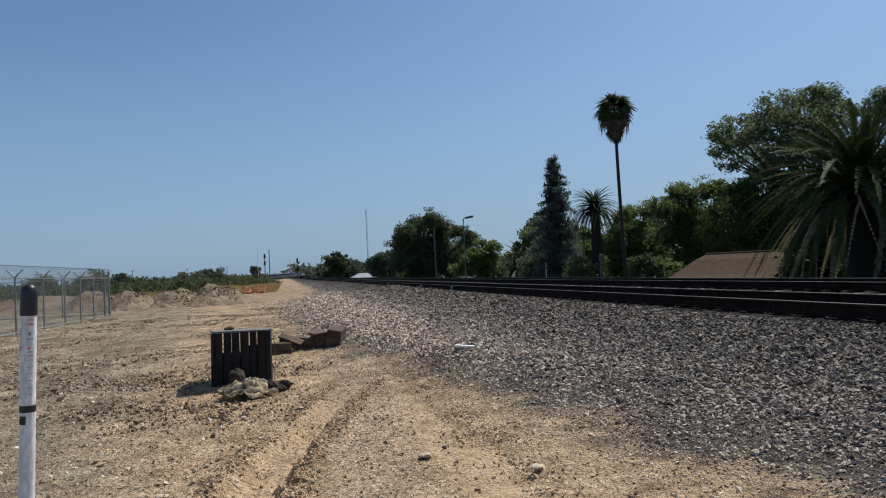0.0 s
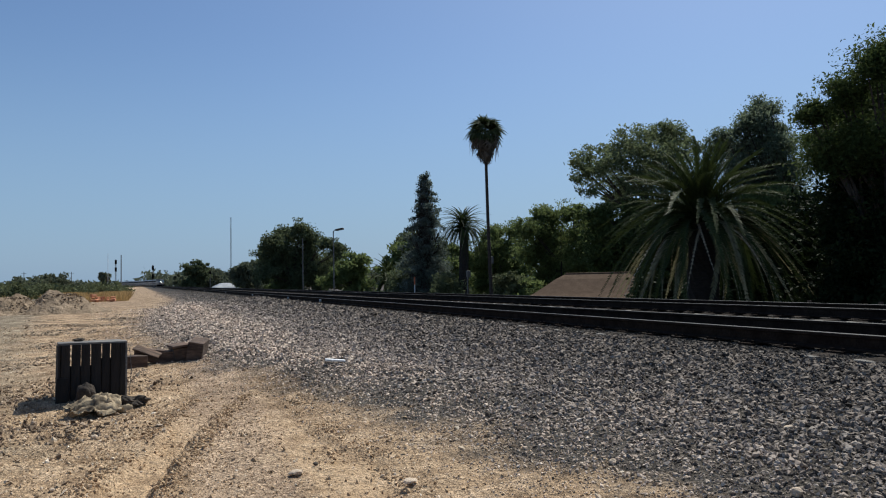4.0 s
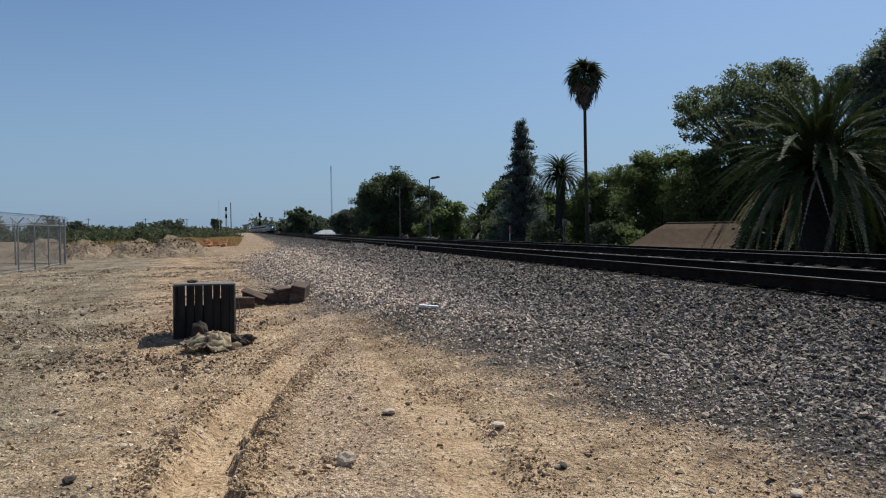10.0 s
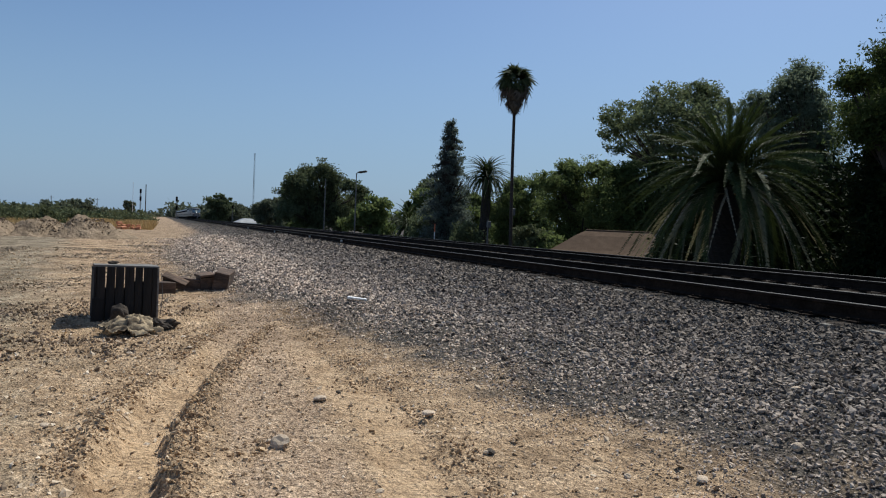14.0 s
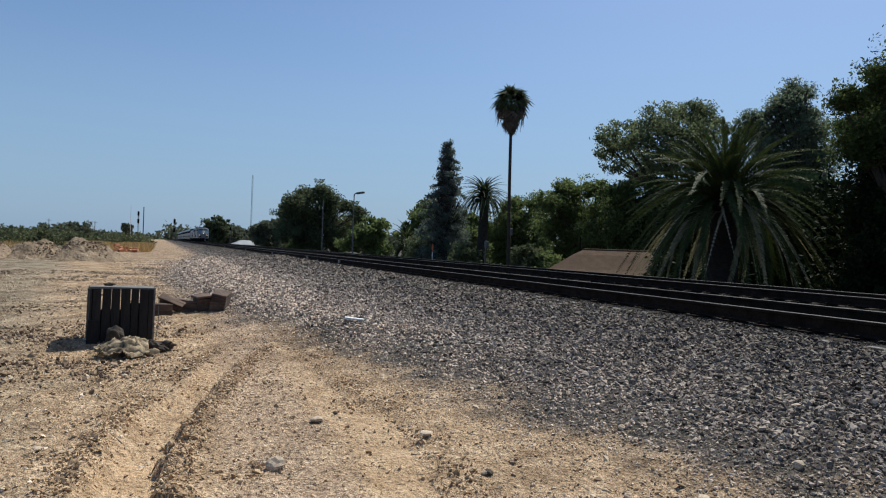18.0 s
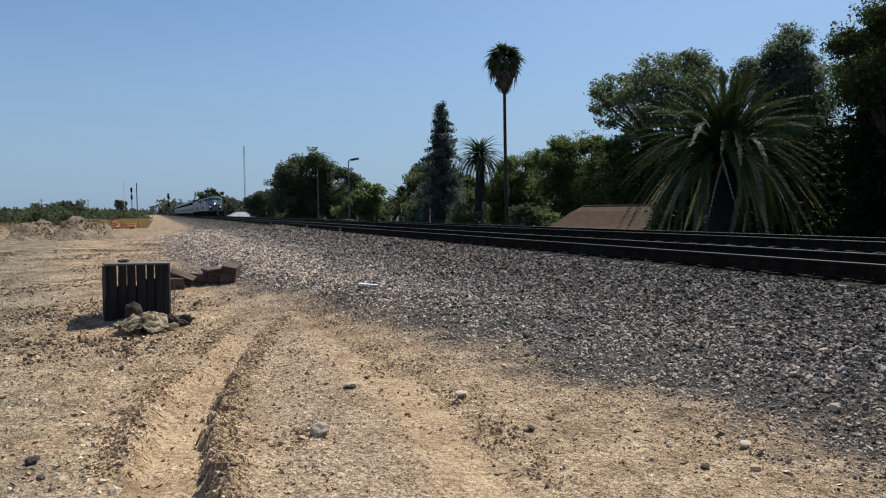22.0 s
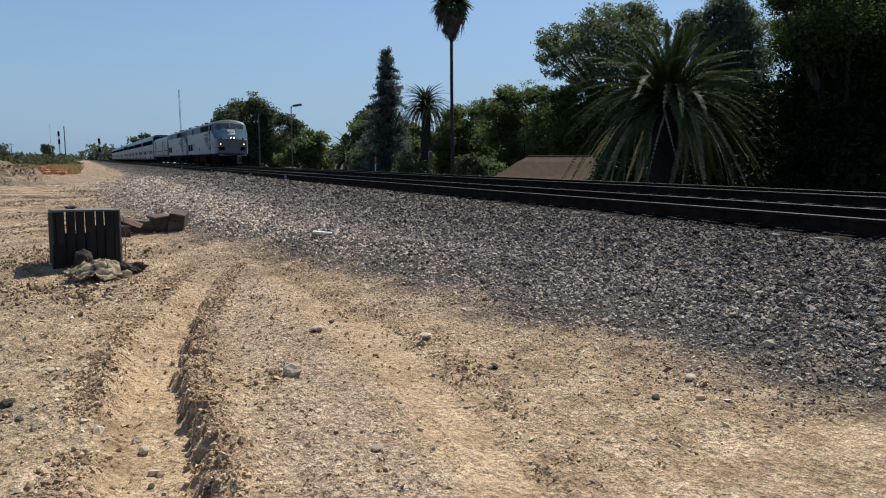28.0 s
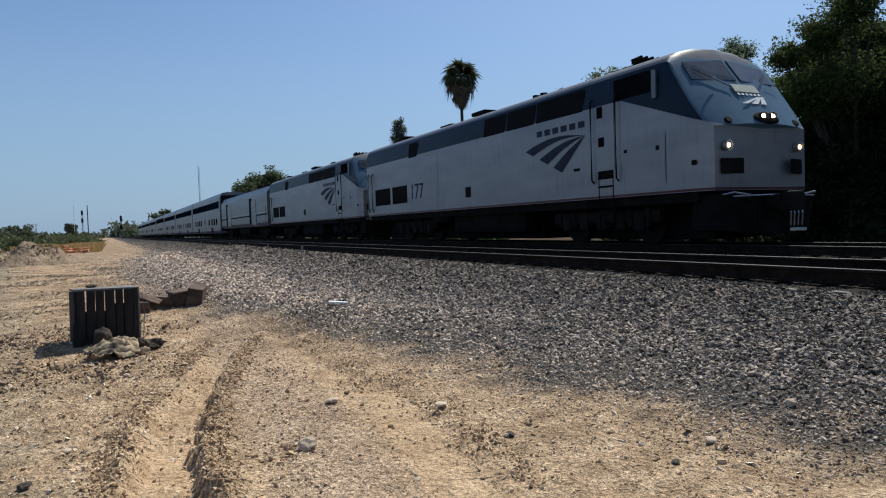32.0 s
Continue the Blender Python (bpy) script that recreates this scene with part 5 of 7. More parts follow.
back = [(-7.05 - 1.9 * k, 31.35 + 0.35 * k) for k in range(1, 16)]
for x, y in back:
    bm = bmesh.new()
    rod(bm, (x, y, -0.3), (x, y, 1.7), 0.03)
    part("post", bm, GALV, fence)
for z in (0.06, 1.58):
    bm = bmesh.new()
    rod(bm, (-7.05, 31.35, z), (-7.2, 14.0, z), 0.018, sides=6)
    rod(bm, (-7.05, 31.35, z), (back[-1][0], back[-1][1], z), 0.018, sides=6)
    part("rail_wire", bm, GALV, fence)


def wires(segments, r):
    """Three-sided wires between pairs of places."""
    seg = np.asarray(segments, float)
    a, b = seg[:, 0], seg[:, 1]
    d = b - a
    d /= np.linalg.norm(d, axis=1)[:, None]
    up = np.where(np.abs(d[:, 2:3]) > 0.9, np.array([[1.0, 0, 0]]), np.array([[0, 0, 1.0]]))
    u = np.cross(d, up)
    u /= np.linalg.norm(u, axis=1)[:, None]
    w = np.cross(d, u)
    ring = [u * math.cos(q) + w * math.sin(q) for q in (0, 2.0944, 4.18879)]
    v = np.stack([a + r * k for k in ring] + [b + r * k for k in ring], 1)
    f = np.array([(0, 1, 4, 3), (1, 2, 5, 4), (2, 0, 3, 5)])[None] + 6 * np.arange(len(seg))[:, None, None]
    return v.reshape(-1, 3), f.reshape(-1, 4)


def mesh_panel(p, q, z0, z1, pitch=0.075):
    p, q = Vector((*p, 0)), Vector((*q, 0))
    length, high = (q - p).length, z1 - z0
    d = (q - p).normalized()
    out = []
    u = -high
    while u < length:
        for s in (0, 1):
            a, b = (u, u + high)
            za, zb = (z0, z1) if s == 0 else (z1, z0)
            ca, cb = max(a, 0), min(b, length)
            if cb > ca:
                out.append((tuple(p + d * ca)[:2] + (za + (zb - za) * (ca - a) / high,), tuple(p + d * cb)[:2] + (za + (zb - za) * (cb - a) / high,)))
        u += pitch
    return out


net = mesh_panel((-7.05, 31.35), (-7.2, 14.0), 0.05, 1.6) + mesh_panel((-7.05, 31.35), back[-1], 0.05, 1.6, 0.09)
arrays("wire_mesh", *wires(net, 0.0019), GALV, fence)["kind"] = "stuff"
coil = []
for p, q in (((-7.05, 31.2), (-7.2, 14.0)), ((-7.05, 31.2), back[-1])):
    p, q = Vector((*p, 0)), Vector((*q, 0))
    d = (q - p).normalized()
    side = Vector((-d.y, d.x, 0))
    pts = []
    for k in range(int((q - p).length / 0.22 * 10)):
        a = 2 * math.pi * k / 10
        pts.append(tuple(p + d * (0.022 * k) + side * (0.19 * math.cos(a)) + Vector((0, 0, 1.78 + 0.17 * math.sin(a)))))
    coil += list(zip(pts, pts[1:]))
arrays("razor_wire", *wires(coil, 0.0042), GALV, fence)["kind"] = "stuff"
strands = []
for z, o in ((1.72, 0.1), (1.82, 0.2), (1.72, -0.1), (1.82, -0.2)):
    strands.append(((-7.05 + o, 31.3, z), (-7.2 + o, 14.0, z)))
arrays("barbed_strands", *wires(strands, 0.004), GALV, fence)["kind"] = "stuff"


# ---- plants ----
def leaf_material(name, dark, light, glow_through=0.35, gloss=0.06):
    m, n, l, b = mat(name, 0.6)
    big = noise_node(n, l, 0.6, 4.0)
    isl = n.new("ShaderNodeNewGeometry").outputs["Random Per Island"]
    col = ramp_node(n, l, big.outputs[0], [(0.3, dark), (0.7, light)]).outputs[0]
    col = mix_node(n, l, "MULTIPLY", 1.0, col, ramp_node(n, l, isl, [(0.0, (0.68, 0.68, 0.68)), (1.0, (1.32, 1.32, 1.32))]).outputs[0])
    l.new(col, b.inputs["Base Color"])
    b.inputs["Specular IOR Level"].default_value = gloss
    b.inputs["Roughness"].default_value = 0.7 - 0.6 * gloss
    tr = n.new("ShaderNodeBsdfTranslucent")
    l.new(col, tr.inputs[0])
    mx = n.new("ShaderNodeMixShader")
    mx.inputs[0].default_value = glow_through
    l.new(b.outputs[0], mx.inputs[1])
    l.new(tr.outputs[0], mx.inputs[2])
    l.new(mx.outputs[0], n["Material Output"].inputs[0])
    return m


# near-black leaf colour carries the deep shade of the evergreen row
DARKLEAF = leaf_material("dark_shaded_leaf", (0.009, 0.015, 0.006), (0.026, 0.038, 0.013), 0.12)
MIDLEAF = leaf_material("mid_green_leaf", (0.040, 0.060, 0.020), (0.10, 0.13, 0.043), 0.4)
# olive lightened in the leaf itself for haze over the farther trees
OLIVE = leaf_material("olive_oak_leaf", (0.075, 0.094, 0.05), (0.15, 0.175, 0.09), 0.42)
GREEN = leaf_material("summer_leaf", (0.085, 0.115, 0.04), (0.19, 0.23, 0.085), 0.48)
SYCAMORE = leaf_material("dusty_sycamore_leaf", (0.105, 0.132, 0.062), (0.21, 0.24, 0.125), 0.46)
FEATHER = leaf_material("grey_green_feathery_leaf", (0.10, 0.13, 0.08), (0.195, 0.23, 0.15), 0.5)
CEDAR = leaf_material("blue_green_needles", (0.095, 0.12, 0.10), (0.18, 0.21, 0.175), 0.45)
# distance haze is painted into this pale leaf colour
HAZED = leaf_material("haze_pale_far_leaf", (0.085, 0.10, 0.066), (0.155, 0.17, 0.11), 0.35)
PALM = leaf_material("palm_leaflet", (0.022, 0.034, 0.010), (0.064, 0.084, 0.026), 0.16, 0.15)
FANLEAF = leaf_material("fan_palm_leaf", (0.04, 0.052, 0.022), (0.09, 0.11, 0.05), 0.3, 0.08)
DEADPALM = leaf_material("dry_palm_leaf", (0.10, 0.08, 0.06), (0.20, 0.165, 0.13), 0.25)
# pale yellow puts sunlight on the dry hanging fronds into their colour
HANGING = leaf_material("sunlit_hanging_frond", (0.15, 0.14, 0.075), (0.29, 0.265, 0.155), 0.25, 0.2)
STRAW = leaf_material("dry_straw", (0.34, 0.22, 0.09), (0.52, 0.37, 0.17), 0.3)
WEED = leaf_material("weed_green", (0.075, 0.09, 0.045), (0.14, 0.155, 0.08), 0.3)
BARK = surface("rough_bark", (0.028, 0.022, 0.017), (0.07, 0.056, 0.043), 4.0, 0.95, grain=16, bump=0.9, depth=0.04, stretch=(1, 1, 0.3))
PALMBARK = surface("ringed_palm_bark", (0.018, 0.014, 0.011), (0.045, 0.036, 0.028), 4.0, 0.95, grain=12, bump=0.9, depth=0.05, stretch=(1, 1, 5))


def leaf_quads(places, size, flat=0.0, long=1.9):
    """A small folded leaf or sprig at each place."""
    k = len(places)
    a = rng.normal(size=(k, 3))
    a[:, 2] *= 1 - flat
    a /= np.linalg.norm(a, axis=1)[:, None]
    b = np.cross(a, rng.normal(size=(k, 3)))
    b /= np.linalg.norm(b, axis=1)[:, None]
    s = (size * rng.uniform(0.6, 1.4, k))[:, None]
    v = np.stack([places - a * s * long * 0.5, places + b * s * 0.4, places + a * s * long * 0.5, places - b * s * 0.4], 1)
    return v.reshape(-1, 3), np.arange(4 * k).reshape(-1, 4)


def crown_places(lobes, count, clumps, spread=0.30, hollow=0.55):
    """Places gathered in clumps that lie towards the outside of the lobes, so that gaps stay between them."""
    vol = np.array([q[3] * q[4] * q[5] for q in lobes]) ** 0.5
    pick = rng.choice(len(lobes), clumps, p=vol / vol.sum())
    q = np.array(lobes)[pick]
    d = rng.normal(size=(clumps, 3))
    d /= np.linalg.norm(d, axis=1)[:, None]
    c = q[:, :3] + d * q[:, 3:6] * rng.uniform(hollow, 1.0, clumps)[:, None] ** 0.6
    mean = q[:, 3:6].mean(1)
    which = rng.integers(0, clumps, count)
    r = rng.normal(size=(count, 3)).clip(-1.5, 1.5) * (spread * mean[which] * rng.uniform(0.35, 1.0, clumps)[which])[:, None]
    r[:, 2] *= 0.7
    return c[which] + r


def tree(label, x, y, z, lobes, leaf, count, clumps, material, trunk=0.3, spread=0.34, group="trees beyond the line", category="tree", core=0.2):
    """lobes: (dx, dy, height, rx, ry, rz) from the foot."""
    o = thing("tree", label, category, group, pose(x, y, z))
    bm = bmesh.new()
    top = max(q[2] for q in lobes)
    tube(bm, [(0, 0, -0.3), (0.1, 0.05, top * 0.25), (-0.05, 0.1, top * 0.5), (0.05, 0, top * 0.8)], [trunk * 1.3, trunk, trunk * 0.75, trunk * 0.35], 9)
    for k, q in enumerate(lobes):
        h = top * (0.22 + 0.06 * (k % 4))
        tube(bm, [(0, 0, h), (q[0] * 0.4, q[1] * 0.4, h + (q[2] - h) * 0.55), (q[0] * 0.9, q[1] * 0.9, q[2] - 0.2 * q[5])], [trunk * 0.45, trunk * 0.24, trunk * 0.05], 6)
        for j in range(3):
            a = 2.1 * j + k
            tube(bm, [(q[0] * 0.5, q[1] * 0.5, h + (q[2] - h) * 0.6), (q[0] + q[3] * 0.7 * math.cos(a), q[1] + q[4] * 0.7 * math.sin(a), q[2] + q[5] * 0.3 * math.sin(a * 2))], [trunk * 0.2, trunk * 0.05], 5)
    part("trunk", bm, BARK, o)
    v, f = leaf_quads(crown_places(lobes, int(count * 1.35), int(clumps * 1.1), spread), leaf * 0.72)
    inner = [(*q[:3], q[3] * 0.72, q[4] * 0.72, q[5] * 0.72) for q in lobes]
    v2, f2 = leaf_quads(crown_places(inner, int(count * core), int(clumps * 1.5), 0.3, 0.1), leaf * 1.5)
    arrays("crown", np.concatenate([v, v2]), np.concatenate([f, f2 + len(v)]), material, o)
    return o


def lobes_of(seed, n, rx, ry, z0, z1, r0, r1):
    r = random.Random(seed)
    out = []
    for k in range(n):
        u = (k + 0.5) / n
        h = z0 + (z1 - z0) * u
        w = math.sin(math.pi * (0.18 + 0.78 * u)) ** 0.7
        a = r.uniform(0, 6.28)
        d = r.uniform(0.25, 0.8) * w
        s = r.uniform(r0, r1)
        out.append((rx * d * math.cos(a), ry * d * math.sin(a), h, s * 1.1, s * 1.1, s * 0.85))
    return out


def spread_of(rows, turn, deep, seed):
    """Lobes from (across, height, radius): set across the camera's line of sight to fit its view, with depth behind and
    before.
    """
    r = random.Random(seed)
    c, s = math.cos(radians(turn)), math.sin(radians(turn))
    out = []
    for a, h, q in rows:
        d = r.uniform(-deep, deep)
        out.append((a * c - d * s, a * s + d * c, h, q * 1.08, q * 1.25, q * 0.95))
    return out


GZ = -3.2
# oak by the lamp posts, and the round trees beside it
oak = [(-3.5, 10.9, 1.79), (-5.5, 9.7, 1.3), (-1.6, 12.6, 1.7), (0.8, 13.4, 1.5), (2.4, 11.8, 1.79), (-3.5, 8.0, 2.19), (-0.6, 9.2, 2.49), (2.2, 8.5, 2.49), (5.2, 11.0, 1.5), (7.2, 9.6, 1.4), (6.1, 7.6, 1.99), (3.7, 6.6, 1.99), (-1.6, 6.1, 2.19), (-4.6, 6.0, 1.79), (0.5, 4.6, 2.2), (4.6, 4.4, 2.0)]
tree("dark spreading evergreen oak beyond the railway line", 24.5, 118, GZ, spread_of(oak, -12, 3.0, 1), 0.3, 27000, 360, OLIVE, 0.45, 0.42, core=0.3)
tree("light green bush beyond the rails", 22.5, 122, GZ, lobes_of(3, 6, 3.0, 4, 2.2, 4.8, 1.2, 1.7), 0.3, 4200, 70, GREEN, 0.16)
bush = [(-4.3, 6.5, 1.6), (-2.5, 7.6, 1.74), (-0.8, 8.1, 1.6), (-1.7, 5.5, 1.6), (-3.5, 4.6, 1.34), (0.4, 5.0, 1.6), (-2.0, 3.2, 1.8)]
tree("soft green tree beside the spreading oak", 24.5, 160, GZ, spread_of(bush, -8, 2.0, 4), 0.36, 6000, 90, HAZED, 0.16)
# narrow cedar: whorls of short boughs, each bough a row of needle tufts
cedar = []
r5 = random.Random(5)
for k in range(64):
    u = (k + 0.5) / 64
    reach = (3.3 * (1 - u) ** 0.8 + 0.2) * r5.uniform(0.7, 1.1)
    a = k * 2.39996
    for f in (0.42, 0.78, 1.0):
        q = (0.42 + 0.55 * (1 - u)) * (1.3 - 0.55 * f)
        cedar.append((reach * f * math.cos(a), reach * f * math.sin(a), 2.0 + 12.9 * u - 0.28 * reach * f * f + 0.1, q, q, q * 0.5))
tree("tall dark conical cedar rising behind the palms", 26.3, 63.2, GZ, cedar, 0.15, 20000, 560, CEDAR, 0.2, 0.8, core=0.12)
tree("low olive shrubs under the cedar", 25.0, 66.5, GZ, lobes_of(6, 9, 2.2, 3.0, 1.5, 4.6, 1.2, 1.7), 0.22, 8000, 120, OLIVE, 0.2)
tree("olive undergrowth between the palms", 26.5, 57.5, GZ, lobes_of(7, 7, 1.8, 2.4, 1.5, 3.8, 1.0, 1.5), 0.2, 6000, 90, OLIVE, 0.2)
# mixed green behind
green = [(-0.6, 8.9, 0.82), (0.4, 9.2, 0.76), (1.7, 9.1, 0.82), (2.7, 8.7, 0.7), (-0.9, 7.3, 1.28), (0.6, 7.4, 1.4), (2.3, 7.1, 1.17), (-1.4, 5.9, 1.17), (0.6, 5.5, 1.4), (2.6, 5.3, 1.17), (-2.4, 6.6, 1.1), (-1.0, 3.8, 1.5), (1.4, 3.6, 1.5)]
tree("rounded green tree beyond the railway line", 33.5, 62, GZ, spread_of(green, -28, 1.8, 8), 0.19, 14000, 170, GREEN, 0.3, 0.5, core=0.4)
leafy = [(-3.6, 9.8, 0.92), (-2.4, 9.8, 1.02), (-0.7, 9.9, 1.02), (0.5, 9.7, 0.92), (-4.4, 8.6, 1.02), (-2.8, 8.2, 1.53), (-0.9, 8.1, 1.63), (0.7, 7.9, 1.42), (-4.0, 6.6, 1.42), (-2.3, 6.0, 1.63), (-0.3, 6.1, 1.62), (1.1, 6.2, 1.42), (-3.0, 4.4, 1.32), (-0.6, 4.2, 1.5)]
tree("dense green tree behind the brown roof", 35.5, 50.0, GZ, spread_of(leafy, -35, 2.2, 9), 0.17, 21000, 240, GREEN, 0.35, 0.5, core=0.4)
tree("bright green shrub beside the fan palm", 26.2, 46.2, GZ, lobes_of(10, 6, 1.5, 1.5, 1.8, 4.2, 0.8, 1.2), 0.2, 5000, 80, WEED, 0.15)
tree("bright green shrub beside the brown roof", 27.2, 45.0, GZ, lobes_of(11, 5, 1.3, 1.3, 1.8, 3.9, 0.7, 1.1), 0.18, 4200, 70, GREEN, 0.15)
# the pale airy sycamore
syc = [(-6.4, 13.8, 1.14), (-6.9, 12.7, 0.85), (-5.7, 12.4, 1.18), (-6.0, 11.3, 0.76), (-4.9, 13.0, 1.18), (-4.0, 14.3, 1.19), (-3.0, 15.0, 1.05), (-1.8, 15.1, 1.19), (-0.7, 15.5, 1.05), (-0.3, 16.0, 0.67), (0.6, 15.3, 0.95), (0.9, 14.3, 0.95), (-2.8, 13.6, 1.42), (-1.3, 13.6, 1.42), (0.1, 13.5, 1.32), (-3.7, 12.2, 1.13), (-2.5, 11.6, 1.13), (-4.6, 10.8, 0.85), (-1.4, 11.3, 1.32), (0.2, 11.7, 1.18), (-5.0, 9.8, 0.8), (-3.4, 10.2, 0.8)]
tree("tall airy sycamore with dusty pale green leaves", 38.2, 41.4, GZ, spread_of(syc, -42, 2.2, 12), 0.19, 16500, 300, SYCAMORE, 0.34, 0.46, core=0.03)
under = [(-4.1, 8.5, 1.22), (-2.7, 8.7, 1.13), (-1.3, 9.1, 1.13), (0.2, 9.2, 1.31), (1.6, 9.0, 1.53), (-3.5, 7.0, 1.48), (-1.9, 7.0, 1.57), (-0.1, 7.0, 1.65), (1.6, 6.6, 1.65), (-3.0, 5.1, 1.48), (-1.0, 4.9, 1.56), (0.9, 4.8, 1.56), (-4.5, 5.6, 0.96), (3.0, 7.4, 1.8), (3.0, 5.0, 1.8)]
tree("dark green tree under the sycamore", 35.0, 39.0, GZ, spread_of(under, -42, 1.8, 13), 0.18, 18000, 220, MIDLEAF, 0.3, 0.46, core=0.6)
# the tall dark wood at the open end
feather = [(-3.1, 12.0, 0.53), (-3.4, 11.6, 0.5), (-1.2, 13.7, 0.61), (-1.7, 13.3, 0.57), (-0.6, 13.3, 0.5), (-1.4, 12.7, 0.71), (-0.8, 12.6, 0.71), (-0.2, 12.3, 0.5), (-2.2, 12.4, 0.5), (-1.8, 11.8, 0.85), (-0.9, 11.5, 0.99), (-2.6, 11.5, 0.57), (-0.1, 11.3, 0.85), (-2.3, 10.3, 0.91), (-1.0, 10.1, 1.05), (0.1, 9.9, 0.98), (-2.0, 8.6, 1.3), (0.0, 8.4, 1.3), (-1.0, 6.6, 1.5)]
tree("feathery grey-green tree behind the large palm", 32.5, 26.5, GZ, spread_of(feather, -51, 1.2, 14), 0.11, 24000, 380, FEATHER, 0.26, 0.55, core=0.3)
tree("yellow-green leafy tree behind the large palm", 30.2, 25.8, GZ, lobes_of(14, 9, 1.6, 1.8, 3.0, 8.7, 1.0, 1.5), 0.17, 11000, 170, GREEN, 0.3)
big = [(-2.3, 10.6, 0.5), (-1.9, 11.1, 0.45), (-1.4, 11.4, 0.5), (-0.9, 11.8, 0.55), (-0.3, 12.1, 0.61), (0.3, 12.5, 0.76), (-1.7, 10.3, 0.61), (-1.1, 10.7, 0.71), (-0.4, 11.1, 0.8), (0.4, 11.5, 0.9), (-1.3, 9.6, 0.85), (-0.4, 9.9, 1.0), (0.6, 10.1, 1.09), (-1.3, 8.4, 1.1), (0.0, 8.4, 1.19), (1.1, 8.9, 1.23), (-1.4, 7.1, 1.14), (-0.1, 7.0, 1.23), (1.2, 6.9, 1.32), (-1.2, 5.6, 1.14), (0.1, 5.6, 1.22), (1.3, 5.3, 1.31), (-1.6, 4.0, 1.3), (0.2, 3.8, 1.4), (1.8, 3.6, 1.4)]
# one tree in two parts: brighter leaves where sunlit, near-black where shaded
tree("huge dark evergreen tree overhanging the yard", 24.6, 15.9, GZ - 0.9, spread_of([q for q in big if q[1] > 9], -67, 1.6, 15), 0.1, 40000, 420, MIDLEAF, 0.32, 0.6, core=0.5)
tree("shaded lower half of the tall evergreen crown", 24.9, 15.6, GZ - 0.9, spread_of([q for q in big if q[1] < 9], -67, 1.4, 19), 0.13, 30000, 260, DARKLEAF, 0.3, 0.5, core=0.9)
tree("huge dark evergreen tree overhanging the yard", 27.5, 10.5, GZ, lobes_of(16, 18, 4.0, 4.0, 1.6, 10.6, 1.8, 2.6), 0.125, 48000, 520, DARKLEAF, 0.45, core=0.7)
tree("tall green tree closing the row beyond the line", 27.0, 3.0, GZ, lobes_of(17, 14, 4.6, 5.0, 2.0, 16.0, 2.0, 3.0), 0.26, 16000, 240, DARKLEAF, 0.45)
tree("tall dark tree standing behind the evergreen row", 35.0, 13.0, GZ, lobes_of(18, 14, 5.0, 5.0, 2.0, 11.0, 2.2, 3.0), 0.28, 14000, 240, DARKLEAF, 0.45)
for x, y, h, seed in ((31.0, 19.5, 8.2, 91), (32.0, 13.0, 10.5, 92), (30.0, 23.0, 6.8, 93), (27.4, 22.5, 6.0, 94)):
    tree("dark evergreen tree filling the row behind", x, y, GZ, lobes_of(seed, 14, 2.8, 2.8, 1.5, h, 1.7, 2.3), 0.2, 16000, 220, DARKLEAF, 0.3, core=0.9)
# near-black shrubs added to fill the gaps below with shade
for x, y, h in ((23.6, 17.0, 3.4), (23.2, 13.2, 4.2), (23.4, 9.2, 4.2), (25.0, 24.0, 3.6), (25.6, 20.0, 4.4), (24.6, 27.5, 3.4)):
    tree("near-black filler undergrowth below the evergreen row", x, y, GZ, lobes_of(60 + int(y), 9, 1.6, 2.0, 0.5, h, 1.2, 1.6), 0.18, 9000, 120, DARKLEAF, 0.15, core=1.0)
# smaller crowns along the line towards the bend
r18 = random.Random(18)
for k, (x, y, h, w) in enumerate(((31.5, 79, 7.0, 2.8), (31, 84, 8.4, 3.4), (29, 100, 7.4, 3.4), (36, 92, 10.8, 3.6), (33, 72, 7.6, 3.0), (28, 176, 9.0, 5.0), (30, 196, 8.0, 5.0), (40, 230, 10, 6), (44, 280, 10.5, 7))):
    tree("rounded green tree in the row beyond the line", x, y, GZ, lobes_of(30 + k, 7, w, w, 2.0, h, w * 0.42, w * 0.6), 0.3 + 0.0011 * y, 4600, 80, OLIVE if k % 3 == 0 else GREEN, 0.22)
for k, (x, y, h, w) in enumerate(((23, 330, 14.5, 7), (30, 352, 12, 7), (38, 372, 10.5, 8), (46, 400, 9, 9))):
    tree("dark green tree standing where the line bends", x, y, -2.0, lobes_of(50 + k, 8, w, w, 3.0, h - 2.5, w * 0.4, w * 0.55), 0.8, 4200, 80, OLIVE if k < 1 else HAZED, 0.3)
# far wood across the view and the line of trees on the plain
v1, v2 = [], []
for k in range(420):
    a = r18.uniform(-60, 62)
    d = r18.uniform(420, 900) if not -5 < a < 3 else r18.uniform(820, 980)
    x, y = d * math.sin(math.radians(a)), d * math.cos(math.radians(a))
    h = (r18.uniform(3, 6) if a < 0 else r18.uniform(8, 15)) * d / 600
    v1.append(crown_places([(x, y, h * 0.45 - 1, 9 * d / 600, 9 * d / 600, h * 0.55)], 90, 14, 0.3))
fv, ff = leaf_quads(np.concatenate(v1), 2.6)
tagged(arrays("far_wood", fv, ff, HAZED), "distant dark tree line along the horizon", "woods", kind="stuff")
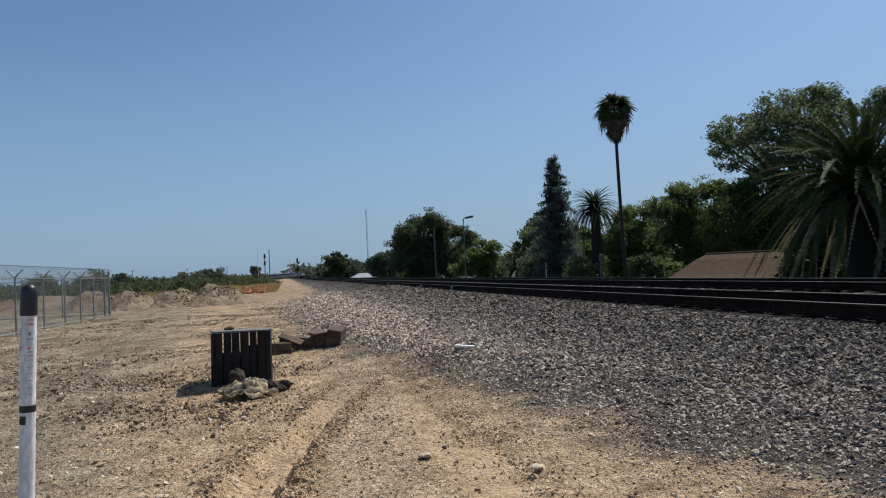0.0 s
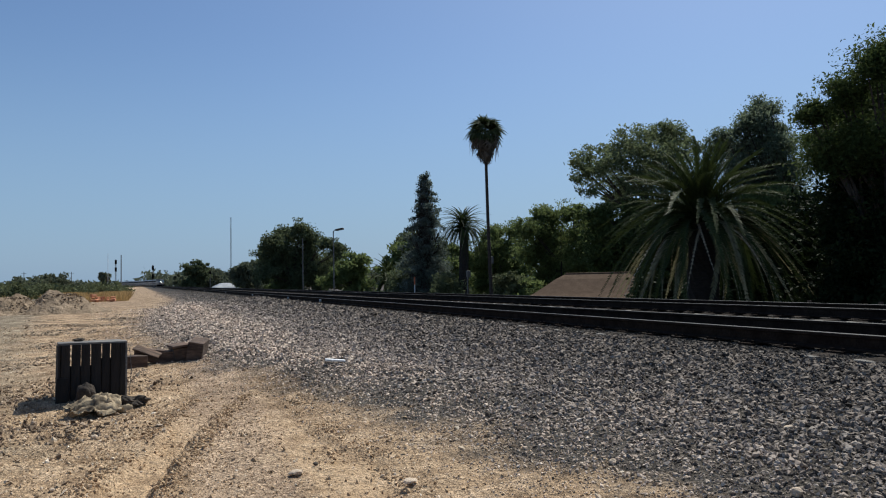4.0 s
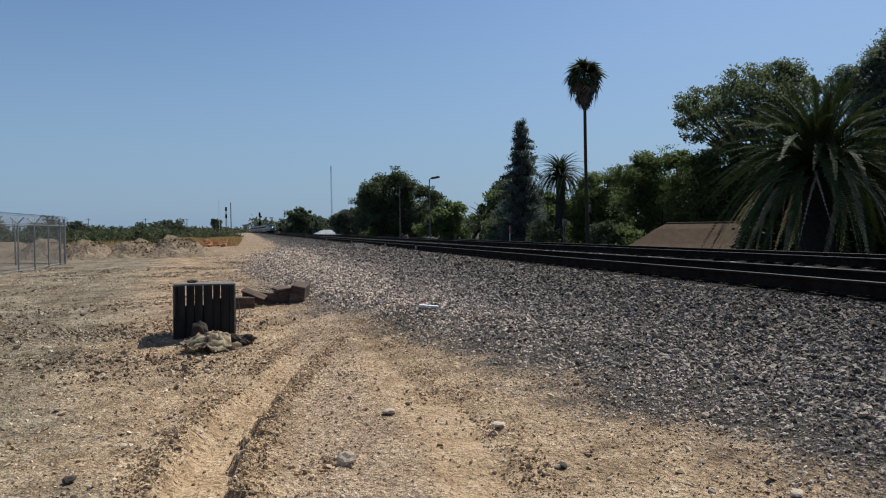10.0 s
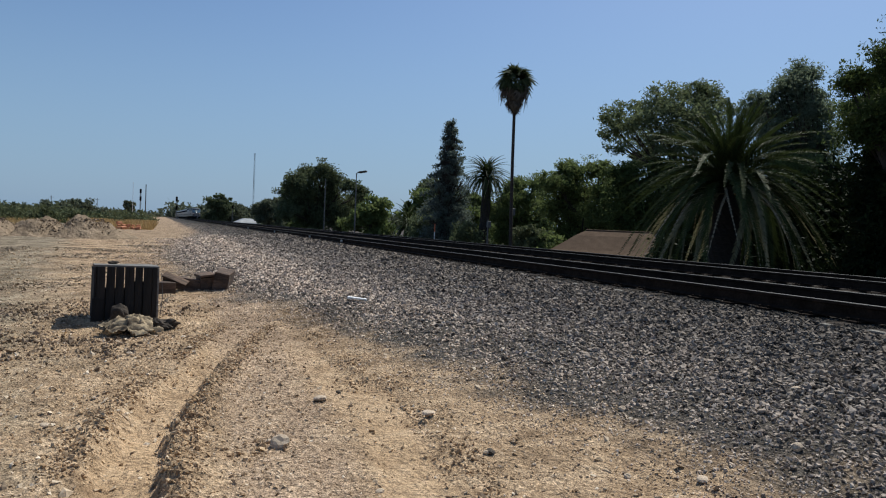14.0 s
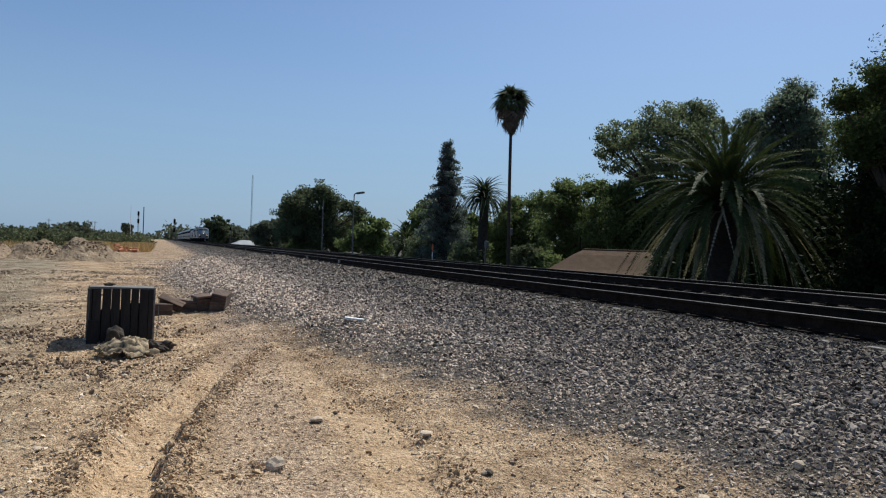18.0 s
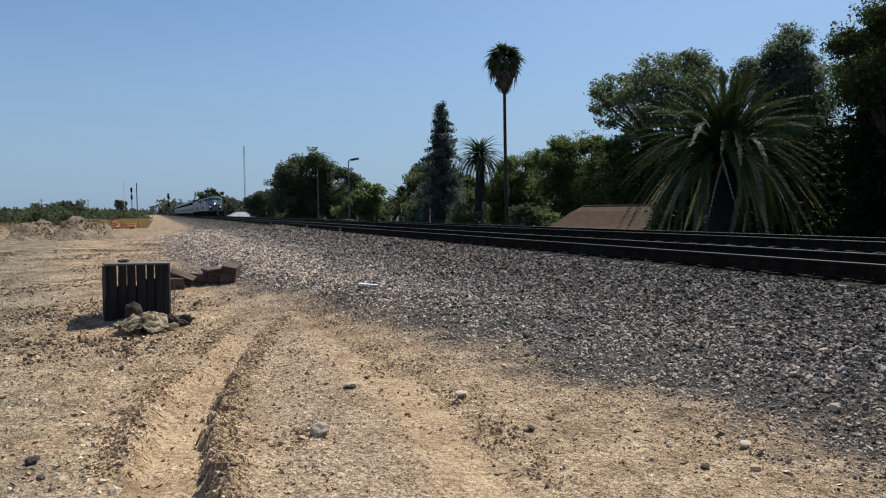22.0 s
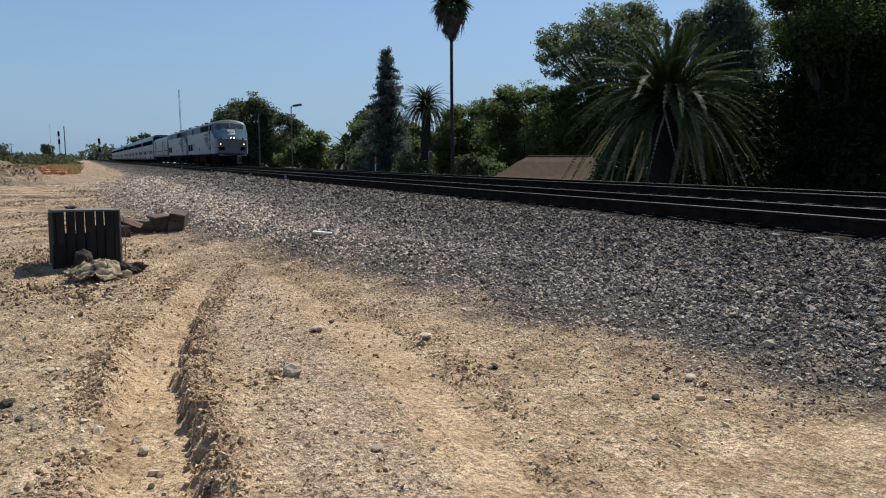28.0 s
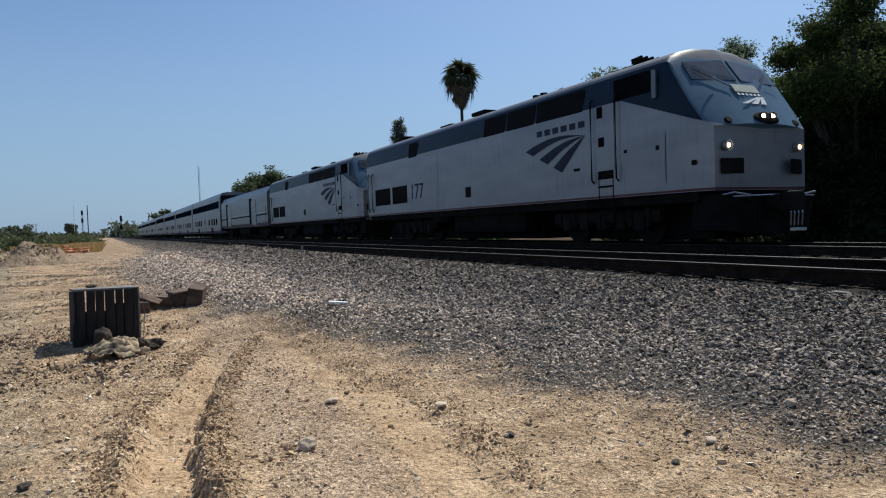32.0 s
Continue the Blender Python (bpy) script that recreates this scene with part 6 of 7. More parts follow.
for k, (x, y, h, w) in enumerate(((-31, 300, 6.5, 9), (-62, 290, 5.0, 8), (-45, 340, 5, 9), (-13, 330, 8.0, 4), (-80, 330, 6.5, 10), (-110, 360, 6, 12))):
    tree("far rounded tree standing on the plain", x, y, -1.0, lobes_of(70 + k, 6, w, w, 1.2, h * 0.85, w * 0.35, w * 0.5), 0.9, 2200, 50, HAZED, 0.25, group="trees on the plain")
# scrub along the far edge of the yard
sv = []
for k in range(340):
    x = r18.uniform(-75, -2.6)
    y = 96 + r18.uniform(-14, 40) - 0.25 * x
    h = r18.uniform(0.6, 1.5) * (1.0 + 0.9 * max(0.0, noise.noise((x * 0.09, y * 0.05, 3.0))))
    w = r18.uniform(1.0, 2.2)
    sv.append(crown_places([(x, y, h * 0.5 + 0.1, w, w, h * 0.6)], 190, 14, 0.34))
bv, bf = leaf_quads(np.concatenate(sv), 0.24)
tagged(arrays("scrub", bv, bf, WEED), "uneven olive scrub along the edge of the yard", "scrub", kind="stuff")


def blades(name, label, places, height, material, lean=0.35):
    k = len(places)
    h = height * rng.uniform(0.5, 1.25, k)[:, None]
    d = rng.normal(size=(k, 3)) * lean
    d[:, 2] = 1
    side = np.stack([d[:, 1] * 0 + rng.normal(size=k), rng.normal(size=k), 0 * h[:, 0]], -1)
    side /= np.linalg.norm(side, axis=1)[:, None]
    w = h * 0.035
    v = np.stack([places - side * w, places + side * w, places + d * h + side * w * 0.3, places + d * h - side * w * 0.3], 1)
    return tagged(arrays(name, v.reshape(-1, 3), np.arange(4 * k).reshape(-1, 4), material), label, "grass", kind="stuff")


def field(count, x0, x1, y0, y1, clump=0.8):
    x, y = rng.uniform(x0, x1, count), rng.uniform(y0, y1, count)
    keep = np.array([noise.noise((a * 0.35, b * 0.2, 2.0)) > -clump * 0.3 for a, b in zip(x, y)])
    x, y = x[keep], y[keep]
    return np.stack([x, y, [ground_z(a, b, False) for a, b in zip(x, y)]], -1)


blades("dry_grass", "yellow dry grass at the edge of the yard", field(11000, -7.0, -0.7, 62.5, 84), 0.62, STRAW)
blades("green_weeds", "tall green weeds behind the dry grass", field(7000, -14.0, -1.0, 88, 108), 0.7, WEED)
blades("dry_grass", "scattered dry grass on the open plain", field(16000, -70.0, -10.0, 44, 90), 0.5, STRAW)


def mound(label, x, y, rx, ry, h, seed):
    n = 44
    v, f = [], []
    for j in range(n + 1):
        for i in range(n + 1):
            a, b = -1.25 + 2.5 * i / n, -1.25 + 2.5 * j / n
            q = a * a + b * b
            z = h * min(1.0, 1.25 * math.exp(-1.9 * q)) ** 0.8 * (1 + 0.4 * noise.noise((a * 1.6, b * 1.6, seed))) + 0.14 * h * noise.noise((a * 5, b * 5, seed)) + 0.08 * h * noise.noise((a * 13, b * 13, seed)) - 0.16
            v.append((a * rx, b * ry, z))
    f = [(j * (n + 1) + i, j * (n + 1) + i + 1, (j + 1) * (n + 1) + i + 1, (j + 1) * (n + 1) + i) for j in range(n) for i in range(n)]
    o = arrays("dirt_mound", v, f, MOUND, smooth=True)
    o.matrix_basis = pose(x, y, ground_z(x, y, False))
    return tagged(o, label, "mound", "dumped soil mounds")


MOUND = surface("dumped_subsoil", (0.15, 0.108, 0.07), (0.31, 0.235, 0.16), 1.6, 0.95, grain=9, bump=0.8, depth=0.12, spec=0.2)
mound("grey-brown heap of dumped soil in the yard", -7.5, 38.6, 1.5, 2.2, 0.95, 1.0)
mound("grey-brown heap of dumped soil in the yard", -5.5, 39.0, 1.7, 2.2, 0.95, 4.0)
mound("broad grey-brown heap of dumped soil in the yard", -3.4, 38.8, 1.9, 2.4, 1.08, 7.0)
mound("low grey-brown heap of dumped soil in the yard", -9.8, 41.0, 2.2, 2.6, 1.0, 9.0)
mound("low spoil ridge at the edge of the yard", -13.5, 46.0, 4.0, 3.0, 0.9, 12.0)
lx, ly, lz = [], [], []
for x, y, rx, ry, h in ((-7.5, 38.6, 1.5, 2.2, 0.95), (-5.5, 39.0, 1.7, 2.2, 0.95), (-3.4, 38.8, 1.9, 2.4, 1.08), (-9.8, 41.0, 2.2, 2.6, 1.0)):
    for k in range(1300):
        a, b = rng.normal(0, 0.55), rng.normal(0, 0.55)
        lx.append(x + a * rx)
        ly.append(y + b * ry)
        lz.append(ground_z(x, y, False) - 0.2 + h * min(1.0, 1.25 * math.exp(-1.9 * (a * a + b * b))) ** 0.8)
stones("soil_clods", "brown clods lying over dumped soil heaps", np.stack([lx, ly, lz], -1), rng.gamma(2.0, 0.02, len(lx)) + 0.02, stone_mix("dumped_clod", [(0.0, (0.07, 0.052, 0.036)), (0.6, (0.18, 0.135, 0.09)), (1.0, (0.34, 0.27, 0.19))]), flat=0.8, category="soil")
# rough broken ground in the yard beside the crate
qx, qy = rng.uniform(-7.0, 0.3, 52000), rng.uniform(8.6, 30.0, 52000)
ok = np.array([noise.noise((a * 0.5, b * 0.30, 9.0)) > 0.02 for a, b in zip(qx, qy)])
qx, qy = qx[ok], qy[ok]
stones("yard_gravel", "broken clods and dark gravel strewn over the yard", np.stack([qx, qy, [ground_z(a, b) for a, b in zip(qx, qy)]], -1), (rng.gamma(1.5, 0.008, len(qx)) + 0.006) * (1 + 0.03 * qy), stone_mix("yard_gravel_mix", [(0.0, (0.12, 0.10, 0.075)), (0.6, (0.28, 0.235, 0.175)), (1.0, (0.45, 0.385, 0.29))]), sink=0.25)
ORANGEPILE = surface("orange_clay_rubble", (0.45, 0.17, 0.08), (0.62, 0.30, 0.16), 3.0, 0.9, grain=20, bump=0.6)
for k in range(11):
    bm = bmesh.new()
    s = 0.22 + 0.07 * math.sin(k * 2.1)
    box(bm, (s * 1.6, s, s * 0.8), (0, 0, 0), 0.04)
    o = part("rubble_block", bm, ORANGEPILE)
    o.matrix_basis = pose(-2.75 + 0.36 * (k % 5) - 0.5, 61 + 0.4 * (k // 5), 0.14 + 0.19 * (k // 5), 12 * math.sin(k), 9 * math.cos(k * 3), 40 * k)
    tagged(o, "broken orange clay block in a rubble pile", "rubble", "orange rubble pile")


# ---- palms ----
PALESTALK = surface("pale_dry_stalk", (0.34, 0.29, 0.20), (0.55, 0.48, 0.35), 3.0, 0.8, bump=0.1)


def frond_mesh(name, length, arch, droop, width, pairs, material, fold=0.55, seed=0, stalk_w=0.04):
    """A feather leaf from the origin along +x: an arching stalk with leaflets in a shallow V."""
    r = np.random.default_rng(seed)
    v, f = [], []

    def stalk(u):
        return np.array([length * (u - 0.22 * droop * u * u), 0, length * (arch * u - (arch + droop) * u ** 2.6)])

    for i in range(16):
        p, q = stalk(i / 16), stalk((i + 1) / 16)
        w0, w1 = stalk_w * (1 - i / 17), stalk_w * (1 - (i + 1) / 17)
        k = len(v)
        v += [p + (0, -w0, 0), p + (0, 0, w0), q + (0, 0, w1), q + (0, -w1, 0), p + (0, w0, 0), q + (0, w1, 0)]
        f += [(k, k + 1, k + 2, k + 3), (k + 1, k + 4, k + 5, k + 2)]
    for i in range(pairs):
        u = 0.14 + 0.86 * (i + 0.5) / pairs
        p = stalk(u)
        t = stalk(min(u + 0.02, 1.0)) - stalk(u - 0.02)
        t /= np.linalg.norm(t)
        up = np.array([-t[2], 0, t[0]])
        w = width * (math.sin(math.pi * min(1, 0.18 + 0.80 * u)) ** 0.6) * r.uniform(0.8, 1.12)
        for s in (-1, 1):
            d = t * r.uniform(0.65, 0.95) + np.array([0, s * r.uniform(0.6, 0.85), 0]) + up * fold * r.uniform(0.5, 1.0)
            d /= np.linalg.norm(d)
            n0 = t * (0.0052 if pairs > 60 else 0.011) * length
            mid = p + d * w * 0.55
            tip = p + d * w - np.array([0, 0, w * r.uniform(0.1, 0.3)])
            k = len(v)
            v += [p - n0, p + n0, mid + n0 * 1.2, mid - n0 * 1.2, tip + n0 * 0.15, tip - n0 * 0.15]
            f += [(k, k + 1, k + 2, k + 3), (k + 3, k + 2, k + 4, k + 5)]
    o = arrays(name, v, f, material)
    me = o.data
    bpy.data.objects.remove(o)
    return me


def feather_palm(label, x, y, z, height, length, fronds, trunk_r, seed, dead=0, low=-38, pairs=76):
    o = thing("date_palm", label, "palm tree", "palms", pose(x, y, z))
    r = random.Random(seed)
    bm = bmesh.new()
    pts = [(0.05 * math.sin(k), 0.04 * math.cos(k), -0.3 + (height + 0.3) * k / 10) for k in range(11)]
    tube(bm, pts, [trunk_r * (1.25 - 0.25 * k / 10) * (1 + 0.06 * (k % 2)) for k in range(11)], 14)
    part("trunk", bm, PALMBARK, o)
    kinds = [frond_mesh("frond", length * 0.92, 0.02, 0.22, length * 0.085, pairs, PALM, 0.75, 1), frond_mesh("frond", length * 0.95, 0.10, 0.42, length * 0.085, pairs, PALM, 0.75, 2), frond_mesh("frond", length, 0.26, 0.72, length * 0.085, pairs, PALM, 0.7, 3), frond_mesh("frond", length * 1.02, 0.30, 1.05, length * 0.08, pairs, PALM, 0.65, 4)]
    dry = frond_mesh("dry_frond", length * 0.95, 0.3, 1.05, length * 0.06, 60, HANGING, 0.5, 5)
    bare = frond_mesh("dry_stalk", length * 0.85, 0.28, 1.05, length * 0.03, 30, PALESTALK, 0.3, 6, 0.045)
    for k in range(fronds):
        u = (k + 0.5) / fronds
        tilt = 86 + (low - 86) * u ** 0.85
        p = new("frond", kinds[min(3, int(u * 4.6) + (1 if pairs < 60 else 0))])
        p.parent = o
        p.matrix_basis = Matrix.Translation((0, 0, height - 0.3 * u)) @ pose(0, 0, 0, 0, 0, k * 137.5 + r.uniform(-10, 10)) @ pose(0, 0, 0, r.uniform(-16, 16), -tilt + r.uniform(-8, 8), 0) @ Matrix.Scale(r.uniform(0.84, 1.06), 4)
    for k in range(dead):
        pale = k % 2 == 0
        p = new("dry_stalk" if pale else "dry_frond", bare if pale else dry)
        p.parent = o
        p.matrix_basis = Matrix.Translation((0, 0, height - 0.45)) @ pose(0, 0, 0, 0, 0, k * 67 + r.uniform(-12, 12)) @ pose(0, 0, 0, r.uniform(-20, 20), r.uniform(-24, 12), 0) @ Matrix.Scale(r.uniform(0.75, 1.08), 4)
    return o


feather_palm("broad date palm with arching green fronds and dry hanging stalks", 20.3, 20.4, -2.9, 6.15, 4.0, 140, 0.55, 1, 40, -6)
feather_palm("slender date palm with a round crown beside the cedar", 27.6, 57.2, GZ, 9.2, 2.7, 110, 0.40, 2, 12, -14, 34)
feather_palm("low date palm growing among shrubs", 27.4, 77.6, GZ, 4.6, 3.6, 60, 0.4, 3, 6, -38, 34)


def fan_mesh(name, r0, droop, seed, material, count):
    r = np.random.default_rng(seed)
    v, f = [], []
    v += [(0, -0.02, 0), (0, 0.02, 0), (r0 * 0.45, 0.02, 0.05), (r0 * 0.45, -0.02, 0.05)]
    f.append((0, 1, 2, 3))
    for a in np.radians(np.linspace(-110, 110, count)):
        w = r0 * 0.66 * (0.7 + 0.3 * math.cos(a)) * r.uniform(0.7, 1.12)
        c, s = math.cos(a), math.sin(a)
        b = np.array([r0 * 0.45, 0, 0.05])
        n0 = np.array([-s, c, 0]) * 0.05 * r0
        mid = b + np.array([c, s, 0]) * w * 0.5
        tip = b + np.array([c, s, 0]) * w * 0.85 - np.array([0, 0, droop * w * r.uniform(0.4, 1.3)])
        k = len(v)
        v += [b - n0 * 0.1, b + n0 * 0.1, mid + n0, mid - n0, tip + n0 * 0.15, tip - n0 * 0.15]
        f += [(k, k + 1, k + 2, k + 3), (k + 3, k + 2, k + 4, k + 5)]
    o = arrays(name, v, f, material)
    me = o.data
    bpy.data.objects.remove(o)
    return me


fan = thing("fan_palm", "very tall thin fan palm with a shaggy crown", "palm tree", "palms", pose(24.28, 46.0, GZ))
FANBARK = surface("dark_fan_palm_bark", (0.03, 0.023, 0.018), (0.07, 0.055, 0.042), 4.0, 0.95, grain=12, bump=0.9, depth=0.05, stretch=(1, 1, 5))
bm = bmesh.new()
FH = 15.3
tube(bm, [(0.30 * (1 - k / 16) ** 2, 0.0, -0.3 + (FH + 0.2) * k / 16) for k in range(17)], [0.165 - 0.055 * (k / 16) ** 0.5 for k in range(17)], 10)
part("trunk", bm, FANBARK, fan)
fans = [fan_mesh("fan_leaf", 1.55, 0.6, q, FANLEAF, 24) for q in (1, 3)]
dry_fans = [fan_mesh("dry_leaf", 1.45, 0.95, q, DEADPALM, 15) for q in (2, 4)]
r7 = random.Random(7)
for k in range(38):
    u = (k + 0.5) / 38
    p = new("fan_leaf", fans[k % 2])
    p.parent = fan
    p.matrix_basis = Matrix.Translation((0, 0, FH + 0.25 - 0.2 * u)) @ pose(0, 0, 0, 0, 0, k * 137.5 + r7.uniform(-20, 20)) @ pose(0, 0, 0, r7.uniform(-40, 40), -(84 - 116 * u) + r7.uniform(-14, 14), 0) @ Matrix.Scale(r7.uniform(0.8, 1.12), 4)
for k in range(34):
    u = (k + 0.5) / 34
    p = new("dry_leaf", dry_fans[k % 2])
    p.parent = fan
    p.matrix_basis = Matrix.Translation((0.1 * math.cos(k), 0.1 * math.sin(k), FH + 0.1 - 1.5 * u)) @ pose(0, 0, 0, 0, 0, k * 137.5 + r7.uniform(-25, 25)) @ pose(0, 0, 0, r7.uniform(-50, 50), 4 + 72 * u + r7.uniform(-16, 16), 0) @ Matrix.Scale(r7.uniform(0.75, 1.1) * (1.0 - 0.42 * u), 4)

# ---- poles, signals, buildings ----
POLE = surface("grey_pole_steel", (0.11, 0.105, 0.10), (0.19, 0.185, 0.175), 3.0, 0.6, 0.2, bump=0.1)
DARKPOLE = surface("dark_pole_timber", (0.05, 0.042, 0.036), (0.10, 0.085, 0.072), 3.0, 0.9, bump=0.3)
lamp = thing("street_lamp", "grey steel street lamp with a flat head beyond the line", "street lamp", "lamp posts", pose(21.0, 78.8, GZ))
bm = bmesh.new()
rod(bm, (0, 0, -0.3), (0, 0, 10.4), 0.09, 0.06)
part("pole", bm, POLE, lamp)
bm = bmesh.new()
tube(bm, [(0, 0, 10.2), (0.1, -0.1, 10.5), (0.55, -0.5, 10.55)], [0.05, 0.05, 0.04], 8)
part("arm", bm, POLE, lamp)
bm = bmesh.new()
box(bm, (1.0, 0.45, 0.22), (0.6, -0.55, 10.56), 0.08, pose(0, 0, 0, 0, -8, -40))
part("lamp_head", bm, DARKPOLE, lamp)
pole = thing("utility_pole", "plain grey pole standing before dark trees", "utility pole", "lamp posts", pose(21.0, 95.5, GZ))
bm = bmesh.new()
rod(bm, (0, 0, -0.3), (0, 0, 10.6), 0.085, 0.06)
part("pole", bm, POLE, pole)
for x, y, h in ((25.4, 52.0, 5.2), (24.9, 46.9, 6.2)):
    u = thing("utility_pole", "thin pole standing among the palms", "utility pole", "lamp posts", pose(x, y, GZ))
    bm = bmesh.new()
    rod(bm, (0, 0, -0.3), (0, 0, h), 0.06, 0.05)
    part("pole", bm, POLE, u)
    bm = bmesh.new()
    box(bm, (0.3, 0.3, 0.55), (0.1, 0, h - 0.35), 0.05)
    part("pole_box", bm, POLE, u)
# the guyed mast
mast = thing("radio_mast", "very tall thin lattice radio mast on the horizon", "mast", at=pose(69.0, 590.0, -4.0))
bm = bmesh.new()
for k in range(3):
    a = 2.09 * k
    rod(bm, (0.55 * math.cos(a), 0.55 * math.sin(a), 0), (0.55 * math.cos(a), 0.55 * math.sin(a), 60.5), 0.10, 0.10, 5)
for z in range(0, 60, 2):
    for k in range(3):
        a, b = 2.09 * k, 2.09 * (k + 1)
        rod(bm, (0.55 * math.cos(a), 0.55 * math.sin(a), z), (0.55 * math.cos(b), 0.55 * math.sin(b), z + 2), 0.035, 0.035, 4)
part("lattice", bm, POLE, mast)


def signal(x, y, z, top, heads):
    o = thing("railway_signal", "railway signal post with black round-hooded heads", "railway signal", "line signals", pose(x, y, z))
    bm = bmesh.new()
    rod(bm, (0, 0, 0), (0, 0, top), 0.12)
    box(bm, (0.6, 0.5, 1.3), (0.5, 0.4, 0.65), 0.03)
    part("post", bm, POLE, o)
    for h in heads:
        bm = bmesh.new()
        box(bm, (0.75, 0.3, 1.7), (0, -0.2, h), 0.2)
        head = part("signal_head", bm, BLACK, o)
        for q in (-0.5, 0, 0.5):
            bm = bmesh.new()
            rod(bm, (0, -0.36, h + q), (0, -0.62, h + q), 0.18, sides=12)
            part("hood", bm, BLACK, head)
    bm = bmesh.new()
    for s in (-0.3, 0.3):
        rod(bm, (s, 0.25, 0.2), (s, 0.25, top - 1.2), 0.035, sides=5)
    part("ladder", bm, POLE, o)
    return o


signal(4.5, 274, -0.2, 9.0, (7.9, 4.7))
signal(-8.6, 300, -0.4, 12.2, (11.2, 8.2))
signal(29.5, 330, -1.8, 9.6, (8.6,))
ant = thing("radio_antenna", "thin white antenna pole by the signals", "antenna", at=pose(-11.4, 300, -0.4))
bm = bmesh.new()
rod(bm, (0, 0, 0), (0, 0, 14.6), 0.09, 0.06)
part("mast_tube", bm, WHITEPAINT, ant)
up = thing("utility_pole", "dark timber pole by the railway signals", "utility pole", "lamp posts", pose(-6.7, 300, -0.4))
bm = bmesh.new()
rod(bm, (0, 0, 0), (0, 0, 14.0), 0.2, 0.16)
part("pole", bm, DARKPOLE, up)
for k, x in enumerate((-160, -120, -86, -58, -36)):
    u = thing("utility_pole", "distant timber power pole on the plain", "utility pole", "power poles", pose(x, 400 + 12 * k, -1))
    bm = bmesh.new()
    rod(bm, (0, 0, 0), (0, 0, 11), 0.2, 0.14)
    part("pole", bm, DARKPOLE, u)
    bm = bmesh.new()
    box(bm, (2.4, 0.14, 0.14), (0, 0, 10.2))
    part("crossarm", bm, DARKPOLE, u)

SHINGLE = surface("brown_roof_felt", (0.10, 0.068, 0.047), (0.14, 0.098, 0.068), 2.0, 0.9, grain=20, bump=0.2, spec=0.05)
STUCCO = surface("shaded_stucco", (0.30, 0.26, 0.21), (0.42, 0.37, 0.30), 2.0, 0.9, bump=0.2)
house = thing("house", "low house with a flared brown hip roof below the line", "house", at=pose(26.6, 35.1, -2.67, 0, 0, -36.5) @ Matrix.Scale(0.885, 4))
RIDGE_A, RIDGE_B, RIDGE_Z = -2.6, 1.9, 4.62
bm = bmesh.new()
rows = []
for u, z in ((1.0, 2.72), (0.84, 2.9), (0.62, 3.28), (0.40, 3.78), (0.2, 4.26), (0.0, RIDGE_Z)):
    x0, x1, d = RIDGE_A - 3.5 * u, RIDGE_B + 1.2 * u, 3.6 * u + 0.02
    rows.append([bm.verts.new(p) for p in ((x0, -d, z), (x1, -d, z), (x1, d, z), (x0, d, z))])
for a, b in zip(rows, rows[1:]):
    for k in range(4):
        bm.faces.new((a[k], a[(k + 1) % 4], b[(k + 1) % 4], b[k]))
bm.faces.new(rows[-1])
bm.faces.new(rows[0][::-1])
part("roof", bm, SHINGLE, house, "flared brown hip roof")
bm = bmesh.new()
tube(bm, [(RIDGE_A, 0, RIDGE_Z + 0.01), (RIDGE_B, 0, RIDGE_Z + 0.01)], [0.07, 0.07], 8)
part("ridge_cap", bm, SHINGLE, house)
bm = bmesh.new()
box(bm, (8.0, 6.2, 3.3), (-1.5, 0, 1.2), 0.03)
part("wall", bm, STUCCO, house)
for y in (-3.5, 0.0, 3.5):
    bm = bmesh.new()
    box(bm, (1.2, 0.06, 1.1), (0.7 * y - 1.5, -3.12, 1.7), 0.01)
    part("window", bm, GLASS, house)
bm = bmesh.new()
rod(bm, (-2.9, 0.6, 4.0), (-2.9, 0.6, 5.55), 0.04)
part("vent_pipe", bm, BLACK, house)
shed = thing("shed", "small shed with a pale tin roof far beyond the rails", "shed", at=pose(24.5, 224, GZ))
bm = bmesh.new()
rows = [[bm.verts.new((sx * w, sy * d, z)) for sx, sy in ((-1, -1), (1, -1), (1, 1), (-1, 1))] for w, d, z in ((4.2, 6, 2.9), (4.0, 5.8, 3.3), (1.2, 3.0, 4.7), (0.6, 2.5, 4.75))]
for a, b in zip(rows, rows[1:]):
    for k in range(4):
        bm.faces.new((a[k], a[(k + 1) % 4], b[(k + 1) % 4], b[k]))
bm.faces.new(rows[-1])
bm.faces.new(rows[0][::-1])
part("roof", bm, ROOF, shed, "pale tin roof")
bm = bmesh.new()
box(bm, (7.4, 10.6, 3.1), (0, 0, 1.5), 0.03)
part("wall", bm, STUCCO, shed)
# orange-topped line marker beyond the rails
flag = thing("line_marker", "thin white line marker with an orange top beyond the rails", "marker post", at=pose(24.0, 60.6, GZ))
for name, z0, z1, q in (("stem", -0.2, 4.0, WHITEPAINT), ("orange_top", 4.0, 4.75, ORANGE)):
    bm = bmesh.new()
    rod(bm, (0, 0, z0), (0, 0, z1), 0.07 if q is ORANGE else 0.055)
    part(name, bm, q, flag)
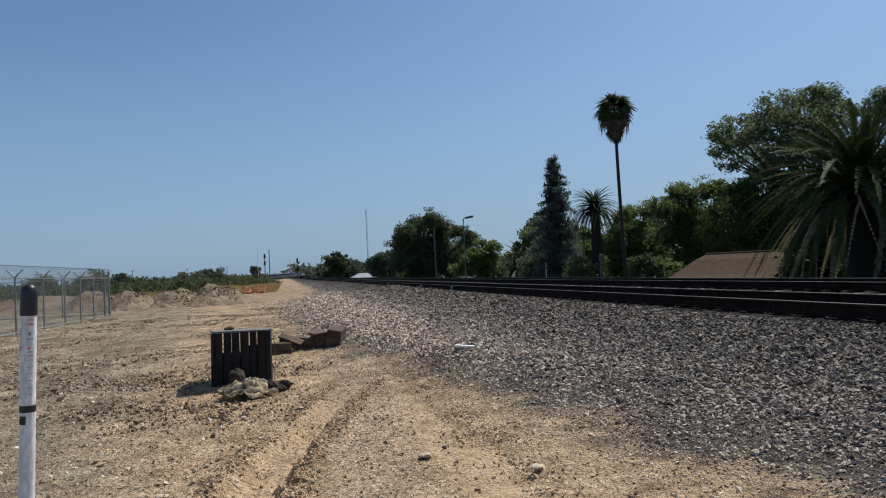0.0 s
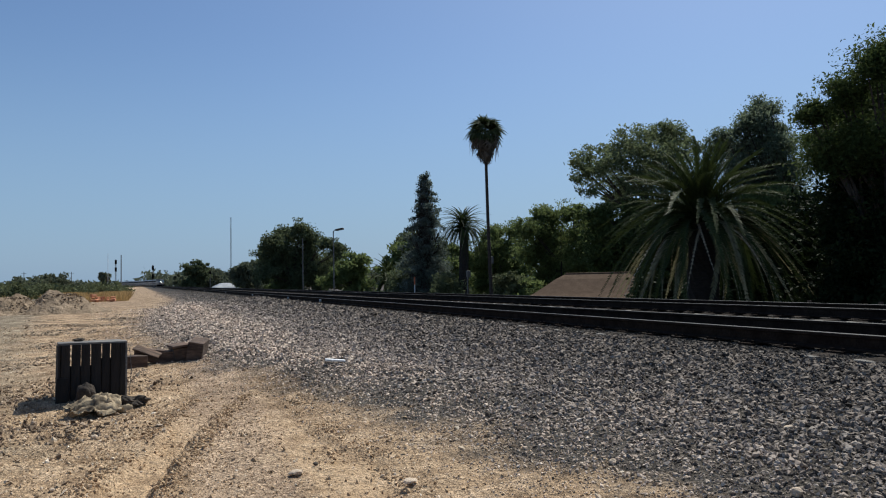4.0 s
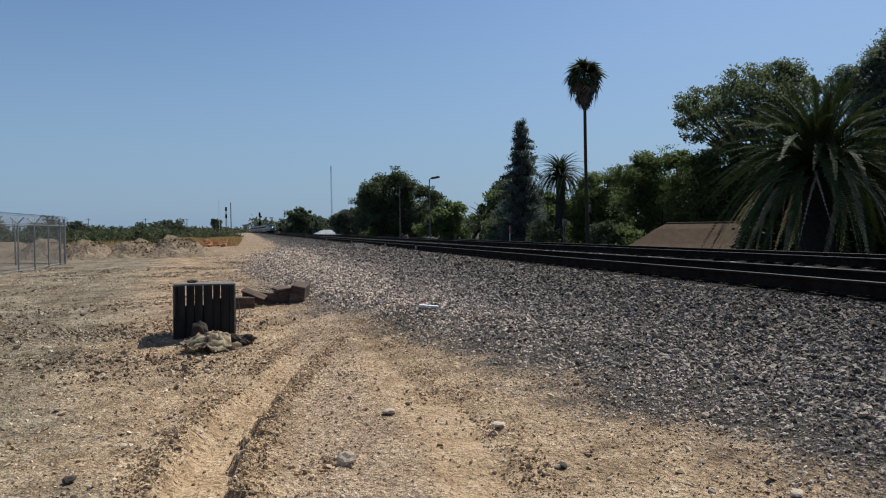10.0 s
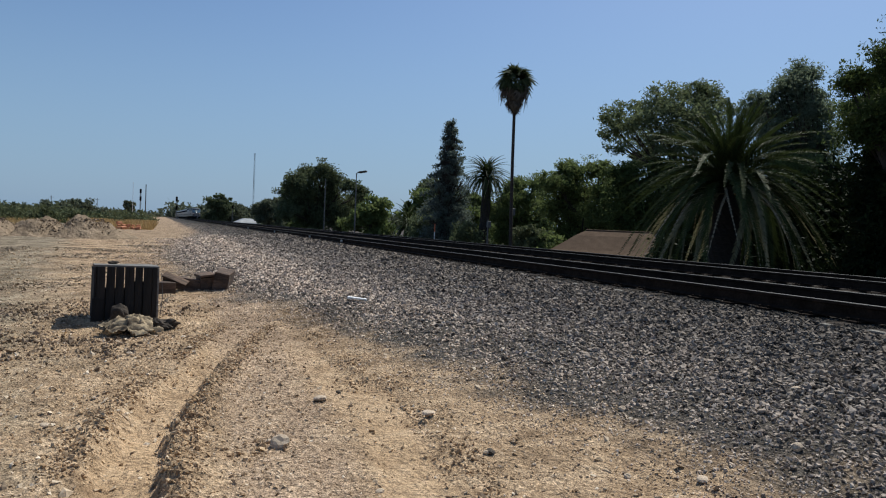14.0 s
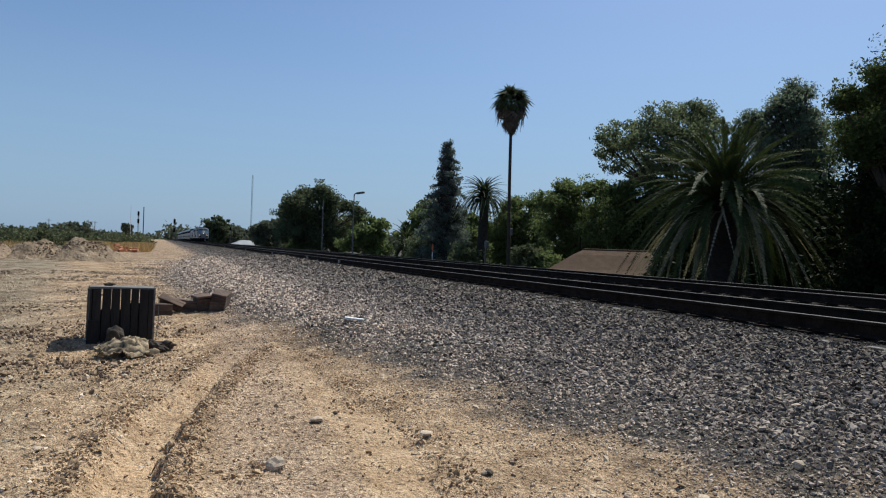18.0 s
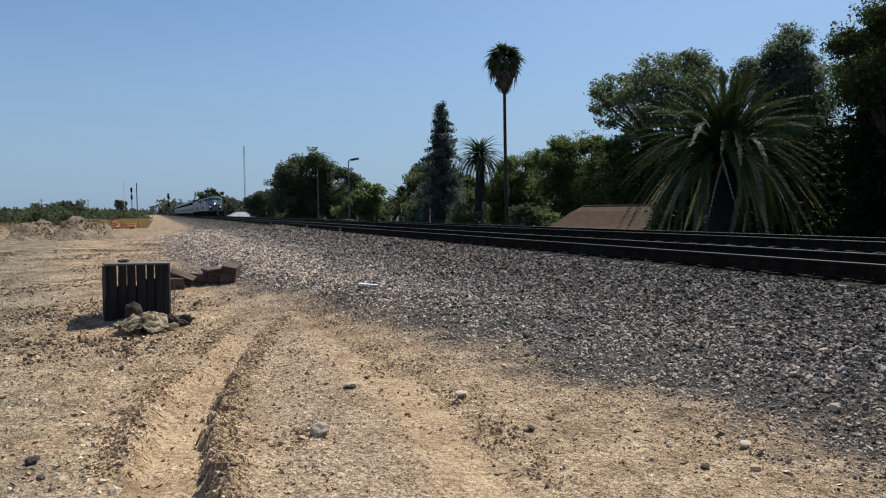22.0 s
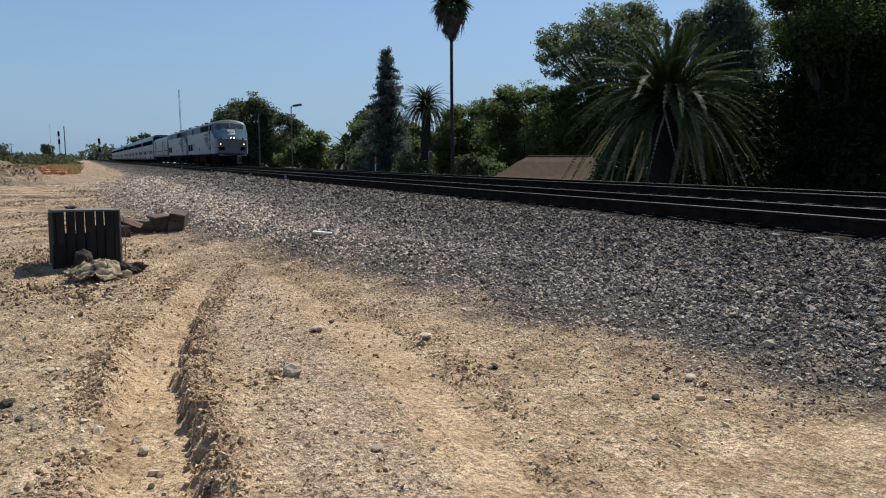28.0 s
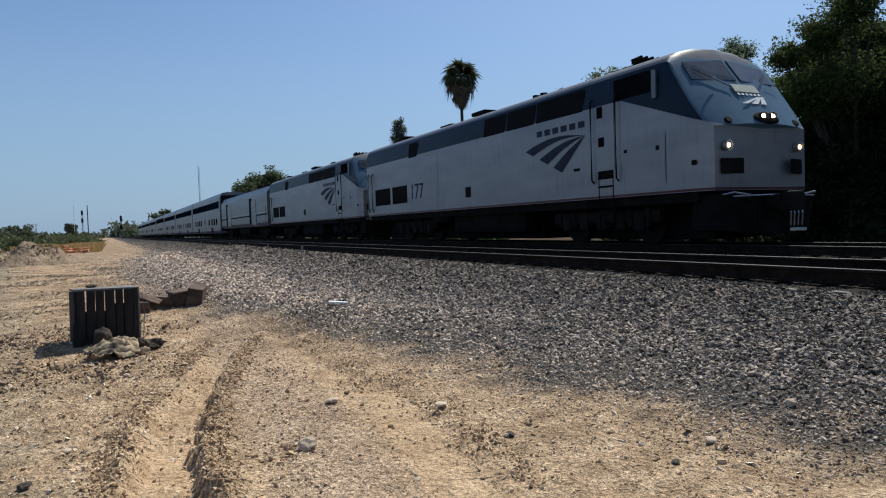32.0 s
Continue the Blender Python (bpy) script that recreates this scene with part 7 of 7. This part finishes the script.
# timber rail seen under the dark trees
rail_fence = thing("timber_fence", "low pale timber rail under the dark trees", "fence", at=pose(20.5, 13.6, -2.6))
for z in (2.25, 2.75):
    bm = bmesh.new()
    box(bm, (0.06, 5.0, 0.07), (0, 0, z), 0.01)
    part("rail", bm, BROWNWOOD, rail_fence)
for y in (-2.4, 0, 2.4):
    bm = bmesh.new()
    box(bm, (0.1, 0.1, 3.0), (0.05, y, 1.4), 0.01)
    part("post", bm, BROWNWOOD, rail_fence)

# ---- a flying insect ----
bug = thing("flying_insect", "small dark insect flying past in the air", "insect")
bm = bmesh.new()
bmesh.ops.create_uvsphere(bm, u_segments=10, v_segments=6, radius=1.0)
for v in bm.verts:
    v.co = Vector((v.co.x * 0.012, v.co.y * 0.004, v.co.z * 0.004))
part("body", bm, BLACK, bug, smooth=True)
for s in (-1, 1):
    bm = bmesh.new()
    vs = [bm.verts.new(p) for p in ((0.004, 0, 0.003), (0.006, s * 0.012, 0.006), (-0.004, s * 0.013, 0.006), (-0.005, 0, 0.003))]
    bm.faces.new(vs)
    part("wing", bm, GREYWOOD, bug)


def motions():
    """The train runs in along the far track; each vehicle turns with the line."""
    for ob, back, length in VEHICLES:
        rows = []
        for t, y in TRAIN:
            s = y + back
            ax, ay, _ = along(TRACK_FAR, s + length * 0.14)
            bx, by, _ = along(TRACK_FAR, s + length * 0.86)
            h = math.degrees(math.atan2(-(bx - ax), by - ay))
            d = Vector((bx - ax, by - ay)).normalized() * length * 0.14
            rows.append((t, pose(ax - d.x, ay - d.y, RAIL_Z, 0, 0, h)))
        walk(ob, rows)
    walk(bug, [(t, pose(x, y, z, 0, 0, -32)) for t, x, y, z in INSECT])


# seconds and the place of the leading nose along the line
TRAIN = [(0.0, 521.0), (4.0, 455.0), (8.0, 388.5), (12.0, 322.0), (16.0, 255.3), (18.0, 222.4), (20.0, 189.7), (22.0, 158.0), (24.0, 127.0), (26.0, 96.8), (27.0, 81.9), (28.0, 66.5), (29.0, 51.0), (30.0, 37.5), (31.0, 23.6), (32.0, 9.60)]
INSECT = [(0.0, -60.0, 24.0, 9.0), (17.0, -12.0, 7.4, 4.0), (18.6, -1.5, 4.05, 2.18), (18.8, -0.23, 3.68, 2.02), (18.9, 0.45, 3.48, 1.93), (19.0, 0.98, 3.32, 1.81), (19.2, 1.8, 3.07, 1.60), (20.0, 6.0, 1.5, 1.5), (32.0, 60.0, -20.0, 3.0)]
motions()
